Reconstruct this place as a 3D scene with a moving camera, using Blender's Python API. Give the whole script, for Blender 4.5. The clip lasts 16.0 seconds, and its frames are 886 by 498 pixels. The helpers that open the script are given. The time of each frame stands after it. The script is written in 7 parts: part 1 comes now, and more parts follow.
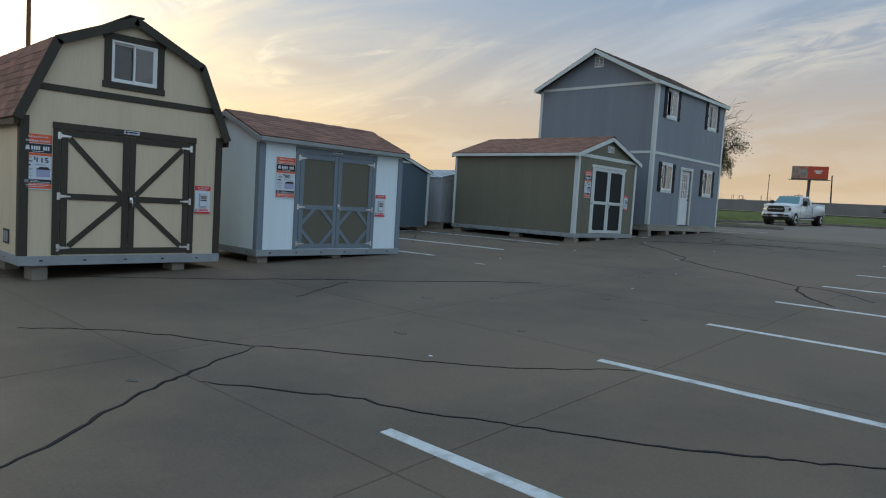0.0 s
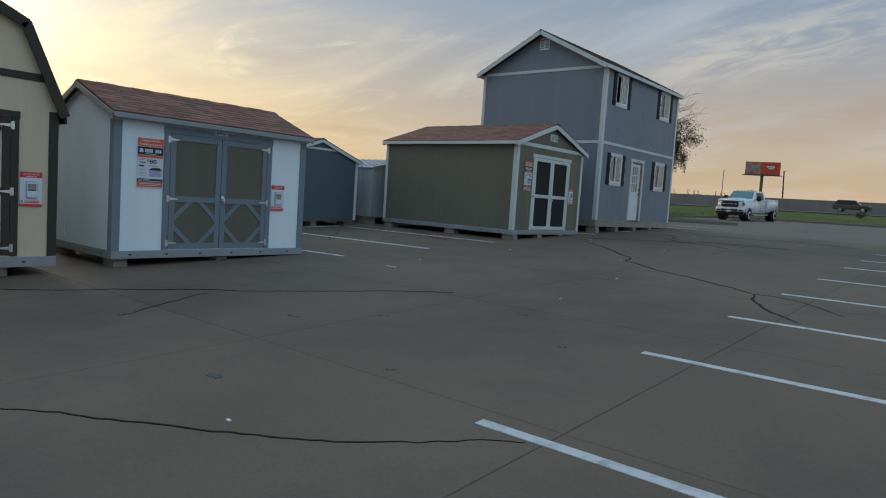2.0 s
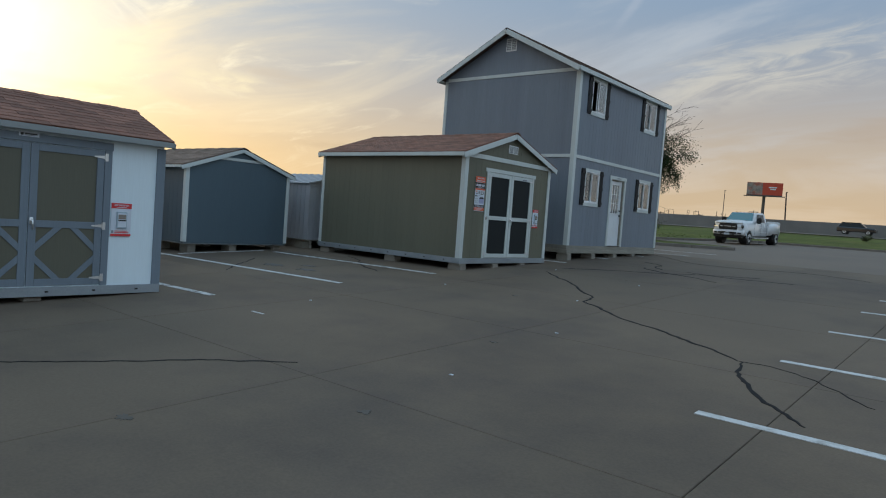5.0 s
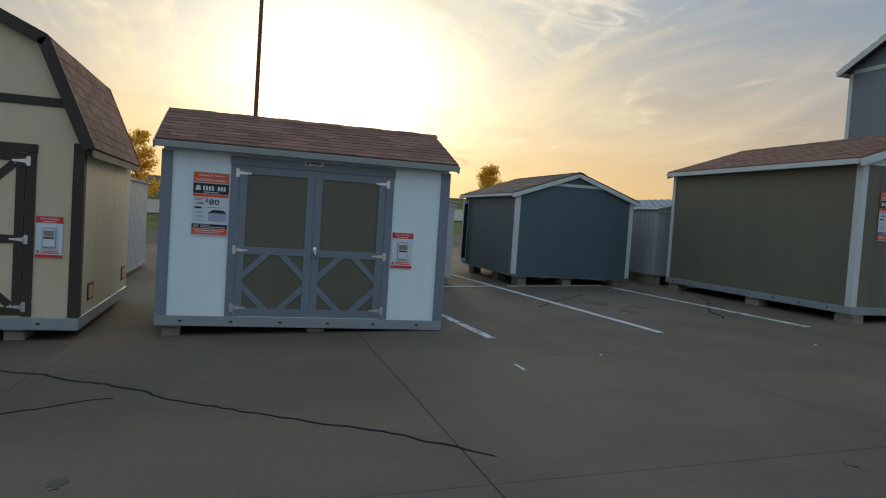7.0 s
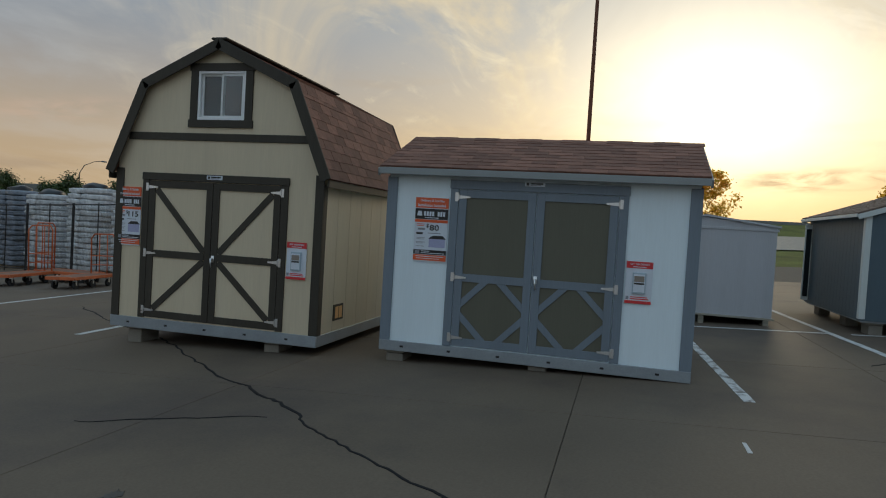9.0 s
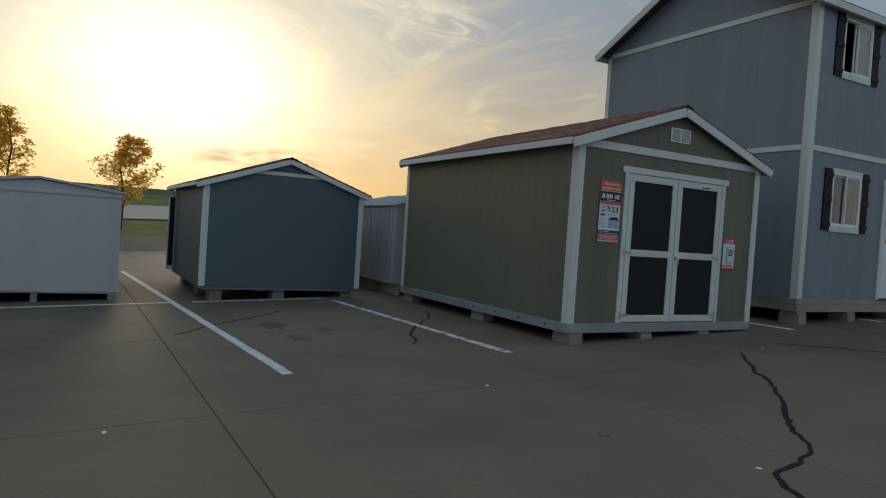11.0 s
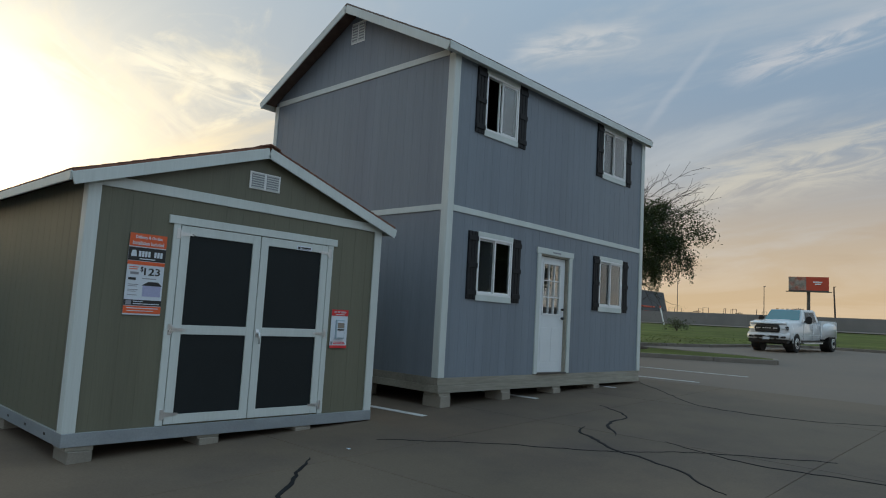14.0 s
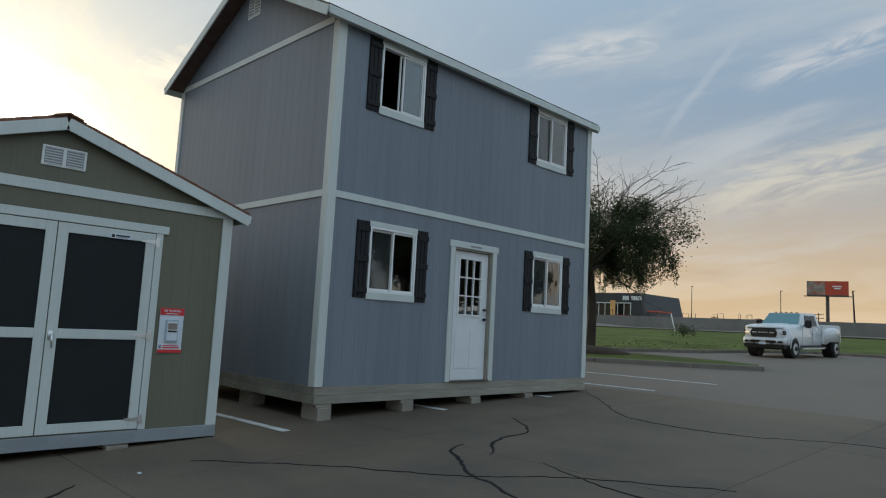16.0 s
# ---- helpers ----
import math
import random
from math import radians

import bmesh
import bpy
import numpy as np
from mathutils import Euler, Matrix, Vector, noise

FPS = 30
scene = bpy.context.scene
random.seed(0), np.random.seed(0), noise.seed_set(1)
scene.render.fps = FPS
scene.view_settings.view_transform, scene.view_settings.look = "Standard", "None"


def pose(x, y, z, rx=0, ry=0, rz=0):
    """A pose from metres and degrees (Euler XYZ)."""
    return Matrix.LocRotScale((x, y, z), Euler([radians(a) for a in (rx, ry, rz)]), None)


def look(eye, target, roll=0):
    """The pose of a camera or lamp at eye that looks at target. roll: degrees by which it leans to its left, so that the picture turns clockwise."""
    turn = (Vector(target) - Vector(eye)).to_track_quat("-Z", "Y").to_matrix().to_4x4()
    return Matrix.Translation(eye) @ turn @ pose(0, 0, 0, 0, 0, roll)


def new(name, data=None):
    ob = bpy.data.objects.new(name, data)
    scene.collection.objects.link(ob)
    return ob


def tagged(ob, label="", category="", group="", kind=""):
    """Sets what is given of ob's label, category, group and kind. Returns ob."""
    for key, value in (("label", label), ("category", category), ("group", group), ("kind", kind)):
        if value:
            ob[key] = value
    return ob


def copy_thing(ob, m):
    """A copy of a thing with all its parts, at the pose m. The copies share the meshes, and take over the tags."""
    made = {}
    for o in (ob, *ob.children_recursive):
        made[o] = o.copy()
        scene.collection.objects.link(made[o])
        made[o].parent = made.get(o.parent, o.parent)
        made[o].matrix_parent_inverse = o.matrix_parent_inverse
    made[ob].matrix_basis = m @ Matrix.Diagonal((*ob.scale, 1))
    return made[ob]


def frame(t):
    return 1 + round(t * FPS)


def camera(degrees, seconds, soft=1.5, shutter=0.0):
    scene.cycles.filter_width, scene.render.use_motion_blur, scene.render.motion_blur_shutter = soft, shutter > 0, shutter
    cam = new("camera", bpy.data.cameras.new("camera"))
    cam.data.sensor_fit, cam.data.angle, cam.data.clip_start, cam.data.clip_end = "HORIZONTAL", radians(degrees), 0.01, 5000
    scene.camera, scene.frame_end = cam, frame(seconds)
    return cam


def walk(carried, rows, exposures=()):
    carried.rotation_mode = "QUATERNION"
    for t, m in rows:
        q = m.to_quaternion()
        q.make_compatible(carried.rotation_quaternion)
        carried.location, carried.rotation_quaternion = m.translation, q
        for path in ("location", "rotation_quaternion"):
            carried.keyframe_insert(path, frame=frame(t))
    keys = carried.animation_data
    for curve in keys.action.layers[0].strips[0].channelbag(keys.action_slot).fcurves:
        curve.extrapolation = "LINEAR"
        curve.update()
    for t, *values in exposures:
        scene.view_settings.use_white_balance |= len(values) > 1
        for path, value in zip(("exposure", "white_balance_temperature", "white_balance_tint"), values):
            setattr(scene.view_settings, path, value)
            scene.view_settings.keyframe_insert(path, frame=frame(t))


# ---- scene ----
cam = camera(67.2, 16.0, soft=1.1)
PATH = [
    (0, (0.449, 0.005, 1.723), (-0.909, 1.466, 1.584), 3.5),
    (0.5, (0.323, 0.577, 1.762), (-0.992, 2.078, 1.621), 3.6),
    (1, (0.144, 1.086, 1.769), (-1.152, 2.603, 1.625), 3.7),
    (1.5, (0.006, 1.66, 1.763), (-1.278, 3.186, 1.613), 3.6),
    (2, (-0.2, 2.189, 1.765), (-1.471, 3.725, 1.614), 3.8),
    (2.5, (-0.422, 2.743, 1.808), (-1.682, 4.288, 1.655), 3.7),
    (3, (-0.56, 3.338, 1.831), (-1.812, 4.89, 1.683), 3.7),
    (3.2, (-0.632, 3.563, 1.817), (-1.88, 5.118, 1.666), 3.8),
    (5.3, (-1.088, 5.87, 1.963), (-2.392, 7.384, 1.884), 4.4),
    (5.5, (-1.238, 6.112, 1.961), (-2.641, 7.535, 1.88), 3.7),
    (6, (-1.548, 6.683, 1.939), (-3.17, 7.849, 1.853), 3.8),
    (6.5, (-1.703, 7.236, 2.003), (-3.49, 8.131, 1.909), 4.0),
    (7, (-1.929, 7.859, 2.013), (-3.842, 8.435, 1.926), 3.8),
    (7.5, (-2.29, 8.365, 1.993), (-4.284, 8.482, 1.908), 3.7),
    (8, (-2.605, 8.827, 2.002), (-4.533, 8.304, 1.917), 3.7),
    (8.2, (-2.713, 9.013, 2.027), (-4.591, 8.329, 1.948), 3.8),
    (10.3, (-3.351, 11.165, 2.069), (-5.316, 11.537, 2.027), 3.0),
    (10.5, (-3.563, 11.398, 2.028), (-5.481, 11.963, 1.986), 3.2),
    (11, (-3.683, 11.703, 2.104), (-5.424, 12.688, 2.057), 3.8),
    (11.5, (-3.906, 12.261, 2.183), (-5.519, 13.442, 2.129), 3.8),
    (12, (-3.934, 12.929, 2.222), (-5.429, 14.256, 2.173), 3.5),
    (12.5, (-3.946, 13.542, 2.229), (-5.371, 14.943, 2.307), 3.3),
    (13, (-3.849, 14.093, 2.274), (-5.245, 15.517, 2.425), 3.4),
    (13.5, (-3.73, 14.649, 2.297), (-5.108, 16.086, 2.49), 3.3),
    (14, (-3.669, 15.238, 2.289), (-5.038, 16.682, 2.493), 3.3),
    (14.5, (-3.491, 15.798, 2.263), (-4.856, 17.244, 2.476), 3.1),
    (15, (-3.486, 16.336, 2.289), (-4.843, 17.79, 2.499), 3.3),
    (15.5, (-3.399, 16.883, 2.321), (-4.77, 18.323, 2.531), 3.1),
    (16, (-3.184, 17.433, 2.29), (-4.592, 18.836, 2.514), 3.0),
]
walk(cam, [(t, look(eye, target, roll)) for t, eye, target, roll in PATH],
     exposures=((0, 0.08, 5860, 5), (0.6, 0.10, 5860, 5), (1.4, -0.14, 5860, 5), (2.0, -0.12, 5860, 5), (3.2, -0.02, 5890, 5), (5.5, 0.0, 5890, 5), (6.5, -0.20, 5990, 5), (7.5, -0.34, 6160, 5), (8.2, -0.37, 6210, 5), (10.3, -0.48, 6240, 6), (11.1, -0.46, 6240, 6), (11.5, -0.3, 6200, 5), (12.0, -0.02, 6160, 5), (13.0, -0.10, 6130, 4), (14.5, 0.0, 6150, 4), (16.0, 0.06, 6190, 4)))

# ---- light ----
SUN_AZ, SUN_EL = radians(173.0), radians(10.5)
SUN = Vector((math.cos(SUN_AZ) * math.cos(SUN_EL), math.sin(SUN_AZ) * math.cos(SUN_EL), math.sin(SUN_EL)))

TRAIL_A, TRAIL_B = Vector((-0.3385, 0.8580, 0.3864)), Vector((-0.4272, 0.8574, 0.2869))


CLOUDS = (
    (Vector((-0.921, 0.222, 0.320)), Vector((-0.884, 0.413, 0.220)), 0.05, 0.9, (1.15, 0.97, 0.72)),
    (Vector((-0.896, 0.306, 0.322)), Vector((-0.814, 0.503, 0.292)), 0.038, 1.0, (1.15, 0.99, 0.76)),
    (Vector((-0.874, 0.458, 0.163)), Vector((-0.812, 0.562, 0.159)), 0.024, 0.9, (1.1, 0.88, 0.55)),
    (Vector((-0.987, 0.137, 0.086)), Vector((-0.940, 0.320, 0.094)), 0.02, 0.75, (0.70, 0.47, 0.25)),
    (Vector((-0.394, 0.898, 0.197)), Vector((-0.100, 0.960, 0.255)), 0.060, 0.55, (0.78, 0.68, 0.54)),
    (Vector((-0.326, 0.881, 0.344)), Vector((-0.100, 0.915, 0.392)), 0.030, 0.55, (0.72, 0.66, 0.64)),
    (Vector((-0.567, 0.728, 0.385)), Vector((-0.425, 0.812, 0.400)), 0.035, 0.50, (0.76, 0.70, 0.66)),
    (Vector((-0.630, -0.770, 0.108)), Vector((-0.766, -0.628, 0.137)), 0.025, 0.45, (0.80, 0.56, 0.42)),
)


def make_world():
    w = bpy.data.worlds.new("evening_sky")
    scene.world = w
    w.use_nodes = True
    nt = w.node_tree
    nt.nodes.clear()
    n, l = nt.nodes.new, nt.links.new

    def math_node(op, a, b=None, c=None, clamp=False):
        m = n("ShaderNodeMath")
        m.operation, m.use_clamp = op, clamp
        for i, v in enumerate((a, b, c)):
            if v is None:
                continue
            if isinstance(v, (int, float)):
                m.inputs[i].default_value = v
            else:
                l(v, m.inputs[i])
        return m.outputs[0]

    def mix(kind, fac, a, b):
        m = n("ShaderNodeMix")
        m.data_type, m.blend_type = "RGBA", kind
        for s, v in ((m.inputs[0], fac), (m.inputs[6], a), (m.inputs[7], b)):
            if isinstance(v, (int, float)):
                s.default_value = v
            elif isinstance(v, tuple):
                s.default_value = (*v, 1)
            else:
                l(v, s)
        return m.outputs[2]

    def smooth(v, lo, hi):
        m = n("ShaderNodeMapRange")
        m.interpolation_type = "SMOOTHSTEP"
        l(v, m.inputs[0])
        m.inputs[1].default_value, m.inputs[2].default_value = lo, hi
        return m.outputs[0]

    tc = n("ShaderNodeTexCoord")
    sep = n("ShaderNodeSeparateXYZ")
    l(tc.outputs["Generated"], sep.inputs[0])
    z = math_node("MAXIMUM", sep.outputs[2], 0.0)
    dot = n("ShaderNodeVectorMath")
    dot.operation = "DOT_PRODUCT"
    l(tc.outputs["Generated"], dot.inputs[0])
    dot.inputs[1].default_value = SUN
    d = math_node("MAXIMUM", dot.outputs["Value"], 0.0)

    sky = n("ShaderNodeTexSky")
    sky.sky_type, sky.sun_disc = "NISHITA", False
    sky.sun_elevation, sky.sun_rotation = SUN_EL, math.pi / 2 - SUN_AZ
    sky.dust_density, sky.air_density = 3.0, 1.2
    nishita = mix("MULTIPLY", 1.0, sky.outputs[0], (0.1, 0.1, 0.1))

    # evening haze: peach along the horizon, slate blue above
    up = smooth(z, 0.0, 0.34)
    west = smooth(dot.outputs["Value"], -0.75, 0.35)
    rim = mix("MIX", west, (0.57, 0.59, 0.61), (0.72, 0.50, 0.295))
    slate = mix("MIX", west, (0.57, 0.68, 0.81), (0.29, 0.365, 0.47))
    haze = mix("MIX", up, rim, slate)
    high = smooth(z, 0.3, 1.0)
    haze = mix("MIX", high, haze, (0.55, 0.78, 0.98))
    base = mix("MIX", 0.93, nishita, haze)

    # clouds on a flat layer
    inv = math_node("DIVIDE", 1.0, math_node("ADD", z, 0.2))
    flat = n("ShaderNodeVectorMath")
    flat.operation = "SCALE"
    l(tc.outputs["Generated"], flat.inputs[0])
    l(inv, flat.inputs["Scale"])
    mp = n("ShaderNodeMapping")
    l(flat.outputs[0], mp.inputs[0])
    mp.inputs["Location"].default_value = (1.7, 0.6, 0.0)
    mp.inputs["Rotation"].default_value = (0, 0, radians(25))
    mp.inputs["Scale"].default_value = (0.55, 1.0, 0.0)
    big = n("ShaderNodeTexNoise")
    l(mp.outputs[0], big.inputs[0])
    big.inputs["Scale"].default_value, big.inputs["Detail"].default_value = 1.25, 7.0
    big.inputs["Roughness"].default_value, big.inputs["Distortion"].default_value = 0.58, 0.7
    fine = n("ShaderNodeTexNoise")
    l(mp.outputs[0], fine.inputs[0])
    fine.inputs["Scale"].default_value, fine.inputs["Detail"].default_value = 3.2, 9.0
    fine.inputs["Roughness"].default_value, fine.inputs["Distortion"].default_value = 0.62, 1.4
    near = smooth(d, 0.55, 0.97)
    veil = smooth(big.outputs[0], 0.44, 0.64)
    wisps = smooth(fine.outputs[0], 0.53, 0.78)
    lit = mix("MIX", near, (0.50, 0.51, 0.535), (0.92, 0.72, 0.45))
    low = smooth(z, 0.0, 0.22)
    lit = mix("MIX", low, (0.76, 0.55, 0.35), lit)
    col = mix("MIX", math_node("MULTIPLY", veil, 0.8), base, lit)
    col = mix("MIX", math_node("MULTIPLY", wisps, math_node("MULTIPLY", near, 0.6)), col, (1.1, 0.92, 0.64))
    # dark streaks of cloud low in the west
    st = n("ShaderNodeMapping")
    l(tc.outputs["Generated"], st.inputs[0])
    st.inputs["Scale"].default_value = (2.0, 2.0, 13.0)
    streak = n("ShaderNodeTexNoise")
    l(st.outputs[0], streak.inputs[0])
    streak.inputs["Scale"].default_value, streak.inputs["Detail"].default_value = 2.2, 5.0
    dark = math_node("MULTIPLY", smooth(streak.outputs[0], 0.56, 0.72), math_node("SUBTRACT", 1.0, smooth(z, 0.08, 0.3)))
    col = mix("MIX", math_node("MULTIPLY", dark, 0.45), col, (0.50, 0.36, 0.25))

    ember = math_node("MULTIPLY", smooth(d, 0.72, 0.99), math_node("SUBTRACT", 1.0, smooth(z, 0.02, 0.17)))
    col = mix("MIX", math_node("MULTIPLY", ember, 0.75), col, (0.98, 0.56, 0.17))
    # an old vapour trail in the north
    trail = n("ShaderNodeVectorMath")
    trail.operation = "DOT_PRODUCT"
    l(tc.outputs["Generated"], trail.inputs[0])
    trail.inputs[1].default_value = TRAIL_A.cross(TRAIL_B).normalized()
    off = math_node("ABSOLUTE", math_node("ADD", trail.outputs["Value"], math_node("MULTIPLY", math_node("SUBTRACT", fine.outputs[0], 0.5), 0.012)))
    mid_d = n("ShaderNodeVectorMath")
    mid_d.operation = "DOT_PRODUCT"
    l(tc.outputs["Generated"], mid_d.inputs[0])
    mid_d.inputs[1].default_value = (TRAIL_A + TRAIL_B).normalized()
    streak_on = math_node("MULTIPLY", math_node("SUBTRACT", 1.0, smooth(off, 0.001, 0.009)), smooth(mid_d.outputs["Value"], 0.9955, 0.9995))
    col = mix("MIX", math_node("MULTIPLY", streak_on, 0.15), col, (0.70, 0.66, 0.66))
    # the veiled sun: wide glow, warm halo, white core
    wide = math_node("MULTIPLY", math_node("POWER", d, 5.0), 0.26)
    away = n("ShaderNodeVectorMath")
    away.operation = "SUBTRACT"
    l(tc.outputs["Generated"], away.inputs[0])
    away.inputs[1].default_value = SUN
    oval = n("ShaderNodeVectorMath")
    oval.operation = "MULTIPLY"
    l(away.outputs[0], oval.inputs[0])
    oval.inputs[1].default_value = (0.82, 0.82, 1.22)
    sq = n("ShaderNodeVectorMath")
    sq.operation = "DOT_PRODUCT"
    l(oval.outputs[0], sq.inputs[0])
    l(oval.outputs[0], sq.inputs[1])
    ragged = math_node("MULTIPLY", sq.outputs["Value"], math_node("ADD", 0.35, math_node("ADD", math_node("MULTIPLY", big.outputs[0], 0.8), math_node("MULTIPLY", fine.outputs[0], 0.5))))
    halo = math_node("MULTIPLY", math_node("POWER", 2.718, math_node("MULTIPLY", ragged, -15.0)), 0.52)
    core = math_node("MULTIPLY", math_node("POWER", 2.718, math_node("MULTIPLY", ragged, -58.0)), 1.15)
    patch = math_node("ADD", 0.55, math_node("MULTIPLY", big.outputs[0], 0.9))
    halo, core = math_node("MULTIPLY", halo, patch), math_node("MULTIPLY", core, patch)
    for fac, tint in ((wide, (1.0, 0.74, 0.40)), (halo, (1.0, 0.74, 0.36)), (core, (1.0, 0.92, 0.74))):
        t = n("ShaderNodeVectorMath")
        t.operation = "SCALE"
        t.inputs[0].default_value = tint
        l(fac, t.inputs["Scale"])
        col = mix("ADD", 1.0, col, t.outputs[0])
    # single clouds: ends, half width, strength, colour
    for a, b, width, power, tint in CLOUDS:
        side = a.cross(b).normalized()
        mid = (a + b).normalized()
        reach = mid.dot(a)
        axis = n("ShaderNodeVectorMath")
        axis.operation = "DOT_PRODUCT"
        l(tc.outputs["Generated"], axis.inputs[0])
        axis.inputs[1].default_value = side
        across = math_node("ABSOLUTE", math_node("ADD", axis.outputs["Value"], math_node("MULTIPLY", math_node("SUBTRACT", big.outputs[0], 0.5), width * 1.6)))
        mid_dot = n("ShaderNodeVectorMath")
        mid_dot.operation = "DOT_PRODUCT"
        l(tc.outputs["Generated"], mid_dot.inputs[0])
        mid_dot.inputs[1].default_value = mid
        along = smooth(math_node("ADD", mid_dot.outputs["Value"], math_node("MULTIPLY", math_node("SUBTRACT", fine.outputs[0], 0.5), 2 * (1 - reach))), 1 - (1 - reach) * 1.5, 1 - (1 - reach) * 0.2)
        body = math_node("SUBTRACT", 1.0, smooth(across, width * 0.1, width))
        run = n("ShaderNodeVectorMath")
        run.operation = "DOT_PRODUCT"
        l(tc.outputs["Generated"], run.inputs[0])
        run.inputs[1].default_value = side.cross(mid).normalized()
        lane = n("ShaderNodeCombineXYZ")
        l(math_node("MULTIPLY", run.outputs["Value"], 9.0), lane.inputs[0])
        l(math_node("MULTIPLY", axis.outputs["Value"], 42.0), lane.inputs[1])
        feather = n("ShaderNodeTexNoise")
        l(lane.outputs[0], feather.inputs[0])
        feather.inputs["Scale"].default_value, feather.inputs["Detail"].default_value = 1.0, 6.0
        feather.inputs["Roughness"].default_value, feather.inputs["Distortion"].default_value = 0.62, 0.9
        body = math_node("MULTIPLY", math_node("MULTIPLY", body, along), smooth(feather.outputs[0], 0.36, 0.62))
        col = mix("MIX", math_node("MULTIPLY", body, power), col, tint)
    bg = n("ShaderNodeBackground")
    l(col, bg.inputs[0])
    bg.inputs[1].default_value = 1.0
    out = n("ShaderNodeOutputWorld")
    l(bg.outputs[0], out.inputs[0])


make_world()
sun_data = bpy.data.lights.new("sun", "SUN")
sun_data.energy, sun_data.angle, sun_data.color = 0.55, radians(14), (1.0, 0.78, 0.52)
sun_lamp = new("sun", sun_data)
sun_lamp.matrix_world = look(tuple(SUN * 60), (0, 0, 0))


# ---- materials ----
def mat(name, color, rough=0.6, metal=0.0, vary=0.12, scale=3.0, bump=0.1, fine=60.0, stretch=(1, 1, 1), second=None, amount=0.0,
        rand=0.0, spec=0.5, coat=0.0, stain_scale=0.6, world=False):
    """Painted or natural surface: two scales of colour variation, a second colour in worn patches, fine relief."""
    m = bpy.data.materials.new(name)
    m.use_nodes = True
    nt = m.node_tree
    n, l = nt.nodes.new, nt.links.new
    b = nt.nodes["Principled BSDF"]
    b.inputs["Roughness"].default_value, b.inputs["Metallic"].default_value = rough, metal
    b.inputs["Specular IOR Level"].default_value, b.inputs["Coat Weight"].default_value = spec, coat
    tc = n("ShaderNodeTexCoord")
    mp = n("ShaderNodeMapping")
    if world:
        l(n("ShaderNodeNewGeometry").outputs["Position"], mp.inputs[0])
    else:
        l(tc.outputs["Object"], mp.inputs[0])
    mp.inputs["Scale"].default_value = stretch
    a = n("ShaderNodeTexNoise")
    a.inputs["Scale"].default_value, a.inputs["Detail"].default_value = scale, 5
    f = n("ShaderNodeTexNoise")
    f.inputs["Scale"].default_value, f.inputs["Detail"].default_value = fine, 3
    l(mp.outputs[0], a.inputs[0])
    l(mp.outputs[0], f.inputs[0])
    ramp = n("ShaderNodeMapRange")
    l(a.outputs[0], ramp.inputs[0])
    ramp.inputs[1].default_value, ramp.inputs[2].default_value = 0.3, 0.7
    ramp.inputs[3].default_value, ramp.inputs[4].default_value = 1 - vary, 1 + vary
    r2 = n("ShaderNodeMapRange")
    l(f.outputs[0], r2.inputs[0])
    r2.inputs[1].default_value, r2.inputs[2].default_value = 0.3, 0.7
    r2.inputs[3].default_value, r2.inputs[4].default_value = 1 - vary * 0.6, 1 + vary * 0.6
    mul = n("ShaderNodeMath")
    mul.operation = "MULTIPLY"
    l(ramp.outputs[0], mul.inputs[0])
    l(r2.outputs[0], mul.inputs[1])
    value = mul.outputs[0]
    if rand:
        info = n("ShaderNodeObjectInfo")
        geo = n("ShaderNodeNewGeometry")
        add = n("ShaderNodeMath")
        add.operation = "ADD"
        l(info.outputs["Random"], add.inputs[0])
        l(geo.outputs["Random Per Island"], add.inputs[1])
        fr = n("ShaderNodeMath")
        fr.operation = "FRACT"
        l(add.outputs[0], fr.inputs[0])
        rr = n("ShaderNodeMapRange")
        l(fr.outputs[0], rr.inputs[0])
        rr.inputs[3].default_value, rr.inputs[4].default_value = 1 - rand, 1 + rand
        m2 = n("ShaderNodeMath")
        m2.operation = "MULTIPLY"
        l(value, m2.inputs[0])
        l(rr.outputs[0], m2.inputs[1])
        value = m2.outputs[0]
    base = None
    if second:
        s = n("ShaderNodeTexNoise")
        s.inputs["Scale"].default_value, s.inputs["Detail"].default_value = stain_scale, 7
        s.inputs["Roughness"].default_value = 0.65
        l(mp.outputs[0], s.inputs[0])
        sr = n("ShaderNodeMapRange")
        l(s.outputs[0], sr.inputs[0])
        sr.inputs[1].default_value, sr.inputs[2].default_value = 0.48, 0.70
        sr.inputs[3].default_value, sr.inputs[4].default_value = 0, amount
        mx = n("ShaderNodeMix")
        mx.data_type = "RGBA"
        l(sr.outputs[0], mx.inputs[0])
        mx.inputs[6].default_value, mx.inputs[7].default_value = (*color, 1), (*second, 1)
        base = mx.outputs[2]
    sc = n("ShaderNodeVectorMath")
    sc.operation = "SCALE"
    if base is None:
        sc.inputs[0].default_value = color
    else:
        l(base, sc.inputs[0])
    l(value, sc.inputs["Scale"])
    l(sc.outputs[0], b.inputs["Base Color"])
    rg = n("ShaderNodeMapRange")
    l(a.outputs[0], rg.inputs[0])
    rg.inputs[3].default_value, rg.inputs[4].default_value = max(0.02, rough - 0.1), min(1.0, rough + 0.1)
    l(rg.outputs[0], b.inputs["Roughness"])
    if bump:
        bp = n("ShaderNodeBump")
        bp.inputs["Strength"].default_value, bp.inputs["Distance"].default_value = bump, 0.004
        l(f.outputs[0], bp.inputs["Height"])
        l(bp.outputs[0], b.inputs["Normal"])
    return m


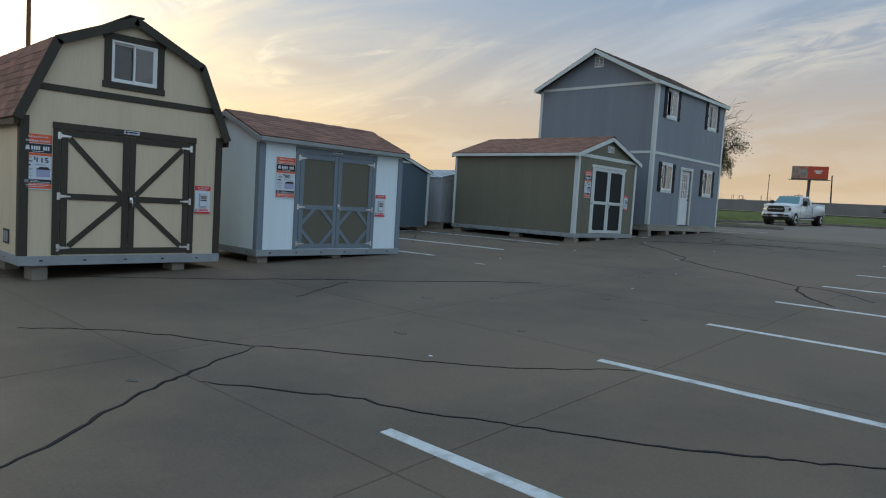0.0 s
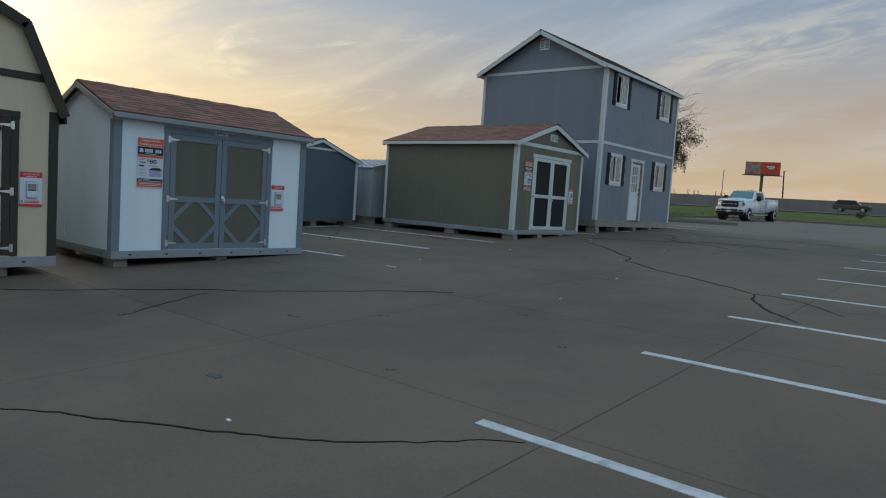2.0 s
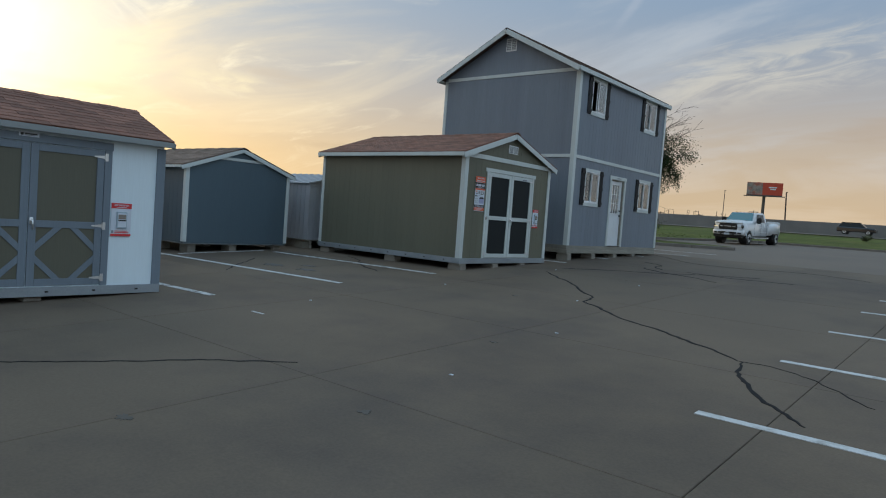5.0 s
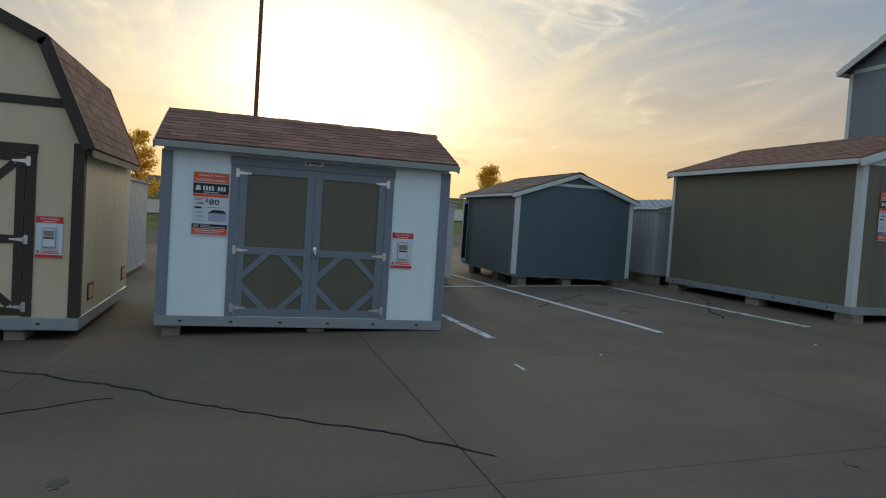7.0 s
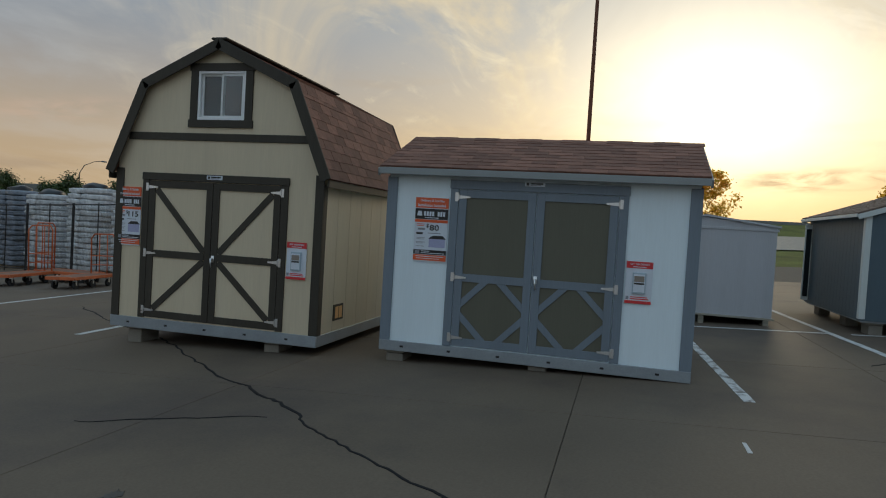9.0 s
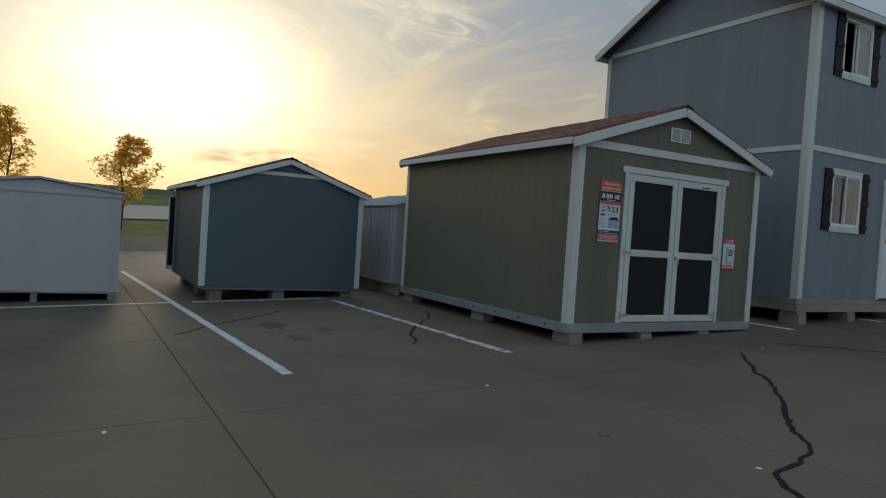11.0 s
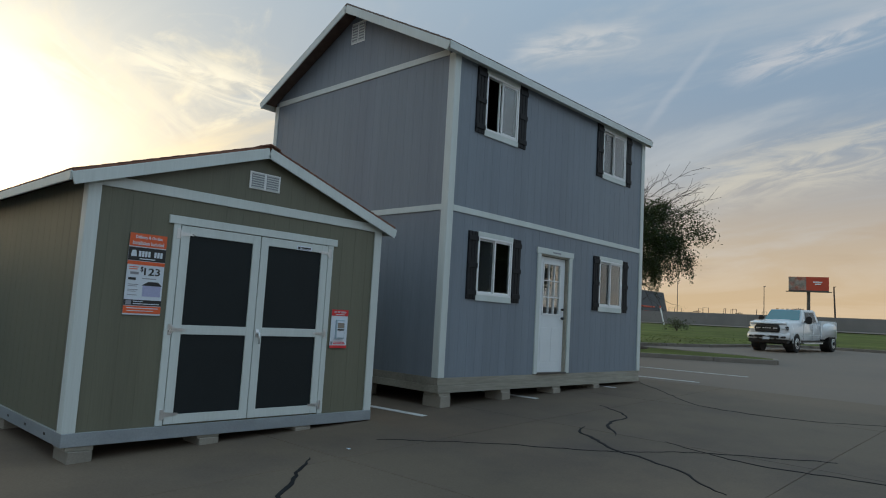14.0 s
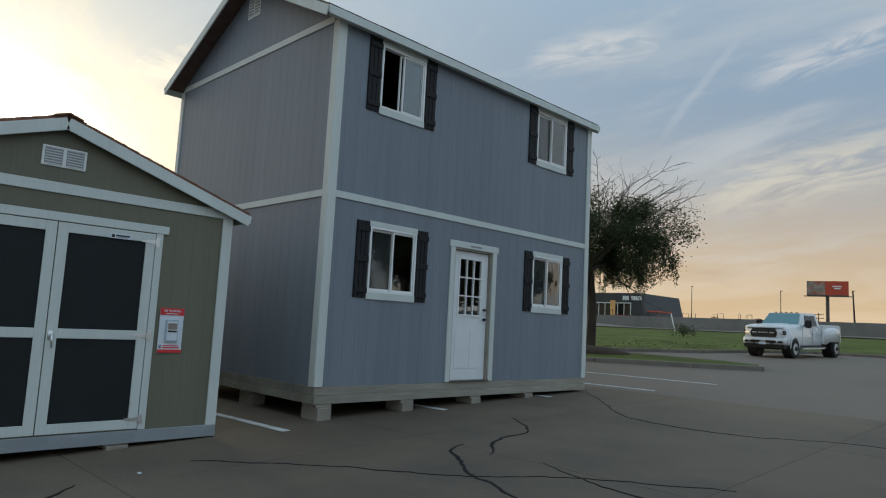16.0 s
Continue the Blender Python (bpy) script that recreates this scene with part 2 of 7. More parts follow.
def glass(name, tint=(0.9, 0.95, 0.95), ior=1.5):
    m = bpy.data.materials.new(name)
    m.use_nodes = True
    b = m.node_tree.nodes["Principled BSDF"]
    b.inputs["Base Color"].default_value = (*tint, 1)
    b.inputs["Transmission Weight"].default_value, b.inputs["Roughness"].default_value = 1.0, 0.01
    b.inputs["IOR"].default_value = ior
    return m


def glow(name, color, power):
    m = bpy.data.materials.new(name)
    m.use_nodes = True
    b = m.node_tree.nodes["Principled BSDF"]
    b.inputs["Base Color"].default_value, b.inputs["Emission Color"].default_value = (*color, 1), (*color, 1)
    b.inputs["Emission Strength"].default_value = power
    return m


BOARD = (1, 1, 0.06)  # grain runs upright
M = dict(
    cream=mat("cream_paint", (0.64, 0.55, 0.395), 0.55, vary=0.05, bump=0.25, stretch=BOARD, second=(0.45, 0.37, 0.25), amount=0.25),
    dark=mat("dark_brown_paint", (0.050, 0.044, 0.034), 0.6, spec=0.3, vary=0.15, bump=0.2, stretch=BOARD),
    white=mat("white_siding_paint", (0.75, 0.86, 0.92), 0.5, vary=0.03, bump=0.2, stretch=BOARD),
    grey=mat("slate_grey_trim_paint", (0.175, 0.215, 0.26), 0.5, vary=0.08, bump=0.2, stretch=BOARD),
    olive=mat("olive_door_paint", (0.118, 0.117, 0.086), 0.5, vary=0.06, bump=0.25, stretch=BOARD),
    green=mat("sage_green_siding_paint", (0.147, 0.147, 0.105), 0.5, vary=0.07, bump=0.3, stretch=BOARD, second=(0.10, 0.10, 0.075), amount=0.35),
    trim=mat("off_white_trim_paint", (0.60, 0.65, 0.64), 0.45, vary=0.06, bump=0.15, stretch=BOARD),
    slate=mat("slate_blue_siding_paint", (0.195, 0.23, 0.275), 0.5, vary=0.08, bump=0.3, stretch=BOARD, second=(0.155, 0.175, 0.225), amount=0.4),
    navy=mat("dark_blue_siding_paint", (0.082, 0.120, 0.148), 0.55, vary=0.06, bump=0.3, stretch=BOARD),
    black=mat("black_door_panel_paint", (0.016, 0.020, 0.022), 0.6, vary=0.08, bump=0.2, spec=0.2),
    shutter=mat("black_shutter_paint", (0.014, 0.015, 0.018), 0.6, spec=0.25, vary=0.15, bump=0.3, stretch=BOARD),
    gutter=mat("pale_grey_gutter_paint", (0.27, 0.295, 0.30), 0.45, vary=0.06, bump=0.1),
    rim=mat("galvanised_grey_rim", (0.31, 0.345, 0.375), 0.45, metal=0.35, vary=0.1, bump=0.1),
    lightmetal=mat("pale_grey_metal_sheet", (0.46, 0.48, 0.52), 0.5, metal=0.2, vary=0.06, bump=0.1, stretch=BOARD),
    lumber=mat("treated_lumber", (0.30, 0.285, 0.24), 0.8, second=(0.17, 0.15, 0.12), amount=0.7, stain_scale=1.5, vary=0.25, scale=2, fine=40, stretch=(1, 0.08, 1), bump=0.4, rand=0.15),
    block=mat("concrete_block", (0.25, 0.23, 0.195), 0.9, vary=0.12, bump=0.5, rand=0.1),
    shingle=mat("brown_asphalt_shingle", (0.205, 0.100, 0.070), 0.9, vary=0.2, scale=9, fine=140, bump=0.6, rand=0.26),
    shingle_grey=mat("grey_brown_asphalt_shingle", (0.15, 0.11, 0.09), 0.9, vary=0.22, scale=9, fine=140, bump=0.6, rand=0.3),
    steel=mat("zinc_hardware", (0.72, 0.73, 0.74), 0.3, metal=0.9, vary=0.08, bump=0.05),
    concrete=mat("lot_concrete", (0.157, 0.122, 0.090), 0.72, world=True, vary=0.13, scale=0.45, fine=45, bump=0.35, second=(0.088, 0.072, 0.064), amount=0.8, rand=0.025, stain_scale=0.28, spec=0.15),
    road=mat("road_concrete", (0.152, 0.120, 0.092), 0.75, vary=0.1, scale=0.8, fine=30, bump=0.3, second=(0.105, 0.085, 0.07), amount=0.6, stain_scale=0.2),
    joint=mat("joint_dirt", (0.055, 0.05, 0.043), 0.95, vary=0.2),
    tar=mat("tar_crack_seal", (0.014, 0.014, 0.015), 0.85, vary=0.25, scale=6, bump=0.3, spec=0.2),
    oil=mat("oil_stain", (0.072, 0.062, 0.052), 0.6, vary=0.25, scale=4),
    paint=mat("worn_white_road_paint", (0.60, 0.61, 0.61), 0.7, vary=0.08, scale=5, fine=80, bump=0.4, second=(0.26, 0.25, 0.23), amount=0.9, stain_scale=5.0),
    paint_worn=mat("flaking_white_road_paint", (0.62, 0.63, 0.63), 0.7, vary=0.1, scale=5, fine=80, bump=0.4, second=(0.12, 0.10, 0.085), amount=1.6, stain_scale=7.0),
    pale=mat("pale_road_concrete", (0.27, 0.245, 0.21), 0.8, vary=0.15, bump=0.4),
    kerb=mat("kerb_concrete", (0.19, 0.165, 0.14), 0.8, vary=0.15, bump=0.4),
    grass=mat("mown_grass", (0.092, 0.112, 0.026), 0.95, spec=0.1, vary=0.35, scale=0.35, fine=9, bump=0.9, second=(0.13, 0.115, 0.042), amount=0.6, stain_scale=0.12),
    soil=mat("mulch_soil", (0.06, 0.042, 0.03), 0.95, vary=0.3, bump=0.8),
    wallc=mat("highway_wall_concrete", (0.21, 0.205, 0.20), 0.85, vary=0.1, scale=0.4, second=(0.16, 0.155, 0.15), amount=0.5, stain_scale=0.15),
    glass=glass("window_glass"),
    door_glass=glass("reflective_door_glass", (0.85, 0.88, 0.86), 2.5),
    coated=glass("coated_window_glass", (0.7, 0.75, 0.75), 1.8),
    screen=mat("dark_insect_screen", (0.012, 0.013, 0.014), 0.6, vary=0.1, bump=0.1),
    carglass=mat("tinted_car_glass", (0.012, 0.018, 0.02), 0.15, vary=0.05, bump=0, spec=0.35),
    vinyl=mat("white_vinyl_frame", (0.78, 0.80, 0.81), 0.35, vary=0.03, bump=0.05),
    door_white=mat("white_entry_door_paint", (0.74, 0.78, 0.81), 0.4, vary=0.03, bump=0.08),
    inside=mat("bare_plywood_inside", (0.05, 0.04, 0.03), 0.8, vary=0.2, scale=2, stretch=BOARD),
    orange=mat("orange_sign_ink", (0.72, 0.12, 0.035), 0.45, vary=0.03, bump=0),
    red=mat("red_sign_ink", (0.62, 0.035, 0.04), 0.45, vary=0.03, bump=0),
    paper=mat("pale_sign_paper", (0.66, 0.72, 0.80), 0.45, vary=0.03, bump=0),
    ink=mat("black_sign_ink", (0.02, 0.02, 0.022), 0.45, vary=0.05, bump=0),
    inkgrey=mat("grey_sign_ink", (0.25, 0.26, 0.30), 0.5, vary=0.05, bump=0),
    lilac=mat("lilac_print", (0.38, 0.40, 0.60), 0.5, vary=0.1, bump=0),
    holder=mat("clear_brochure_box", (0.42, 0.52, 0.60), 0.12, vary=0.04, bump=0),
    carwhite=mat("white_car_paint", (0.72, 0.74, 0.76), 0.25, vary=0.02, bump=0, coat=0.6),
    carblack=mat("black_plastic", (0.012, 0.012, 0.013), 0.45, vary=0.1, bump=0.05),
    darkcar=mat("black_car_paint", (0.015, 0.015, 0.018), 0.2, vary=0.05, bump=0, coat=0.6),
    rubber=mat("tyre_rubber", (0.018, 0.018, 0.018), 0.8, vary=0.15, bump=0.2),
    chrome=mat("bright_wheel_metal", (0.75, 0.76, 0.77), 0.35, metal=0.6, vary=0.05, bump=0),
    lens=mat("headlamp_lens", (0.75, 0.78, 0.8), 0.1, vary=0.1, bump=0),
    lamp_on=glow("lit_headlamp", (1.0, 0.74, 0.42), 0.7),
    amber=mat("amber_marker_lens", (0.6, 0.25, 0.05), 0.2, vary=0.05, bump=0),
    rust=mat("rust_brown_pole_paint", (0.16, 0.06, 0.03), 0.6, metal=0.2, vary=0.15),
    cart=mat("orange_cart_paint", (0.55, 0.13, 0.04), 0.5, vary=0.15, bump=0.2),
    cartdeck=mat("worn_cart_deck_board", (0.25, 0.12, 0.07), 0.7, vary=0.2, bump=0.3),
    fence=mat("black_fence_paint", (0.012, 0.012, 0.013), 0.5, vary=0.1),
    bag=mat("white_plastic_bags", (0.66, 0.68, 0.70), 0.4, vary=0.15, scale=3, fine=14, bump=0.6, second=(0.14, 0.16, 0.2), amount=0.75, stain_scale=2.0, rand=0.12),
    bag_blue=mat("blue_grey_plastic_bags", (0.22, 0.25, 0.30), 0.4, vary=0.2, scale=3, fine=14, bump=0.6, second=(0.09, 0.11, 0.15), amount=0.8, stain_scale=2.0, rand=0.12),
    bag_green=mat("dark_green_plastic_bags", (0.02, 0.07, 0.05), 0.4, vary=0.2, bump=0.5, rand=0.12),
    pallet=mat("pallet_wood", (0.22, 0.16, 0.10), 0.8, vary=0.2, bump=0.3),
    tarp=mat("black_plastic_cover", (0.014, 0.014, 0.016), 0.35, vary=0.1, bump=0.4),
    bark=mat("tree_bark", (0.055, 0.043, 0.033), 0.95, vary=0.3, scale=6, bump=0.8, stretch=(1, 1, 0.3)),
    leaf=mat("dark_green_leaves", (0.026, 0.036, 0.012), 0.6, vary=0.3, scale=1.5, bump=0, rand=0.45),
    leaf_bush=mat("bushy_green_leaves", (0.055, 0.085, 0.02), 0.6, vary=0.3, scale=1.5, bump=0, rand=0.45),
    leaf_dry=mat("grey_green_leaves", (0.085, 0.095, 0.045), 0.7, vary=0.3, scale=1.5, bump=0, rand=0.4),
    leaf_gold=mat("backlit_olive_leaves", (0.13, 0.11, 0.03), 0.7, vary=0.3, scale=1.5, bump=0, rand=0.45),
    building=mat("dark_metal_cladding", (0.045, 0.050, 0.058), 0.6, vary=0.1, scale=0.5, bump=0),
    sign_orange=mat("red_orange_sign_panel", (0.55, 0.07, 0.03), 0.5, vary=0.06, scale=0.4, bump=0),
    sign_photo=mat("printed_photo_panel", (0.30, 0.26, 0.22), 0.5, vary=0.4, scale=0.9, fine=4, bump=0, second=(0.45, 0.1, 0.05), amount=0.9, stain_scale=0.7),
    polemetal=mat("weathered_pole_steel", (0.12, 0.11, 0.10), 0.6, metal=0.4, vary=0.15),
    wood_pole=mat("weathered_wood_pole", (0.07, 0.055, 0.045), 0.9, vary=0.2),
    tractor=mat("red_machine_paint", (0.35, 0.03, 0.02), 0.5, vary=0.15),
    yellow=mat("warm_lit_sign_face", (0.75, 0.42, 0.16), 0.5, vary=0.1, bump=0),
)


for key, tint in (("leaf", (0.05, 0.075, 0.015)), ("leaf_gold", (0.95, 0.62, 0.10))):
    nt = M[key].node_tree
    tr, mx = nt.nodes.new("ShaderNodeBsdfTranslucent"), nt.nodes.new("ShaderNodeMixShader")
    tr.inputs[0].default_value = (*tint, 1)
    mx.inputs[0].default_value = 0.45 if key == "leaf" else 0.85
    nt.links.new(nt.nodes["Principled BSDF"].outputs[0], mx.inputs[1])
    nt.links.new(tr.outputs[0], mx.inputs[2])
    nt.links.new(mx.outputs[0], nt.nodes["Material Output"].inputs[0])


# ---- building helpers ----
def origin_of(ob):
    p = Vector((0, 0, 0))
    while ob is not None:
        p += ob.location
        ob = ob.parent
    return p


def thing(name, x, y, z, label, category, group="", kind=""):
    ob = new(name)
    ob.location = (x, y, z)
    ob.empty_display_size = 0.2
    return tagged(ob, label, category, group, kind)


def to_mesh(name, bm, material):
    me = bpy.data.meshes.new(name)
    bmesh.ops.recalc_face_normals(bm, faces=bm.faces)
    bm.to_mesh(me)
    bm.free()
    me.materials.append(material)
    return me


def part(name, bm, material, parent, label="", smooth=False, kind=""):
    """Links a bmesh in world metres as one mesh object under a thing or a part."""
    if parent is not None:
        bmesh.ops.translate(bm, vec=-origin_of(parent), verts=bm.verts)
    me = to_mesh(name, bm, material)
    if smooth:
        for p in me.polygons:
            p.use_smooth = True
    ob = new(name, me)
    ob.parent = parent
    return tagged(ob, label, kind=kind)


def whole(name, bm, material, label, category, group="", kind="", smooth=False):
    """A thing that is one mesh; its origin goes to the middle of its foot."""
    xs = [v.co for v in bm.verts]
    lo = Vector([min(c[i] for c in xs) for i in range(3)])
    hi = Vector([max(c[i] for c in xs) for i in range(3)])
    base = Vector(((lo.x + hi.x) / 2, (lo.y + hi.y) / 2, lo.z))
    bmesh.ops.translate(bm, vec=-base, verts=bm.verts)
    me = to_mesh(name, bm, material)
    if smooth:
        for p in me.polygons:
            p.use_smooth = True
    ob = new(name, me)
    ob.location = base
    return tagged(ob, label, category, group, kind)


def hexa(bm, corners):
    """Eight corners: four below, four above, both going round."""
    v = [bm.verts.new(c) for c in corners]
    for f in ((0, 3, 2, 1), (4, 5, 6, 7), (0, 1, 5, 4), (1, 2, 6, 5), (2, 3, 7, 6), (3, 0, 4, 7)):
        bm.faces.new([v[i] for i in f])
    return v


def box(x0, x1, y0, y1, z0, z1, bevel=0.0, bm=None):
    own = bm is None
    bm = bm or bmesh.new()
    x0, x1, y0, y1, z0, z1 = min(x0, x1), max(x0, x1), min(y0, y1), max(y0, y1), min(z0, z1), max(z0, z1)
    v = hexa(bm, ((x0, y0, z0), (x1, y0, z0), (x1, y1, z0), (x0, y1, z0), (x0, y0, z1), (x1, y0, z1), (x1, y1, z1), (x0, y1, z1)))
    if bevel:
        edges = list({e for w in v for e in w.link_edges})
        bmesh.ops.bevel(bm, geom=edges, offset=bevel, segments=1, affect="EDGES")
    return bm


def beam(p0, p1, width, thick, normal, bevel=0.0, bm=None, shift=0.0):
    """A board from p0 to p1 lying on a face with that normal; p0 and p1 run along its middle, at its back."""
    bm = bm or bmesh.new()
    p0, p1, nrm = Vector(p0), Vector(p1), Vector(normal).normalized()
    side = nrm.cross((p1 - p0).normalized()).normalized()
    a, b = side * (width / 2 + shift), side * (-width / 2 + shift)
    top = nrm * thick
    v = hexa(bm, (p0 + b, p0 + a, p1 + a, p1 + b, p0 + b + top, p0 + a + top, p1 + a + top, p1 + b + top))
    if bevel:
        edges = list({e for w in v for e in w.link_edges})
        bmesh.ops.bevel(bm, geom=edges, offset=bevel, segments=1, affect="EDGES")
    return bm


def tube(points, radii, sides=8, bm=None):
    bm = bm or bmesh.new()
    rings = []
    pts = [Vector(p) for p in points]
    for i, p in enumerate(pts):
        d = (pts[min(i + 1, len(pts) - 1)] - pts[max(i - 1, 0)]).normalized()
        a = d.orthogonal().normalized() if i == 0 else (rings_a - d * rings_a.dot(d)).normalized()
        rings_a = a
        b = d.cross(a)
        r = radii[i] if isinstance(radii, (list, tuple)) else radii
        rings.append([bm.verts.new(p + (a * math.cos(q) + b * math.sin(q)) * r) for q in (2 * math.pi * k / sides for k in range(sides))])
    for r0, r1 in zip(rings, rings[1:]):
        for k in range(sides):
            bm.faces.new((r0[k], r0[(k + 1) % sides], r1[(k + 1) % sides], r1[k]))
    bm.faces.new(rings[0][::-1])
    bm.faces.new(rings[-1])
    return bm


def axis_point(axis, a, c, z):
    """a runs along the ridge, c across it."""
    return Vector((a, c, z)) if axis == "x" else Vector((c, a, z))


def siding(face, at, u0, u1, v0, top, holes=(), pitch=0.203, groove=0.006, depth=0.003, thick=0.09):
    """A wall of upright boards with grooves. face '+x', '-x', '+y' or '-y'; at: its outer plane; top(u): its upper edge; holes: (u0, u1, v0, v1)."""
    sign = 1 if face[0] == "+" else -1
    bm = bmesh.new()

    def pt(u, dpt, v):
        w = at - sign * dpt
        return (w, u, v) if face[1] == "x" else (u, w, v)

    cuts = {u0, u1}
    if pitch:
        k = u0 + pitch
        while k < u1 - 0.03:
            cuts.update((round(k - groove / 2, 4), round(k + groove / 2, 4)))
            k += pitch
    grooves = {round(u0 + pitch * i - groove / 2, 4) for i in range(1, 400)} if pitch else set()
    for h in holes:
        cuts.update((h[0], h[1]))
    mid = (u0 + u1) / 2
    if abs(top(mid) - top(u0)) > 1e-6 or abs(top(u0) - top(u1)) > 1e-6:
        cuts.add(mid)
    cuts = sorted(c for c in cuts if u0 <= c <= u1)
    for a, b in zip(cuts, cuts[1:]):
        if b - a < 1e-5:
            continue
        m = (a + b) / 2
        d = depth if any(g - 1e-4 <= m <= g + groove + 1e-4 for g in grooves if abs(g - m) < 0.1) else 0.0
        spans, low = [], v0
        for h in sorted((h for h in holes if h[0] < m < h[1]), key=lambda q: q[2]):
            spans.append((low, h[2], False))
            low = h[3]
        spans.append((low, None, True))
        for lo, hi, last in spans:
            ta, tb = (top(a), top(b)) if last else (hi, hi)
            if max(ta, tb) - lo < 0.005:
                continue
            ta, tb = max(ta, lo + 0.001), max(tb, lo + 0.001)
            hexa(bm, (pt(a, thick, lo), pt(b, thick, lo), pt(b, d, lo), pt(a, d, lo), pt(a, thick, ta), pt(b, thick, tb), pt(b, d, tb), pt(a, d, ta)))
    bmesh.ops.remove_doubles(bm, verts=bm.verts, dist=0.0005)
    return bm


def ground_z(y):
    """Height of the lot's slope."""
    for y0, z0, s in ((29.75, 1.157, 0.0214), (22.95, 0.9665, 0.028), (-30, -1.125, 0.0395)):
        if y >= y0:
            return z0 + s * (min(y, 57.2) - y0)
    return -1.125


TABS = {}


def tab_mesh(material):
    """One shingle tab, lying in its own x (along the course) and y (up the slope)."""
    if material.name not in TABS:
        bm = bmesh.new()
        hexa(bm, ((0.003, -0.004, 0.0), (0.301, -0.004, 0.0), (0.301, 0.16, 0.0), (0.003, 0.16, 0.0),
                  (0.003, -0.004, 0.009), (0.301, -0.004, 0.009), (0.301, 0.16, 0.003), (0.003, 0.16, 0.003)))
        TABS[material.name] = to_mesh("shingle", bm, material)
    return TABS[material.name]


def shingle_slope(roof, p0, along, up, length, run, material, single):
    """Courses of shingle tabs on a slope from its lower corner p0; single: each tab an object of its own."""
    along, up = Vector(along).normalized(), Vector(up).normalized()
    nrm = along.cross(up).normalized()
    if nrm.z < 0:
        p0, along = Vector(p0) + along * length, -along
        nrm = along.cross(up).normalized()
    rnd = random.Random(int(length * 100 + run * 37))
    base = origin_of(roof)
    bm = bmesh.new()
    rows, cols = int(run / 0.14) + 1, int(length / 0.304) + 2
    for r in range(rows):
        s = min(r * 0.14, run - 0.15)
        off = (0.152 if r % 2 else 0.0)
        for c in range(cols):
            u = c * 0.304 - off
            u0, u1 = max(u, 0.0), min(u + 0.304, length)
            if u1 - u0 < 0.04:
                continue
            lift = 0.002 + rnd.random() * 0.003
            p = Vector(p0) + along * u0 + up * (s + rnd.uniform(-0.004, 0.004)) + nrm * lift
            if single:
                ob = new("shingle", tab_mesh(material))
                ob.parent = roof
                m = Matrix((along, up, nrm)).transposed().to_4x4()
                ob.matrix_local = Matrix.Translation(p - base) @ m @ Matrix.Diagonal(((u1 - u0) / 0.304, 1, 1, 1))
            else:
                a, b = along * (u1 - u0 - 0.003), up * 0.16
                hexa(bm, (p, p + a, p + a + b, p + b, p + nrm * 0.009, p + a + nrm * 0.009, p + a + b + nrm * 0.003, p + b + nrm * 0.003))
    if single:
        bm.free()
    else:
        part("shingles", bm, material, roof, "overlapping asphalt shingle tabs", kind="stuff")


def gable_roof(parent, axis, a0, a1, mid, half, z_eave, z_ridge, material, trim, single=(False, False), rake=0.13, fascia=0.11, shingles=True):
    """Two slopes over a ridge along the axis, with fascia boards at the eaves and rake boards at the gables."""
    t = 0.035
    for side, one in ((-1, single[0]), (1, single[1])):
        bm = bmesh.new()
        e0, e1 = axis_point(axis, a0, mid + side * half, z_eave), axis_point(axis, a1, mid + side * half, z_eave)
        r0, r1 = axis_point(axis, a0, mid, z_ridge), axis_point(axis, a1, mid, z_ridge)
        up = (r0 - e0).normalized()
        nrm = up.cross((e1 - e0).normalized())
        nrm = nrm if nrm.z > 0 else -nrm
        hexa(bm, (e0 - nrm * t, e1 - nrm * t, r1 - nrm * t, r0 - nrm * t, e0, e1, r1, r0))
        roof = part("roof", bm, M["tarp"] if not shingles else material, parent, "sloping roof deck with asphalt shingles")
        if shingles:
            shingle_slope(roof, e0 + up * 0.0, e1 - e0, up, (e1 - e0).length, (r0 - e0).length, material, one)
        out = axis_point(axis, 0, side, 0)
        bm = beam(e0 - Vector((0, 0, fascia / 2 + t * 0.4)), e1 - Vector((0, 0, fascia / 2 + t * 0.4)), fascia, 0.022, out, 0.003)
        part("fascia", bm, trim, parent)
        for a, s in ((a0, -1), (a1, 1)):
            n = axis_point(axis, s, 0, 0)
            q0, q1 = axis_point(axis, a, mid + side * half, z_eave), axis_point(axis, a, mid, z_ridge)
            d = Vector((0, 0, rake / 2 + t * 0.8))
            part("rake_board", beam(q0 - d, q1 - d, rake, 0.022, n, 0.003), trim, parent)
    k = max(2, int((a1 - a0) / 0.28))
    dz = (z_ridge - z_eave) / half * 0.13
    for i in range(k):
        b0, b1 = a0 + (a1 - a0) * i / k, a0 + (a1 - a0) * (i + 1) / k + 0.03
        cap = bmesh.new()
        for side in (-1, 1):
            lift = 0.014 + (0.006 if i % 2 else 0.0)
            hexa(cap, (axis_point(axis, b0, mid, z_ridge + 0.004), axis_point(axis, b1, mid, z_ridge + 0.004),
                       axis_point(axis, b1, mid + side * 0.13, z_ridge - dz + 0.004), axis_point(axis, b0, mid + side * 0.13, z_ridge - dz + 0.004),
                       axis_point(axis, b0, mid, z_ridge + lift), axis_point(axis, b1, mid, z_ridge + lift),
                       axis_point(axis, b1, mid + side * 0.13, z_ridge - dz + lift), axis_point(axis, b0, mid + side * 0.13, z_ridge - dz + lift)))
        bmesh.ops.remove_doubles(cap, verts=cap.verts, dist=0.0005)
        part("cap_shingle", cap, material, parent)


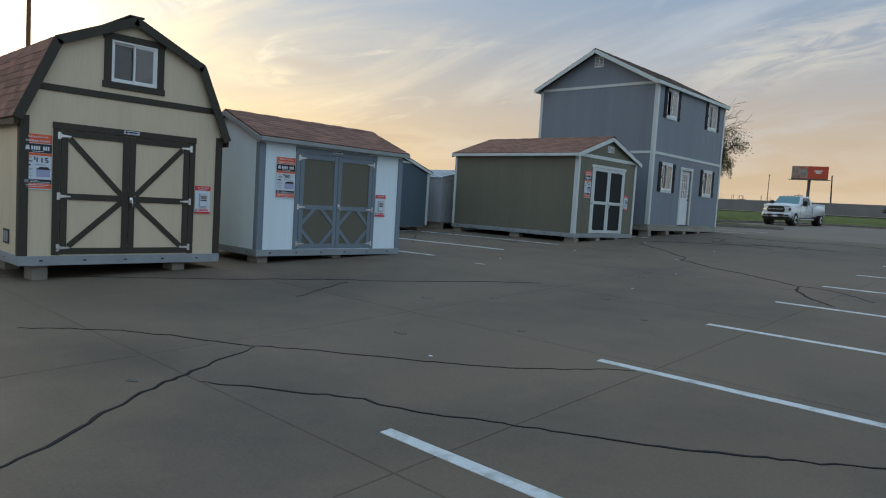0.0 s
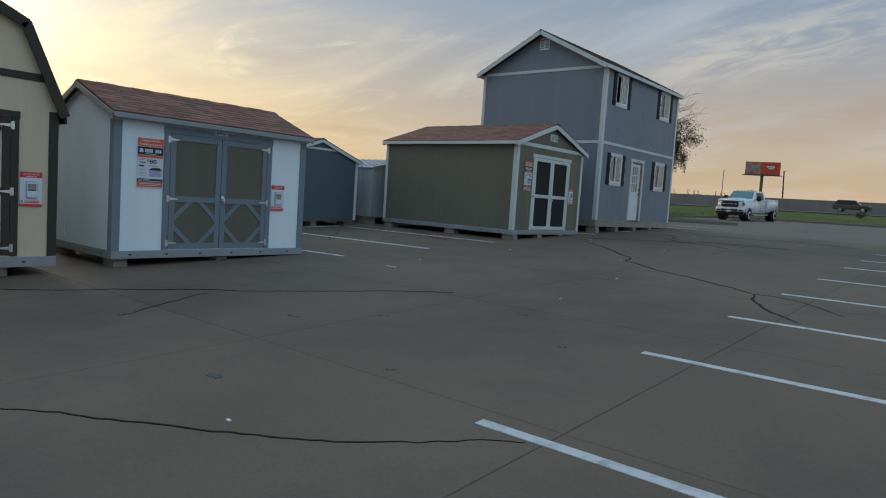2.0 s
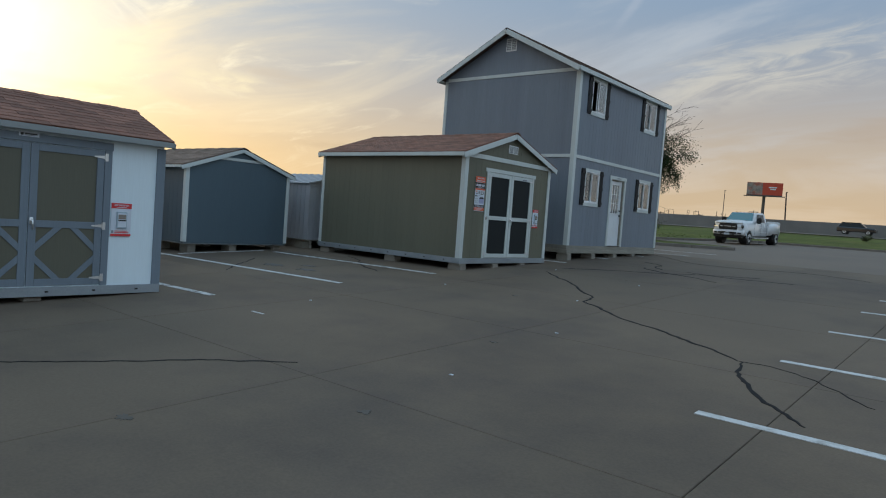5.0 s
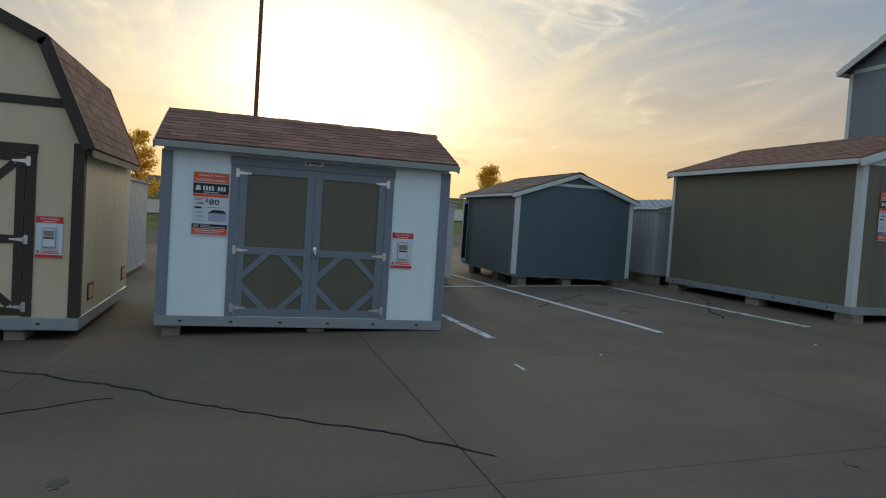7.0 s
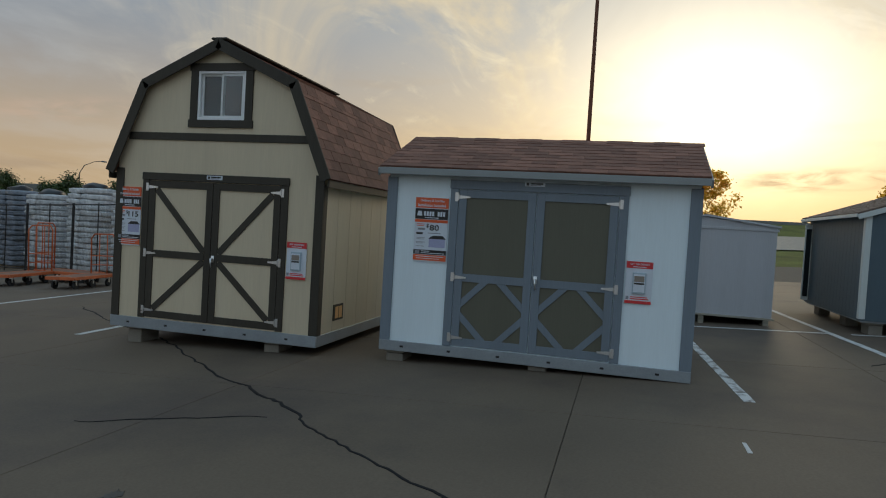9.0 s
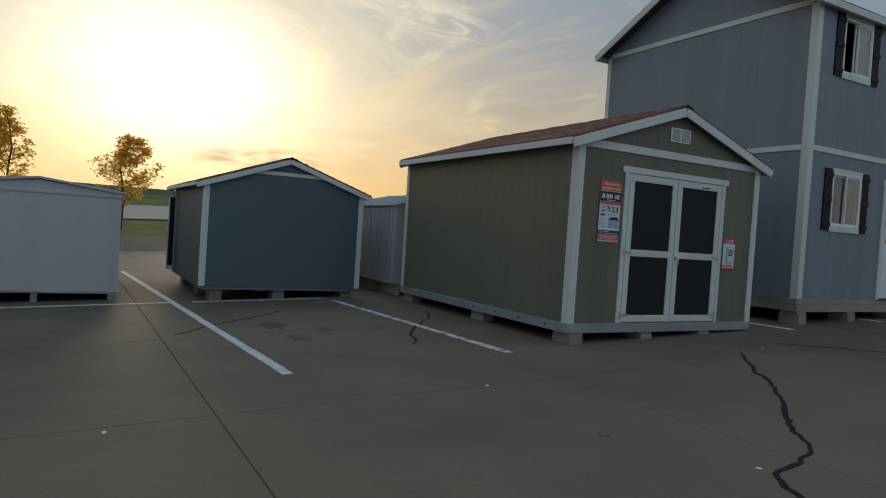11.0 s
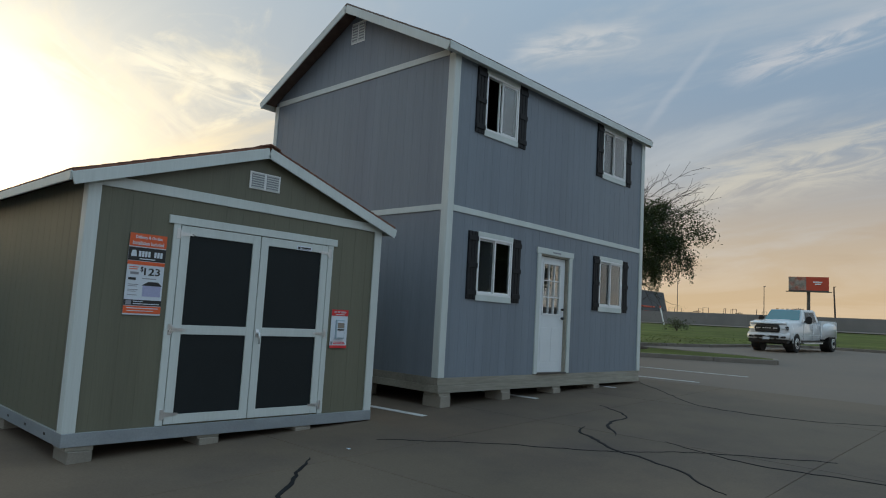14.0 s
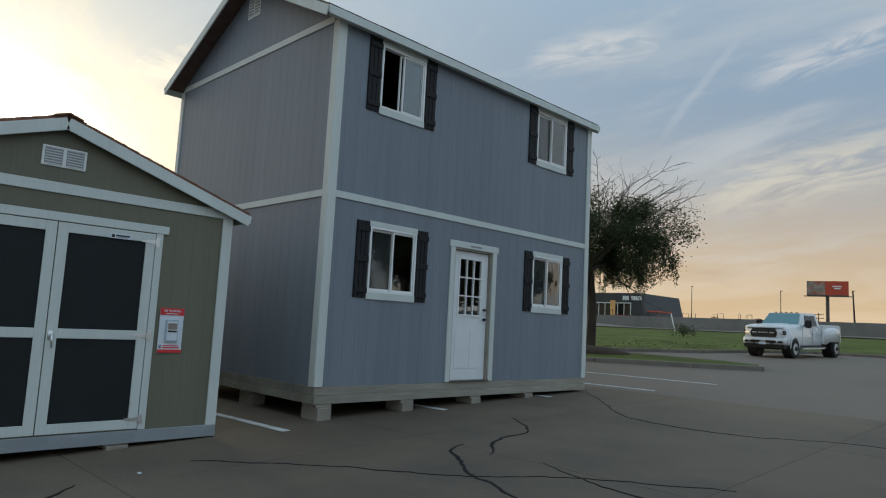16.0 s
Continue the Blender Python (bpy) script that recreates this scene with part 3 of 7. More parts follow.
def blocks(group, spots, top):
    """Concrete blocks with a wooden shim under a raised floor; spots: (x, y)."""
    for x, y in spots:
        g = ground_z(y)
        h = top - g
        if h < 0.03:
            continue
        b = bmesh.new()
        box(x - 0.19, x + 0.19, y - 0.11, y + 0.11, g - 0.02, top - min(0.045, h * 0.3), 0.008, bm=b)
        ob = thing("support_block", x, y, g, "weathered concrete block carrying a raised floor frame", "block", group)
        part("block", b, M["block"], ob)
        part("shim", box(x - 0.15, x + 0.17, y - 0.13, y + 0.12, top - min(0.045, h * 0.3), top, 0.004), M["lumber"], ob, "thin wooden shim")


def text_bm(txt, width, height, at, thick=0.003, bold=False):
    """Words facing +x: at is their lower left corner."""
    cu = bpy.data.curves.new("words", "FONT")
    cu.body, cu.size, cu.extrude, cu.resolution_u = txt, 1.0, 0.01, 2
    if bold:
        cu.offset = 0.015
    ob = bpy.data.objects.new("words", cu)
    scene.collection.objects.link(ob)
    me = bpy.data.meshes.new_from_object(ob.evaluated_get(bpy.context.evaluated_depsgraph_get()))
    bpy.data.objects.remove(ob)
    bm = bmesh.new()
    bm.from_mesh(me)
    bpy.data.meshes.remove(me)
    xs, ys = [v.co.x for v in bm.verts], [v.co.y for v in bm.verts]
    sx, sy = width / (max(xs) - min(xs)), height / (max(ys) - min(ys))
    x0, y0 = min(xs), min(ys)
    for v in bm.verts:
        v.co = Vector((at[0] + (thick if v.co.z > 0 else 0.0), at[1] + (v.co.x - x0) * sx, at[2] + (v.co.y - y0) * sy))
    return bm


def hinge(parent, x, y, z, way):
    """T hinge on a door edge: upright plate and a tapered strap pointing along y by way."""
    bm = box(x, x + 0.006, y - 0.02, y + 0.02, z - 0.055, z + 0.055, 0.002)
    box(x + 0.004, x + 0.016, y + way * 0.022 - 0.008, y + way * 0.022 + 0.008, z - 0.04, z + 0.04, 0.003, bm=bm)
    y0, y1 = y + way * 0.03, y + way * 0.17
    hexa(bm, ((x, y0, z - 0.022), (x, y1, z - 0.009), (x + 0.006, y1, z - 0.009), (x + 0.006, y0, z - 0.022),
              (x, y0, z + 0.022), (x, y1, z + 0.009), (x + 0.006, y1, z + 0.009), (x + 0.006, y0, z + 0.022)))
    part("hinge", bm, M["steel"], parent, "zinc T hinge")


def lever(parent, x, y, z):
    bm = tube(((x, y, z), (x + 0.05, y, z)), 0.016, 8)
    tube(((x + 0.045, y, z + 0.012), (x + 0.05, y + 0.004, z - 0.05), (x + 0.047, y + 0.012, z - 0.115)), (0.014, 0.011, 0.009), 6, bm=bm)
    box(x, x + 0.008, y - 0.022, y + 0.022, z - 0.045, z + 0.045, 0.003, bm=bm)
    part("handle", bm, M["steel"], parent, "metal lever handle", smooth=True)


def price_sign(x, y0, y1, z0, z1, price, group):
    """Tall poster on a shed front: orange head, black band, price, picture of a shed, black and orange foot."""
    w, h = y1 - y0, z1 - z0
    s = thing("price_sign", x, (y0 + y1) / 2, z0, "orange, black and white printed price sign reading %s on shed siding" % price, "sign", group)
    part("board", box(x, x + 0.006, y0, y1, z0, z1, 0.001), M["paper"], s)

    def band(name, material, a, b, l=0.0, r=1.0, lift=0.004, label=""):
        part(name, box(x + 0.006, x + 0.006 + lift, y0 + w * l, y0 + w * r, z1 - h * b, z1 - h * a), material, s, label)

    f = x + 0.010
    band("header", M["orange"], 0.0, 0.16, label="orange printed header")
    band("black_band", M["ink"], 0.172, 0.335)
    band("orange_line", M["orange"], 0.342, 0.385)
    band("dark_foot", M["ink"], 0.815, 0.885)
    band("orange_foot", M["orange"], 0.892, 0.98)
    part("lettering", text_bm("Delivery & On-Site", w * 0.72, h * 0.050, (f, y0 + w * 0.15, z1 - h * 0.075), bold=True), M["paper"], s)
    part("lettering", text_bm("Installation Included", w * 0.84, h * 0.046, (f, y0 + w * 0.08, z1 - h * 0.140), bold=True), M["paper"], s)
    part("price", text_bm(price[0], w * 0.075, h * 0.07, (x + 0.0065, y0 + w * 0.36, z1 - h * 0.475), bold=True), M["ink"], s)
    part("price", text_bm(price[1:], w * 0.145 * len(price[1:]), h * 0.092, (x + 0.0065, y0 + w * 0.46, z1 - h * 0.51), bold=True), M["ink"], s)
    # mark and bars that stand for the small print
    mark = bmesh.new()
    cy, cz = y0 + w * 0.14, z1 - h * 0.25
    hexa(mark, ((f, cy - w * 0.08, cz - h * 0.035), (f, cy + w * 0.08, cz - h * 0.035), (f + 0.003, cy + w * 0.08, cz - h * 0.035), (f + 0.003, cy - w * 0.08, cz - h * 0.035),
                (f, cy - w * 0.05, cz + h * 0.04), (f, cy + w * 0.05, cz + h * 0.04), (f + 0.003, cy + w * 0.05, cz + h * 0.04), (f + 0.003, cy - w * 0.05, cz + h * 0.04)))
    part("mark", mark, M["paper"], s)
    for i in range(8):
        if i == 4:
            continue
        part("bar", box(f, f + 0.003, y0 + w * (0.27 + i * 0.083), y0 + w * (0.27 + i * 0.083 + 0.06), z1 - h * 0.285, z1 - h * 0.215), M["paper"], s)
    part("bar", box(f, f + 0.003, y0 + w * 0.3, y0 + w * 0.72, z1 - h * 0.318, z1 - h * 0.306), M["paper"], s)
    for a, b, l, r, m_ in ((0.41, 0.42, 0.06, 0.30, "orange"), (0.435, 0.445, 0.06, 0.28, "orange"), (0.475, 0.505, 0.1, 0.32, "inkgrey"), (0.545, 0.575, 0.06, 0.26, "ink"), (0.545, 0.556, 0.42, 0.8, "inkgrey"),
                           (0.625, 0.632, 0.07, 0.34, "inkgrey"), (0.645, 0.652, 0.07, 0.30, "inkgrey"), (0.69, 0.697, 0.07, 0.34, "inkgrey"), (0.71, 0.717, 0.07, 0.28, "inkgrey"), (0.755, 0.762, 0.07, 0.33, "inkgrey"),
                           (0.83, 0.84, 0.24, 0.5, "paper"), (0.858, 0.868, 0.24, 0.95, "paper"), (0.912, 0.922, 0.08, 0.92, "paper"), (0.945, 0.953, 0.1, 0.8, "paper")):
        lift0 = x + 0.0105 if a > 0.8 else x + 0.006
        part("bar", box(lift0, lift0 + 0.003, y0 + w * l, y0 + w * r, z1 - h * b, z1 - h * a), M[m_], s)
    part("square_mark", box(f, f + 0.003, y0 + w * 0.05, y0 + w * 0.19, z1 - h * 0.878, z1 - h * 0.825), M["inkgrey"], s)
    pic = bmesh.new()
    a0, a1, b0, b1 = y0 + w * 0.46, y0 + w * 0.95, z1 - h * 0.77, z1 - h * 0.60
    box(x + 0.006, x + 0.009, a0, a1, b0, b1 - 0.03, bm=pic)
    part("picture", pic, M["lilac"], s, "small lilac picture of a shed")
    roof = bmesh.new()
    hexa(roof, ((x + 0.006, a0 - 0.01, b1 - 0.03), (x + 0.006, a1 + 0.01, b1 - 0.03), (x + 0.01, a1 + 0.01, b1 - 0.03), (x + 0.01, a0 - 0.01, b1 - 0.03),
                (x + 0.006, a0 + 0.05, b1 + 0.01), (x + 0.006, a1 - 0.03, b1 + 0.01), (x + 0.01, a1 - 0.03, b1 + 0.01), (x + 0.01, a0 + 0.05, b1 + 0.01)))
    part("picture_roof", roof, M["ink"], s)


def detail_sign(x, y0, y1, z0, z1, group):
    """Small red and pale sign with a clear brochure box."""
    w, h = y1 - y0, z1 - z0
    s = thing("brochure_sign", x, (y0 + y1) / 2, z0, "small red and pale blue sign with clear brochure box", "sign", group)
    part("board", box(x, x + 0.006, y0, y1, z0, z1, 0.001), M["paper"], s)
    part("header", box(x + 0.006, x + 0.010, y0, y1, z1 - h * 0.16, z1), M["red"], s, "red printed header")
    part("footer", box(x + 0.006, x + 0.010, y0, y1, z0, z0 + h * 0.07), M["red"], s)
    part("lettering", text_bm("GET THE DETAILS", w * 0.72, h * 0.045, (x + 0.010, y0 + w * 0.14, z1 - h * 0.085), bold=True), M["paper"], s)
    part("bar", box(x + 0.010, x + 0.013, y0 + w * 0.25, y0 + w * 0.75, z1 - h * 0.135, z1 - h * 0.118), M["paper"], s)
    part("bar", box(x + 0.006, x + 0.009, y0 + w * 0.2, y0 + w * 0.9, z0 + h * 0.10, z0 + h * 0.125), M["red"], s)
    part("bar", box(x + 0.006, x + 0.009, y0 + w * 0.2, y0 + w * 0.85, z0 + h * 0.145, z0 + h * 0.165), M["red"], s)
    part("square_mark", box(x + 0.006, x + 0.009, y0 + w * 0.04, y0 + w * 0.15, z0 + h * 0.09, z0 + h * 0.17), M["inkgrey"], s)
    part("brochure_box", box(x + 0.006, x + 0.035, y0 + w * 0.26, y0 + w * 0.76, z0 + h * 0.24, z0 + h * 0.74, 0.004), M["holder"], s, "clear plastic brochure box")
    part("brochure", box(x + 0.035, x + 0.038, y0 + w * 0.30, y0 + w * 0.72, z0 + h * 0.28, z0 + h * 0.70), M["paper"], s)
    part("brochure_photo", box(x + 0.038, x + 0.041, y0 + w * 0.32, y0 + w * 0.70, z0 + h * 0.52, z0 + h * 0.66), M["sign_photo"], s)
    part("brochure_band", box(x + 0.038, x + 0.041, y0 + w * 0.32, y0 + w * 0.70, z0 + h * 0.46, z0 + h * 0.50), M["ink"], s)


def double_door(parent, x, y0, y1, z0, z1, trim_mat, leaf_mat, panel_mat, style, casing=0.09, header=0.10, over=0.01):
    """Two leaves with casing; style 'cross' (X braces), 'hex' (chamfered lower panel) or 'half' (two panels each)."""
    # casing and header, then the leaves between
    part("door_casing", box(x, x + 0.022, y0, y0 + casing, z0, z1 - header, 0.003), trim_mat, parent)
    part("door_casing", box(x, x + 0.022, y1 - casing, y1, z0, z1 - header, 0.003), trim_mat, parent)
    part("door_header", box(x, x + 0.028, y0 - over, y1 + over, z1 - header, z1, 0.003), trim_mat, parent)
    a, b, lo, hi = y0 + casing + 0.008, y1 - casing - 0.008, z0 + 0.012, z1 - header - 0.008
    mid = (a + b) / 2
    for k, (l, r) in enumerate(((a, mid - 0.005), (mid + 0.005, b))):
        leaf = part("door", box(x - 0.015, x + 0.004, l, r, lo, hi), panel_mat, parent, "hinged door leaf with applied boards")
        st = 0.095

        def board(bm, name="board"):
            part(name, bm, leaf_mat, leaf)

        board(box(x + 0.004, x + 0.022, l, l + st, lo, hi, 0.002), "stile")
        board(box(x + 0.004, x + 0.022, r - st, r, lo, hi, 0.002), "stile")
        for p, q in ((lo, lo + st), (hi - st, hi)):
            board(box(x + 0.004, x + 0.0215, l + st, r - st, p, q, 0.002), "rail")
        m = lo + (hi - lo) * (0.47 if style != "hex" else 0.44)
        board(box(x + 0.004, x + 0.0215, l + st, r - st, m - st / 2, m + st / 2, 0.002), "rail")
        li, ri = l + st, r - st
        if style == "cross":
            # braces run from the outer corners to the middle of the meeting stile
            o, i = (li, ri) if k == 0 else (ri, li)
            for zz, zm in ((hi - st, m + st / 2), (lo + st, m - st / 2)):
                sgn = 1 if i > o else -1
                e = 0.04
                board(beam((x + 0.004, o + sgn * e * 0.6, zz + (e if zz < m else -e) * 0.6), (x + 0.004, i - sgn * e * 0.3, zm + (e if zm > m else -e) * 0.3), 0.085, 0.015, (1, 0, 0), 0.002), "brace")
        if style == "hex":
            c = 0.27
            top, bot = m - st / 2, lo + st
            for yy, s in ((li, 1), (ri, -1)):
                for zz, q in ((top, -1), (bot, 1)):
                    board(beam((x + 0.004, yy - s * 0.03, zz + q * (c + 0.03)), (x + 0.004, yy + s * (c + 0.03), zz - q * 0.03), 0.075, 0.014, (1, 0, 0), 0.002), "brace")
        hy = l if k == 0 else r
        for hz in (lo + 0.10, m, hi - 0.09):
            hinge(leaf, x + 0.023, hy - (0.03 if k == 0 else -0.03), hz, 1 if k == 0 else -1)
    lever(parent, x + 0.022, mid + 0.04, lo + (hi - lo) * 0.46)


def name_plate(parent, x, y, z, w=0.24, h=0.055):
    p = part("name_plate", box(x, x + 0.005, y - w / 2, y + w / 2, z - h / 2, z + h / 2, 0.001), M["paper"], parent, "small pale name plate")
    part("mark", box(x + 0.005, x + 0.008, y - w * 0.42, y - w * 0.28, z - h * 0.3, z + h * 0.3), M["ink"], p)
    part("bar", box(x + 0.005, x + 0.008, y - w * 0.22, y + w * 0.40, z - h * 0.05, z + h * 0.28), M["ink"], p)
    part("bar", box(x + 0.005, x + 0.008, y - w * 0.22, y + w * 0.30, z - h * 0.3, z - h * 0.15), M["inkgrey"], p)


def rim_beams(parent, x0, x1, y0, y1, z0, z1, material, front=True):
    """Floor frame of a shed, with the holes in its front rim."""
    t = 0.05
    part("floor_frame", box(x1 - t, x1, y0, y1, z0, z1, 0.003), material, parent, "grey steel floor rim")
    part("floor_frame", box(x0, x0 + t, y0, y1, z0, z1, 0.003), material, parent)
    part("floor_frame", box(x0 + t, x1 - t, y0, y0 + t, z0, z1, 0.003), material, parent)
    part("floor_frame", box(x0 + t, x1 - t, y1 - t, y1, z0, z1, 0.003), material, parent)
    part("floor", box(x0 + t, x1 - t, y0 + t, y1 - t, z1 - 0.03, z1 - 0.004), M["inside"], parent)
    if front:
        k = int((y1 - y0) / 0.61)
        for i in range(k + 1):
            y = y0 + 0.3 + i * 0.61
            if y < y1 - 0.1:
                part("rim_hole", box(x1, x1 + 0.004, y - 0.022, y + 0.022, (z0 + z1) / 2 - 0.012, (z0 + z1) / 2 + 0.012), M["carblack"], parent, "dark slot in the rim")
    for i in range(int((x1 - x0) / 0.61)):
        x = x0 + 0.3 + i * 0.61
        part("rim_hole", box(x - 0.022, x + 0.022, y0 - 0.004, y0, (z0 + z1) / 2 - 0.012, (z0 + z1) / 2 + 0.012), M["carblack"], parent, "dark slot in the rim")


# ---- ground, far land ----
def land_z(x, y):
    z = ground_z(y)
    if y > 57.2:
        z += min(y - 57.2, 58) * 0.029
    if x < -44:
        for x0, x1, r0, r1 in ((-62, -44, 0.9, 0.0), (-76, -62, 2.1, 0.9), (-90, -76, 3.7, 2.1)):
            if x0 <= x <= x1:
                z = max(z, ground_z(min(y, 57.2)) + r0 + (r1 - r0) * (x - x0) / (x1 - x0))
        if x < -90:
            z = max(z, ground_z(min(y, 57.2)) + 3.7)
    return z


def sheet(xs, ys, lift):
    bm = bmesh.new()
    grid = [[bm.verts.new((x, y, land_z(x, y) + lift)) for x in xs] for y in ys]
    for j in range(len(ys) - 1):
        for i in range(len(xs) - 1):
            bm.faces.new((grid[j][i], grid[j][i + 1], grid[j + 1][i + 1], grid[j + 1][i]))
    return bm


GX = [-2000, -600, -250, -150, -110, -90, -83, -76, -69, -62, -53, -46, -44, -30, -15, 0, 15, 40, 80, 200, 600, 2000]
GY = [-2000, -500, -150, -60, -30, -12, 5, 15, 22.95, 29.75, 36, 43, 50, 57.2, 65, 75, 86, 100, 115.2, 130, 160, 250, 500, 2000]
bm = sheet(GX, GY, -0.06)
whole("ground", bm, M["grass"], "wide grassy land sloping gently around the lot", "ground", kind="structure")

# road surfaces beyond the lot's slabs
bm = sheet([-46.4, -30, -15, 0, 15, 40, 80], [29.76, 36, 43, 50, 57.2, 60], -0.004)
whole("road_north", bm, M["road"], "worn brownish concrete drive beyond the lot", "road", kind="structure")
bm = sheet([11.4, 40, 80], [-60, -30, -12, 5, 15, 22.95, 29.75], -0.004)
whole("road_east", bm, M["road"], "worn concrete lot behind the parking bays", "road", kind="structure")
bm = sheet([-46.4, -30, -15, 0, 11.4], [-60, -30, -21.4], -0.004)
whole("road_south", bm, M["road"], "worn concrete lot", "road", kind="structure")
bm = sheet([-76, -69, -62], [-300, -60, -30, -12, 5, 15, 22.95, 29.75, 57, 100, 300], 0.03)
whole("road_west", bm, M["pale"], "pale frontage road beyond a grass strip", "road", kind="structure")
bm = sheet([-500, -200, -110, -90, -60, -30, 0, 40, 80, 300], [108, 115.2, 121], 0.05)
whole("road_far", bm, M["road"], "pale far frontage road below a concrete wall", "road", kind="structure")

# highway walls on the rise
for nm, segs in (("wall_north", [((-220, 122.5), (400, 122.5), 5.45)]), ("wall_west", [((-91, -300), (-91, 122), 5.15)])):
    for (xa, ya), (xb, yb), top in segs:
        bm = bmesh.new()
        if nm == "wall_north":
            k = 100
            for i in range(k):
                x0, x1 = xa + (xb - xa) * i / k, xa + (xb - xa) * (i + 1) / k - 0.015
                box(x0, x1, ya, ya + 0.5, 2.9, top, bm=bm)
        else:
            k = 70
            for i in range(k):
                y0, y1 = ya + (yb - ya) * i / k, ya + (yb - ya) * (i + 1) / k - 0.015
                box(xa - 0.5, xa, y0, y1, 1.5, top, bm=bm)
        whole(nm, bm, M["wallc"], "long grey concrete highway wall of joined panels", "wall", kind="structure")


def fan_slab(points, zfun, lift, depth):
    """A flat round-edged piece of land with an upright edge."""
    bm = bmesh.new()
    cx, cy = sum(p[0] for p in points) / len(points), sum(p[1] for p in points) / len(points)
    mid = bm.verts.new((cx, cy, zfun(cy) + lift))
    top = [bm.verts.new((x, y, zfun(y) + lift)) for x, y in points]
    low = [bm.verts.new((x, y, zfun(y) - depth)) for x, y in points]
    for i in range(len(points)):
        j = (i + 1) % len(points)
        bm.faces.new((mid, top[i], top[j]))
        bm.faces.new((top[i], low[i], low[j], top[j]))
    return bm


def verge_slab(edge, far, lift, depth):
    """Land from a wandering near edge to a straight far one."""
    bm = bmesh.new()
    prev = None
    for x, y in edge:
        cur = [bm.verts.new((x, y, land_z(0, y) - depth)), bm.verts.new((x, y, land_z(0, y) + lift)), bm.verts.new((x, 57.2, land_z(0, 57.2) + lift)), bm.verts.new((x, far, land_z(0, far) + lift))] if y < 57.2 else \
              [bm.verts.new((x, y, land_z(0, y) - depth)), bm.verts.new((x, y, land_z(0, y) + lift)), bm.verts.new((x, y + 0.01, land_z(0, y) + lift)), bm.verts.new((x, far, land_z(0, far) + lift))]
        if prev:
            for a, b in ((0, 1), (1, 2), (2, 3)):
                bm.faces.new((prev[a], cur[a], cur[b], prev[b]))
        prev = cur
    return bm


def kerb_line(points, name, label):
    """A kerb of short stones along a line, each a part."""
    k = thing(name, points[0][0], points[0][1], ground_z(points[0][1]), label, "kerb", kind="structure")
    for (xa, ya), (xb, yb) in zip(points, points[1:]):
        n = max(1, int(math.hypot(xb - xa, yb - ya) / 2.0))
        for i in range(n):
            f0, f1 = i / n, (i + 1) / n - 0.004
            p0 = (xa + (xb - xa) * f0, ya + (yb - ya) * f0)
            p1 = (xa + (xb - xa) * f1, ya + (yb - ya) * f1)
            part("kerb_stone", beam((p0[0], p0[1], ground_z(p0[1]) - 0.05), (p1[0], p1[1], ground_z(p1[1]) - 0.05), 0.16, 0.20, (0, 0, 1), 0.02), M["kerb"], k)


island = [(-10.9, 39.3), (-12.6, 38.3), (-15.4, 37.0), (-22, 34.9), (-27, 33.8), (-27, 40.0), (-22, 41.3), (-16.5, 41.7), (-12.6, 41.0), (-11.2, 40.2)]
whole("grass_island", fan_slab(island, ground_z, 0.13, 0.1), M["grass"], "mown grass island between parking and drive", "lawn", kind="structure")
kerb_line(island + island[:1], "kerb_1", "pale concrete kerb round a grass island")
lawn_edge = [(-44, 37.5), (-30, 39.5), (-22.5, 42.0), (-19.4, 44.6), (-17.0, 49.0), (-16.2, 54.0), (-14.5, 57.0), (-8, 57.4), (20, 58), (79, 58.6)]
whole("lawn", verge_slab(lawn_edge, 66, 0.13, 0.15), M["grass"], "green mown verge rising to a far road", "lawn", kind="structure")
kerb_line(lawn_edge, "kerb_2", "pale concrete kerb along a grass verge")
mound = bmesh.new()
bmesh.ops.create_icosphere(mound, subdivisions=3, radius=1.0)
for v in mound.verts:
    f = 1 + 0.12 * noise.noise(v.co * 2.3)
    v.co = Vector((-17.6 + v.co.x * 1.6 * f, 40.1 + v.co.y * 1.1 * f, ground_z(40.1) + 0.1 + v.co.z * 0.3 * f))
whole("mulch_mound", mound, M["soil"], "low dark mulch mound at a tree's foot", "mulch", kind="stuff", smooth=True)


# ---- paint stripes, cracks, stains on the lot ----
def stripe(x0, x1, y, width=0.10, tilt=0.0, name="paint_stripe", material="paint"):
    z0, z1 = ground_z(y), ground_z(y + tilt)
    bm = bmesh.new()
    h = width / 2
    s0, s1 = ground_z(y + h) - ground_z(y - h), 0
    n = max(1, int(abs(x1 - x0) / 0.35))
    rnd = random.Random(int(y * 100) + int(x0 * 10))
    prev = None
    for i in range(n + 1):
        f = i / n
        yy = y + tilt * f
        e0, e1 = rnd.uniform(-0.005, 0.005), rnd.uniform(-0.005, 0.005)
        cur = [bm.verts.new((x0 + (x1 - x0) * f, yy + sgn * h + e, ground_z(yy + sgn * h) + dz)) for sgn, e in ((-1, e0), (1, e1)) for dz in (0.0, 0.005)]
        if prev:
            for a, b in ((0, 1), (1, 3), (3, 2), (2, 0)):
                bm.faces.new((prev[a], prev[b], cur[b], cur[a]))
        else:
            bm.faces.new((cur[0], cur[1], cur[3], cur[2]))
        prev = cur
    bm.faces.new((prev[2], prev[3], prev[1], prev[0]))
    whole(name, bm, M[material], "worn white painted parking stripe on concrete", "road marking", "parking stripes", "structure")


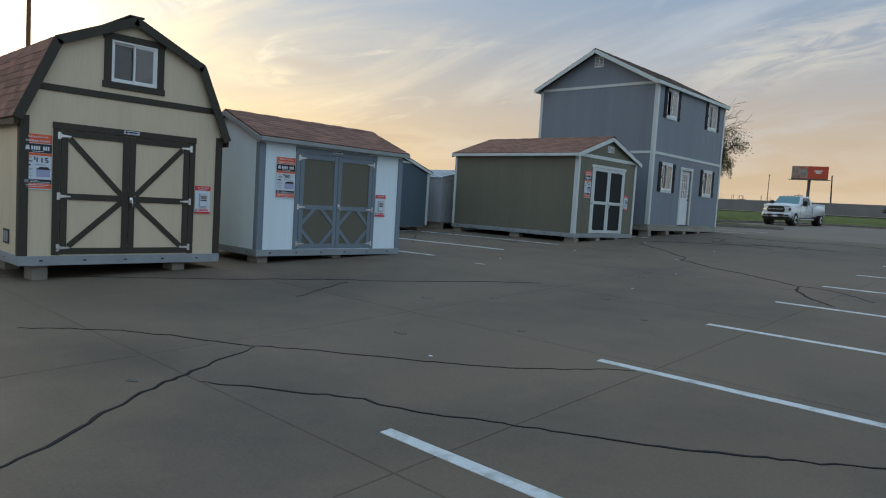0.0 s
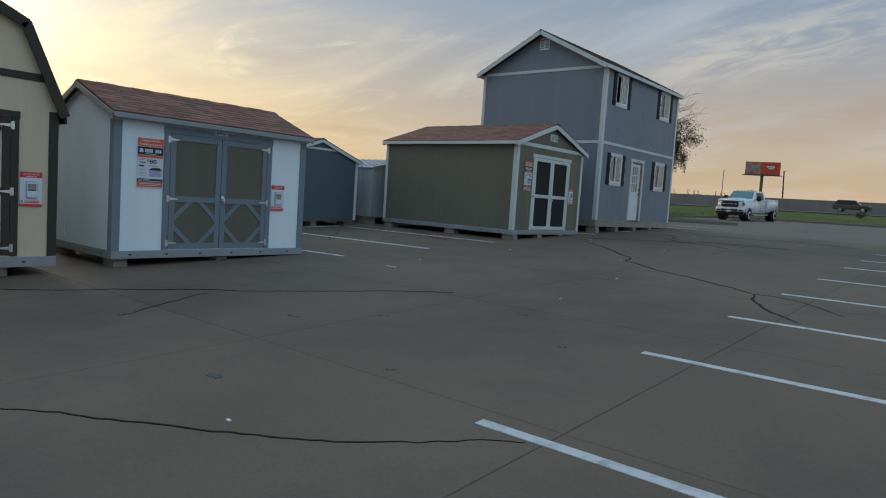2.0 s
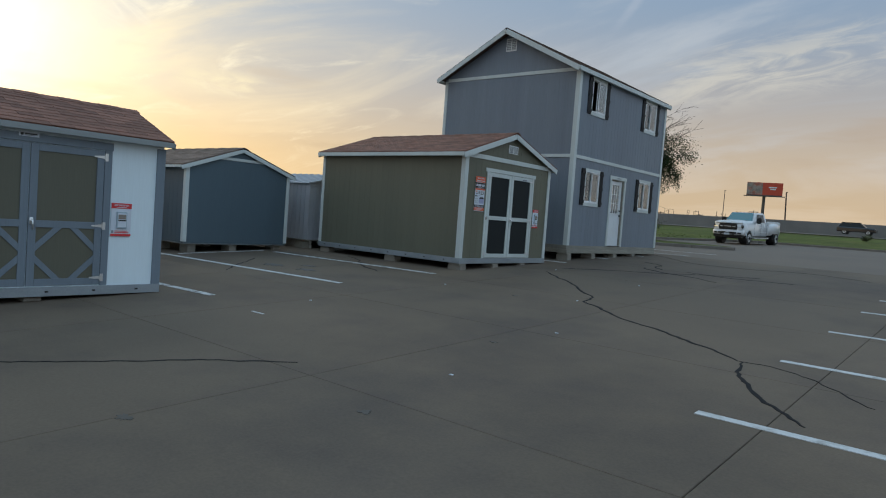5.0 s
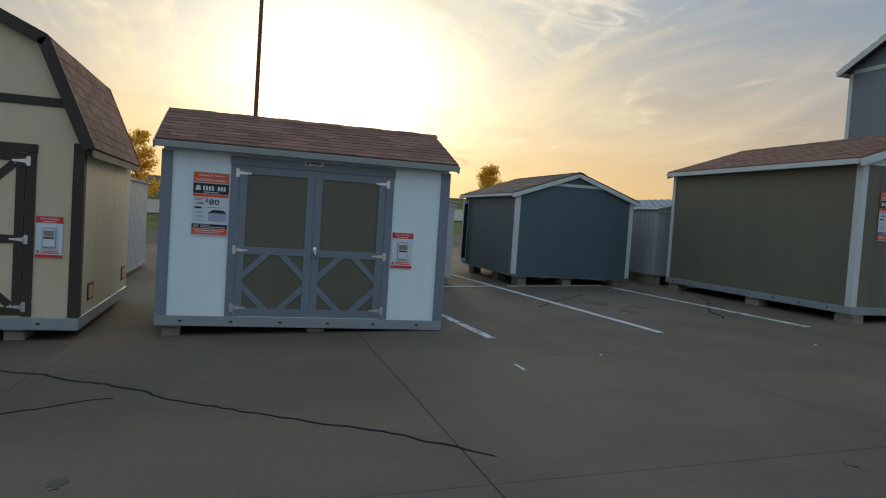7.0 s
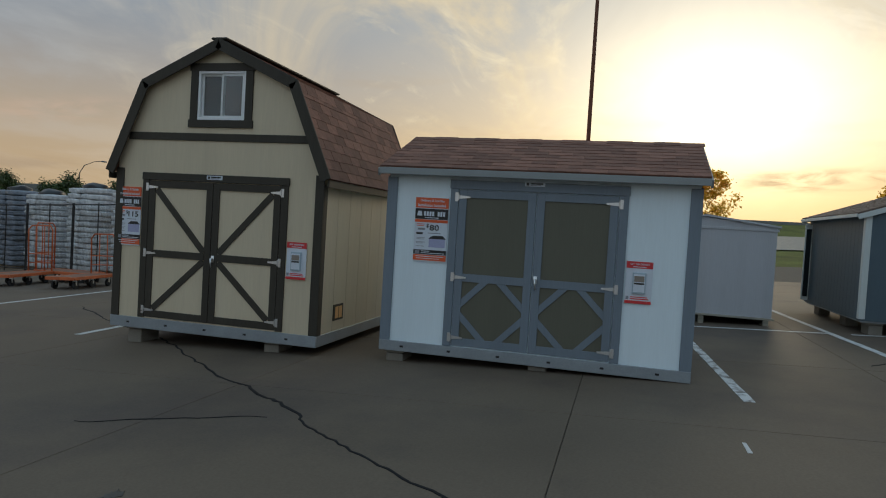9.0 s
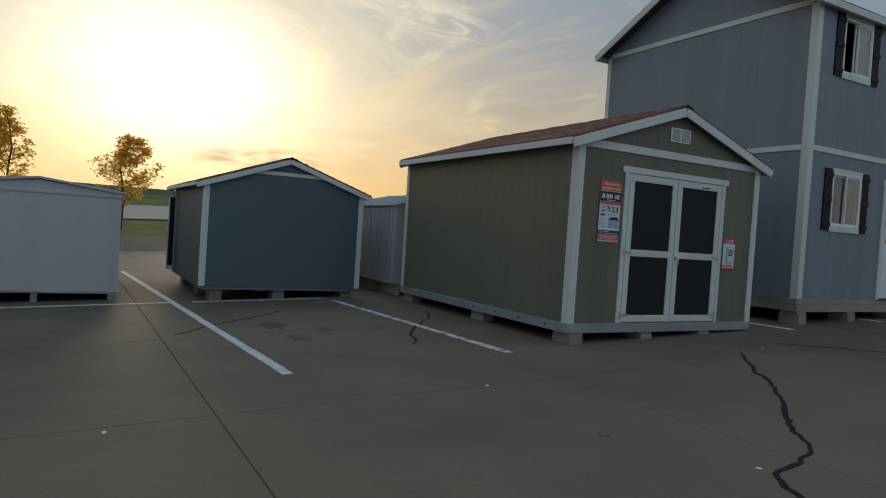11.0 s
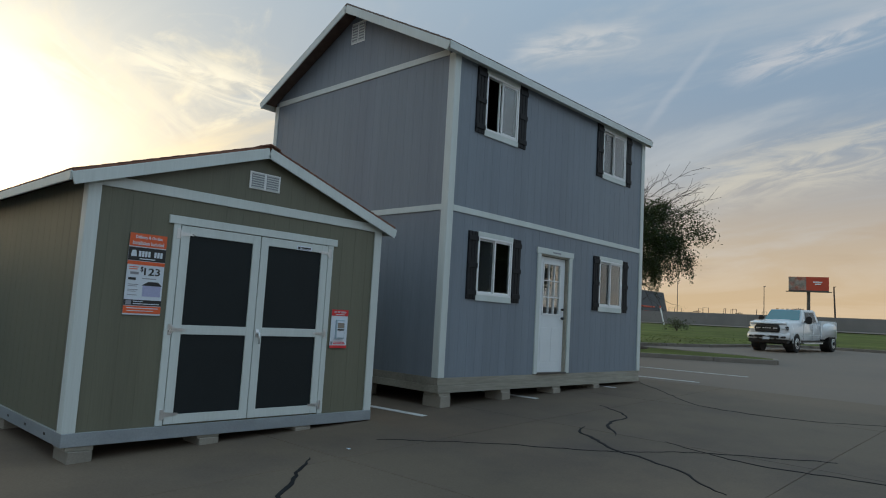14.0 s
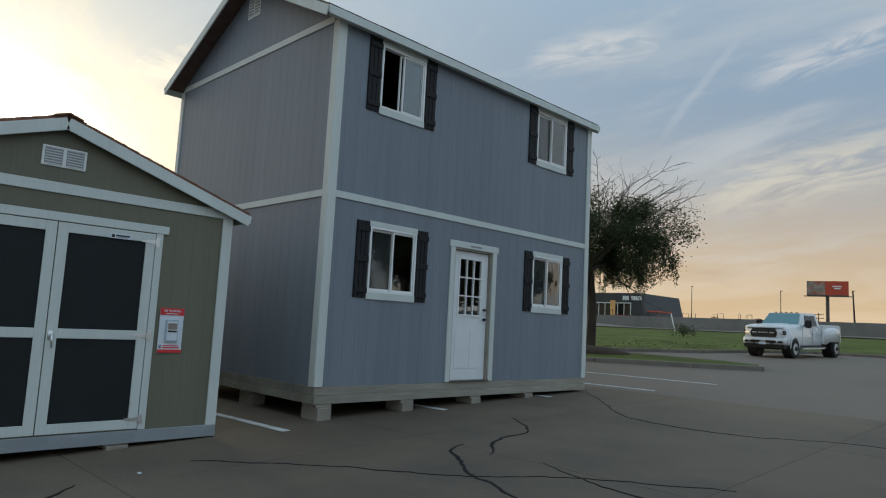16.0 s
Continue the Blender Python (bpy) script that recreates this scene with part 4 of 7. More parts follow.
for i, y in enumerate((2.99, 5.77, 8.44, 11.10, 13.8, 16.47, 19.27, 21.55, 24.15)):
    stripe(-2.75, 2.9, y, 0.105)
for y, a, b in ((11.07, -10.10, -16.0), (13.69, -10.15, -22.7), (16.45, -10.27, -15.6), (21.95, -10.2, -15.8), (24.75, -10.3, -15.8), (27.5, -10.35, -15.8), (2.02, -11.0, -15.8), (-2.3, -11.5, -18.2), (30.3, -9.8, -15.8), (33.1, -9.7, -15.8)):
    stripe(a, b, y, 0.11, tilt=-0.055 * abs(b - a), material="paint_worn" if y in (11.07, 16.45) else "paint")
for y0, y1 in ((9.9, 13.4), (13.7, 16.1)):
    bm = bmesh.new()
    n = 8
    for i in range(n):
        ya, yb = y0 + (y1 - y0) * i / n, y0 + (y1 - y0) * (i + 1) / n
        hexa(bm, ((-16.09, ya, ground_z(ya)), (-15.99, ya, ground_z(ya)), (-15.99, yb, ground_z(yb)), (-16.09, yb, ground_z(yb)),
                  (-16.09, ya, ground_z(ya) + 0.004), (-15.99, ya, ground_z(ya) + 0.004), (-15.99, yb, ground_z(yb) + 0.004), (-16.09, yb, ground_z(yb) + 0.004)))
    whole("paint_stripe", bm, M["paint"], "white painted line across the ends of parking bays", "road marking", "parking stripes", "structure")
stripe(-8.62, -8.36, 10.78, 0.035)


def crack(points, width, wobble=0.05, seed=0, fade=True):
    """A sealed crack: a thin uneven band of tar that wanders between a few turning points."""
    rnd = random.Random(seed + 11)
    pts = [Vector((x, y, 0)) for x, y in points]
    line = []
    for i, (a, b) in enumerate(zip(pts, pts[1:])):
        p0, p3 = pts[max(i - 1, 0)], pts[min(i + 2, len(pts) - 1)]
        n = max(2, int((b - a).length / 0.09))
        for k in range(n):
            t = k / n
            line.append(0.5 * ((2 * a) + (b - p0) * t + (2 * p0 - 5 * a + 4 * b - p3) * t * t + (3 * a - p0 - 3 * b + p3) * t ** 3))
    line.append(pts[-1])
    bm = bmesh.new()
    prev = None
    drift = 0.0
    for i, p in enumerate(line):
        d = (line[min(i + 1, len(line) - 1)] - line[max(i - 1, 0)]).normalized()
        s = Vector((-d.y, d.x, 0))
        drift = drift * 0.75 + rnd.uniform(-wobble, wobble) * 0.45
        w = width * (0.7 + 0.45 * rnd.random()) * (0.75 + 0.55 * noise.noise(Vector((p.x * 0.9, p.y * 0.9, seed * 3.7)))) / 2
        if fade:
            w *= min(1.0, 0.25 + i / 5, 0.25 + (len(line) - 1 - i) / 5)
        c = p + s * drift
        cur = []
        for q in (c - s * w, c + s * w):
            for dz in (0.0, 0.0045):
                cur.append(bm.verts.new((q.x, q.y, ground_z(q.y) + dz)))
        if prev:
            for a, b in ((0, 1), (1, 3), (3, 2), (2, 0)):
                bm.faces.new((prev[a], prev[b], cur[b], cur[a]))
        prev = cur
    whole("crack_seal", bm, M["tar"], "black tar sealing a wandering crack in concrete", "crack", "sealed cracks", "structure")


CRACKS = (
    (((-3.20, 0.30), (-3.73, 0.99), (-4.46, 2.05), (-4.79, 2.60), (-5.08, 3.08), (-5.26, 3.50)), 0.045),
    (((-4.53, 2.59), (-3.56, 3.22), (-3.00, 3.38), (-2.37, 3.65), (-1.07, 4.36), (-0.19, 4.89), (1.50, 6.00)), 0.026),
    (((-7.48, 2.06), (-6.77, 2.76), (-5.07, 3.70), (-3.20, 4.91), (-2.36, 5.72)), 0.022),
    (((-9.23, 19.38), (-8.83, 18.95), (-8.32, 18.45), (-7.56, 17.69), (-7.05, 17.01), (-6.49, 16.43), (-6.28, 15.80), (-5.96, 15.52), (-5.44, 15.00), (-4.47, 14.43), (-3.83, 13.96), (-3.07, 13.37)), 0.055),
    (((-9.45, 20.42), (-8.40, 21.37), (-7.30, 22.11), (-6.74, 22.72), (-5.54, 23.52)), 0.024),
    (((-8.36, 23.09), (-8.24, 22.80), (-7.74, 22.40), (-7.33, 22.13), (-6.72, 21.90), (-5.90, 21.30)), 0.042),
    (((-9.25, 25.00), (-8.50, 24.42), (-8.30, 23.64), (-7.79, 22.90)), 0.042),
    (((-7.24, 23.06), (-6.56, 22.77), (-6.03, 22.70), (-4.62, 22.90)), 0.026),
    (((-10.73, 29.20), (-9.31, 27.58), (-8.10, 26.50), (-6.69, 26.41), (-5.13, 27.11), (-3.50, 26.30)), 0.022),
    (((-3.07, 13.37), (-2.87, 12.65), (-2.54, 12.12), (-1.98, 11.39)), 0.05),
    (((-3.07, 13.37), (-2.53, 13.30), (-1.66, 12.43)), 0.022),
    (((-7.37, 5.48), (-7.68, 6.18), (-8.00, 6.90)), 0.022),
    (((-13.81, -0.60), (-12.36, 1.43), (-11.03, 3.50), (-9.42, 5.44), (-8.38, 6.91), (-7.85, 7.36), (-7.21, 8.23), (-6.53, 9.09), (-6.05, 9.57)), 0.034),
    (((-11.16, 15.60), (-12.18, 16.10), (-13.13, 16.87), (-13.93, 17.23)), 0.035),
    (((-12.72, 12.96), (-13.28, 13.43), (-13.98, 14.23), (-14.55, 14.82)), 0.03),
)
for i, (pts, w) in enumerate(CRACKS):
    crack(pts, w, seed=i, wobble=0.06)


def stain(x, y, rx, ry, seed, name="oil_stain"):
    rnd = random.Random(seed)
    n = 26
    bm = bmesh.new()
    ring = []
    for k in range(n):
        q = 2 * math.pi * k / n
        r = 0.45 + 0.75 * rnd.random()
        yy = y + math.sin(q) * ry * r
        ring.append(bm.verts.new((x + math.cos(q) * rx * r, yy, ground_z(yy) + 0.004)))
    bm.faces.new(ring)
    low = bmesh.ops.extrude_face_region(bm, geom=bm.faces[:])["geom"]
    bmesh.ops.translate(bm, vec=(0, 0, -0.004), verts=[g for g in low if isinstance(g, bmesh.types.BMVert)])
    whole(name, bm, M["oil"], "dark oil stain on the concrete", "stain", "stains on the lot", "structure")


for i, (x, y, rx, ry) in enumerate(((-13.1, 14.35, 0.32, 0.18), (-12.05, 14.4, 0.28, 0.16), (-12.6, 14.9, 0.2, 0.12), (-4.8, 5.05, 0.10, 0.05), (-4.55, 9.06, 0.07, 0.05), (-5.6, 7.7, 0.09, 0.05),
                                    (-1.6, 1.7, 0.05, 0.04), (-4.0, 6.2, 0.05, 0.04), (-5.4, 11.9, 0.06, 0.03), (-3.4, 8.0, 0.05, 0.04), (-7.4, 15.3, 0.05, 0.04), (-4.9, 2.2, 0.06, 0.04), (-6.2, 6.9, 0.1, 0.06))):
    stain(x, y, rx, ry, i)
for i, (x, y) in enumerate(((-6.43, 15.77), (-5.2, 13.0), (-3.9, 4.6), (-6.7, 18.9), (-8.9, 12.0), (-9.3, 19.9), (-4.8, 10.4), (-9.0, 15.3))):
    bm = box(x - 0.018, x + 0.02, y - 0.012, y + 0.014, ground_z(y), ground_z(y) + 0.008, 0.002)
    whole("litter_scrap", bm, M["paper"], "small pale scrap of litter on concrete", "litter", "litter")


# ---- barn-roofed shed ----
def barn_shed():
    x1, x0, y0, y1, zb = -10.70, -14.12, 2.90, 6.02, 0.56
    s = thing("barn_shed", (x0 + x1) / 2, (y0 + y1) / 2, ground_z(3.0), "cream barn-roofed shed with dark brown trim and double doors", "shed", "display sheds")
    mid = (y0 + y1) / 2
    rim_beams(s, x0 - 0.02, x1 + 0.03, y0 - 0.02, y1 + 0.02, 0.415, zb, M["rim"])
    ze, zk, zr, hk = 2.60, 3.80, 4.34, 1.16
    hw = (y1 - y0) / 2

    def top(u):
        o = abs(u - mid)
        return zr - (zr - zk) * o / hk - 0.03 if o <= hk else zk + (ze - zk) * (o - hk) / (hw + 0.1 - hk) - 0.03

    win = (4.12, 4.84, 3.30, 3.95)
    bm = bmesh.new()
    # front wall in strips so that its top follows the roof
    cuts = sorted({y0, mid - hk, mid, mid + hk, y1, win[0], win[1]})
    for a, b in zip(cuts, cuts[1:]):
        full = ((zb, win[2]), (win[2], None)) if mid - hk <= a < mid + hk - 0.001 else ((zb, None),)
        for lo, hi in (((zb, win[2]), (win[3], None)) if win[0] <= a < win[1] else full):
            ta, tb = (top(a), top(b)) if hi is None else (hi, hi)
            hexa(bm, ((x1 - 0.09, a, lo), (x1 - 0.09, b, lo), (x1, b, lo), (x1, a, lo), (x1 - 0.09, a, ta), (x1 - 0.09, b, tb), (x1, b, tb), (x1, a, ta)))
    bmesh.ops.remove_doubles(bm, verts=bm.verts, dist=0.0005)
    part("wall", bm, M["cream"], s, "smooth cream front wall")
    part("wall", siding("+y", y1, x0 + 0.09, x1 - 0.09, zb, lambda u: ze - 0.02, pitch=0.406), M["cream"], s)
    part("wall", siding("-y", y0, x0 + 0.09, x1 - 0.09, zb, lambda u: ze - 0.02, pitch=0.406), M["cream"], s)
    bm = bmesh.new()
    cuts = sorted({y0, mid - hk, mid, mid + hk, y1})
    for a, b in zip(cuts, cuts[1:]):
        hexa(bm, ((x0, a, zb), (x0, b, zb), (x0 + 0.09, b, zb), (x0 + 0.09, a, zb), (x0, a, top(a)), (x0, b, top(b)), (x0 + 0.09, b, top(b)), (x0 + 0.09, a, top(a))))
    part("wall", bm, M["cream"], s)
    # gambrel roof of four slopes
    xa, xb = x0 - 0.06, x1 + 0.07
    prof = ((mid - hw - 0.12, ze - 0.02), (mid - hk, zk), (mid, zr), (mid + hk, zk), (mid + hw + 0.12, ze - 0.02))
    for k, ((ya, za), (yb, zb_)) in enumerate(zip(prof, prof[1:])):
        p, q = Vector((xa, ya, za)), Vector((xa, yb, zb_))
        ex = Vector((xb - xa, 0, 0))
        d = (q - p).normalized()
        nrm = Vector((1, 0, 0)).cross(d)
        nrm = nrm if nrm.z > 0 else -nrm
        bm = bmesh.new()
        hexa(bm, (p - nrm * 0.03, p + ex - nrm * 0.03, q + ex - nrm * 0.03, q - nrm * 0.03, p, p + ex, q + ex, q))
        roof = part("roof", bm, M["shingle"], s, "steep gambrel roof slope with brown shingles")
        low, high = (p, q) if za < zb_ else (q, p)
        shingle_slope(roof, low, (1, 0, 0), high - low, xb - xa, (high - low).length, M["shingle"], k == 3)
        for xx, sg in ((xb, 1), (xa, -1)):
            sh = nrm * 0.05
            part("rake_board", beam(p - sh + Vector((xx - xa + sg * 0.012, 0, 0)), q - sh + Vector((xx - xa + sg * 0.012, 0, 0)), 0.14, 0.024, (sg, 0, 0), 0.003), M["dark"], s)
    part("ridge_cap", beam((xa, mid, zr + 0.0), (xb + 0.03, mid, zr + 0.0), 0.24, 0.03, (0, 0, 1), 0.01), M["dark"], s)
    for yy, sg in ((prof[0][0] + 0.02, -1), (prof[4][0] - 0.02, 1)):
        part("fascia", box(xa, xb, yy - 0.012, yy + 0.012, ze - 0.13, ze - 0.035, 0.003), M["dark"], s)
    # trim
    part("belt_board", box(x1, x1 + 0.02, mid - 1.40, mid + 1.40, 3.02, 3.12, 0.003), M["dark"], s)
    for a, b in ((y0 - 0.02, y0 + 0.10), (y1 - 0.10, y1 + 0.02)):
        part("corner_board", box(x1, x1 + 0.022, a, b, zb, 2.62, 0.003), M["dark"], s)
    part("corner_board", box(x1 - 0.10, x1, y1, y1 + 0.022, zb, 2.50, 0.003), M["dark"], s)
    part("corner_board", box(x1 - 0.10, x1, y0 - 0.022, y0, zb, 2.50, 0.003), M["dark"], s)
    for a, b in ((win[0] - 0.11, win[0]), (win[1], win[1] + 0.11)):
        part("window_trim", box(x1, x1 + 0.024, a, b, win[2] - 0.0, win[3], 0.003), M["dark"], s)
    part("window_trim", box(x1, x1 + 0.026, win[0] - 0.13, win[1] + 0.13, win[3], win[3] + 0.10, 0.003), M["dark"], s)
    part("window_trim", box(x1, x1 + 0.026, win[0] - 0.13, win[1] + 0.13, win[2] - 0.10, win[2], 0.003), M["dark"], s)
    sliding_window(s, x1, *win)
    double_door(s, x1, 3.32, 5.54, 0.57, 2.57, M["dark"], M["dark"], M["cream"], "cross", casing=0.10)
    name_plate(s, x1 + 0.03, 4.45, 2.53)
    for xx in (-11.35, -13.75):
        v = part("floor_vent", box(xx - 0.16, xx + 0.16, y1, y1 + 0.012, 0.70, 0.92, 0.003), M["dark"], s, "small louvred wall vent")
        for k in range(2):
            part("vent_screen", box(xx - 0.11 + k * 0.12, xx - 0.01 + k * 0.12, y1 + 0.012, y1 + 0.016, 0.73, 0.89), M["yellow"], v, "pale mesh screen")
    v = part("floor_vent", box(-11.5, -11.2, y0 - 0.012, y0, 0.70, 0.92, 0.003), M["dark"], s, "small louvred wall vent")
    for k in range(2):
        part("vent_screen", box(-11.46 + k * 0.12, -11.36 + k * 0.12, y0 - 0.016, y0 - 0.012, 0.73, 0.89), M["inkgrey"], v)
    blocks("shed supports", [(x, y) for x in (x1 - 0.28, -12.4, x0 + 0.2) for y in (3.2, 5.35)], 0.415)


def sliding_window(parent, x, y0, y1, z0, z1, open_left=False, back=0.03):
    """White sliding window set in a wall that faces +x."""
    f = 0.035
    fr = bmesh.new()
    box(x - 0.07, x + 0.012, y0, y0 + f, z0, z1, 0.003, bm=fr)
    box(x - 0.07, x + 0.012, y1 - f, y1, z0, z1, 0.003, bm=fr)
    box(x - 0.07, x + 0.012, y0 + f, y1 - f, z0, z0 + f, 0.003, bm=fr)
    box(x - 0.07, x + 0.012, y0 + f, y1 - f, z1 - f, z1, 0.003, bm=fr)
    w = part("window", fr, M["vinyl"], parent, "white vinyl sliding window")
    mid = (y0 + y1) / 2
    for k, (a, b) in enumerate(((y0 + f, mid + 0.015), (mid - 0.015, y1 - f))):
        xs = x - 0.045 if k == 0 else x - 0.012
        if k == 0 and open_left:
            a, b, xs = mid - 0.06, y1 - f, x - 0.045
        sb = bmesh.new()
        q = 0.028
        box(xs - 0.015, xs + 0.01, a, a + q, z0 + f, z1 - f, 0.002, bm=sb)
        box(xs - 0.015, xs + 0.01, b - q, b, z0 + f, z1 - f, 0.002, bm=sb)
        box(xs - 0.015, xs + 0.01, a + q, b - q, z0 + f, z0 + f + q, 0.002, bm=sb)
        box(xs - 0.015, xs + 0.01, a + q, b - q, z1 - f - q, z1 - f, 0.002, bm=sb)
        part("sash", sb, M["vinyl"], w)
        p = part("pane", box(xs - 0.004, xs + 0.002, a + q, b - q, z0 + f + q, z1 - f - q), M["coated" if k else "glass"], w)
        p.visible_shadow = False
        if k == 0 and not open_left:
            part("insect_screen", box(xs - 0.012, xs - 0.008, a + q, b - q, z0 + f + q, z1 - f - q), M["screen"], w, "dark insect screen")


barn_shed()
price_sign(-10.69, 2.93, 3.30, 1.55, 2.36, "$115", "price signs")
detail_sign(-10.69, 5.56, 5.84, 1.27, 1.75, "brochure signs")


# ---- white shed ----
def white_shed():
    x1, x0, y0, y1, zb = -10.80, -13.22, 6.88, 10.55, 0.605
    s = thing("white_shed", (x0 + x1) / 2, (y0 + y1) / 2, ground_z(6.9), "white shed with slate grey trim and brown shingle roof", "shed", "display sheds")
    rim_beams(s, x0 - 0.02, x1 + 0.03, y0 - 0.02, y1 + 0.02, 0.478, zb, M["rim"])
    ze, zr, mid = 2.74, 3.31, (x0 + x1) / 2
    part("wall", siding("+x", x1, y0, y1, zb, lambda u: ze, pitch=0), M["white"], s, "smooth white front wall")
    part("wall", siding("-x", x0, y0, y1, zb, lambda u: ze, pitch=0), M["white"], s)
    hw = (x1 - x0) / 2

    def top(u):
        return zr - 0.06 - (zr - ze) * abs(u - mid) / (hw + 0.1)

    for face, at in (("-y", y0), ("+y", y1)):
        part("wall", siding(face, at, x0 + 0.09, x1 - 0.09, zb, top, pitch=0), M["white"], s)
    gable_roof(s, "y", y0 - 0.09, y1 + 0.08, mid, hw + 0.15, ze + 0.03, zr, M["shingle"], M["gutter"], single=(False, True), rake=0.09, fascia=0.08)
    for a, b in ((y0 - 0.02, y0 + 0.11), (y1 - 0.11, y1 + 0.02)):
        part("corner_board", box(x1, x1 + 0.022, a, b, zb, 2.65, 0.003), M["grey"], s)
    for yy, d in ((y0, -1), (y1, 1)):
        for a, b in ((x1 - 0.11, x1), (x0, x0 + 0.11)):
            part("corner_board", box(a, b, yy, yy + d * 0.022, zb, 2.66, 0.003), M["grey"], s)
    double_door(s, x1, 7.68, 9.78, 0.61, 2.645, M["grey"], M["grey"], M["olive"], "hex", casing=0.10, header=0.11)
    name_plate(s, x1 + 0.03, 8.70, 2.625)
    v = part("floor_vent", box(-12.9, -12.6, y0 - 0.012, y0, 0.72, 0.92, 0.003), M["white"], s)
    blocks("shed supports", [(x, y) for x in (x1 - 0.24, x0 + 0.2) for y in (7.05, 8.85)], 0.478)


white_shed()
price_sign(-10.79, 7.24, 7.66, 1.62, 2.41, "$80", "price signs")
detail_sign(-10.79, 9.80, 10.09, 1.32, 1.80, "brochure signs")


# ---- gable sheds with the gable to the lane ----
def gable_vent(parent, face, at, u, z, w, h):
    """White louvred vent in two halves."""
    sgn = 1 if face[0] == "+" else -1

    def bx(u0, u1, d0, d1, z0, z1, bm=None, bevel=0.0):
        if face[1] == "x":
            return box(at + sgn * d0, at + sgn * d1, u0, u1, z0, z1, bevel, bm=bm)
        return box(u0, u1, at + sgn * d0, at + sgn * d1, z0, z1, bevel, bm=bm)

    v = part("vent", bx(u - w / 2, u + w / 2, 0, 0.012, z - h / 2, z + h / 2, bevel=0.003), M["vinyl"], parent, "white louvred gable vent")
    n = 7
    for k in (-1, 1):
        for i in range(n):
            zz = z - h * 0.4 + h * 0.8 * i / (n - 1)
            part("louvre", bx(u + k * w * 0.24 - w * 0.19, u + k * w * 0.24 + w * 0.19, 0.012, 0.02, zz - h * 0.028, zz + h * 0.028), M["trim"], v)
        part("louvre_shade", bx(u + k * w * 0.24 - w * 0.2, u + k * w * 0.24 + w * 0.2, 0.010, 0.0135, z - h * 0.43, z + h * 0.43), M["inkgrey"], v)


def green_shed():
    x1, x0, y0, y1, zb = -10.44, -15.42, 17.46, 21.13, 1.03
    s = thing("green_shed", (x0 + x1) / 2, (y0 + y1) / 2, ground_z(17.5), "sage green shed with off-white trim and black-panelled double doors", "shed", "display sheds")
    rim_beams(s, x0 - 0.02, x1 + 0.03, y0 - 0.02, y1 + 0.02, 0.905, zb, M["rim"], front=False)
    ze, zr, mid, hw = 3.44, 4.12, (y0 + y1) / 2, (y1 - y0) / 2

    def top(u):
        return zr - 0.05 - (zr - ze) * abs(u - mid) / (hw + 0.1)

    part("wall", siding("+x", x1, y0, y1, zb, top, groove=0.0045, depth=0.002), M["green"], s, "grooved sage green front wall")
    part("wall", siding("-x", x0, y0, y1, zb, top, groove=0.0045, depth=0.002), M["green"], s)
    part("wall", siding("-y", y0, x0 + 0.09, x1 - 0.09, zb, lambda u: ze, groove=0.0045, depth=0.002), M["green"], s, "grooved sage green side wall")
    part("wall", siding("+y", y1, x0 + 0.09, x1 - 0.09, zb, lambda u: ze, groove=0.0045, depth=0.002), M["green"], s)
    gable_roof(s, "x", x0 - 0.01, x1 + 0.09, mid, hw + 0.19, ze + 0.02, zr + 0.02, M["shingle"], M["trim"], single=(True, False), rake=0.12, fascia=0.09)
    part("belt_board", box(x1, x1 + 0.020, y0 + 0.10, y1 - 0.10, 3.37, 3.475, 0.003), M["trim"], s)
    for a, b in ((y0 - 0.02, y0 + 0.10), (y1 - 0.10, y1 + 0.02)):
        part("corner_board", box(x1, x1 + 0.022, a, b, zb, 3.475, 0.003), M["trim"], s)
    for yy, d in ((y0, -1), (y1, 1)):
        for a, b in ((x1 - 0.10, x1), (x0, x0 + 0.10)):
            part("corner_board", box(a, b, yy, yy + d * 0.022, zb, 3.40, 0.003), M["trim"], s)
    gable_vent(s, "+x", x1 + 0.002, 19.32, 3.725, 0.40, 0.20)
    double_door(s, x1, 18.30, 20.36, 1.035, 3.185, M["trim"], M["trim"], M["black"], "half", casing=0.075, header=0.085, over=0.055)
    name_plate(s, x1 + 0.024, 19.92, 3.02, 0.22, 0.05)
    blocks("shed supports", [(x, y) for x in (x1 - 0.16, -12.7, x0 + 0.2) for y in (17.62, 18.9, 20.1)], 0.905)


green_shed()
price_sign(-10.43, 17.87, 18.24, 2.14, 2.95, "$123", "price signs")
detail_sign(-10.43, 20.41, 20.67, 1.83, 2.31, "brochure signs")


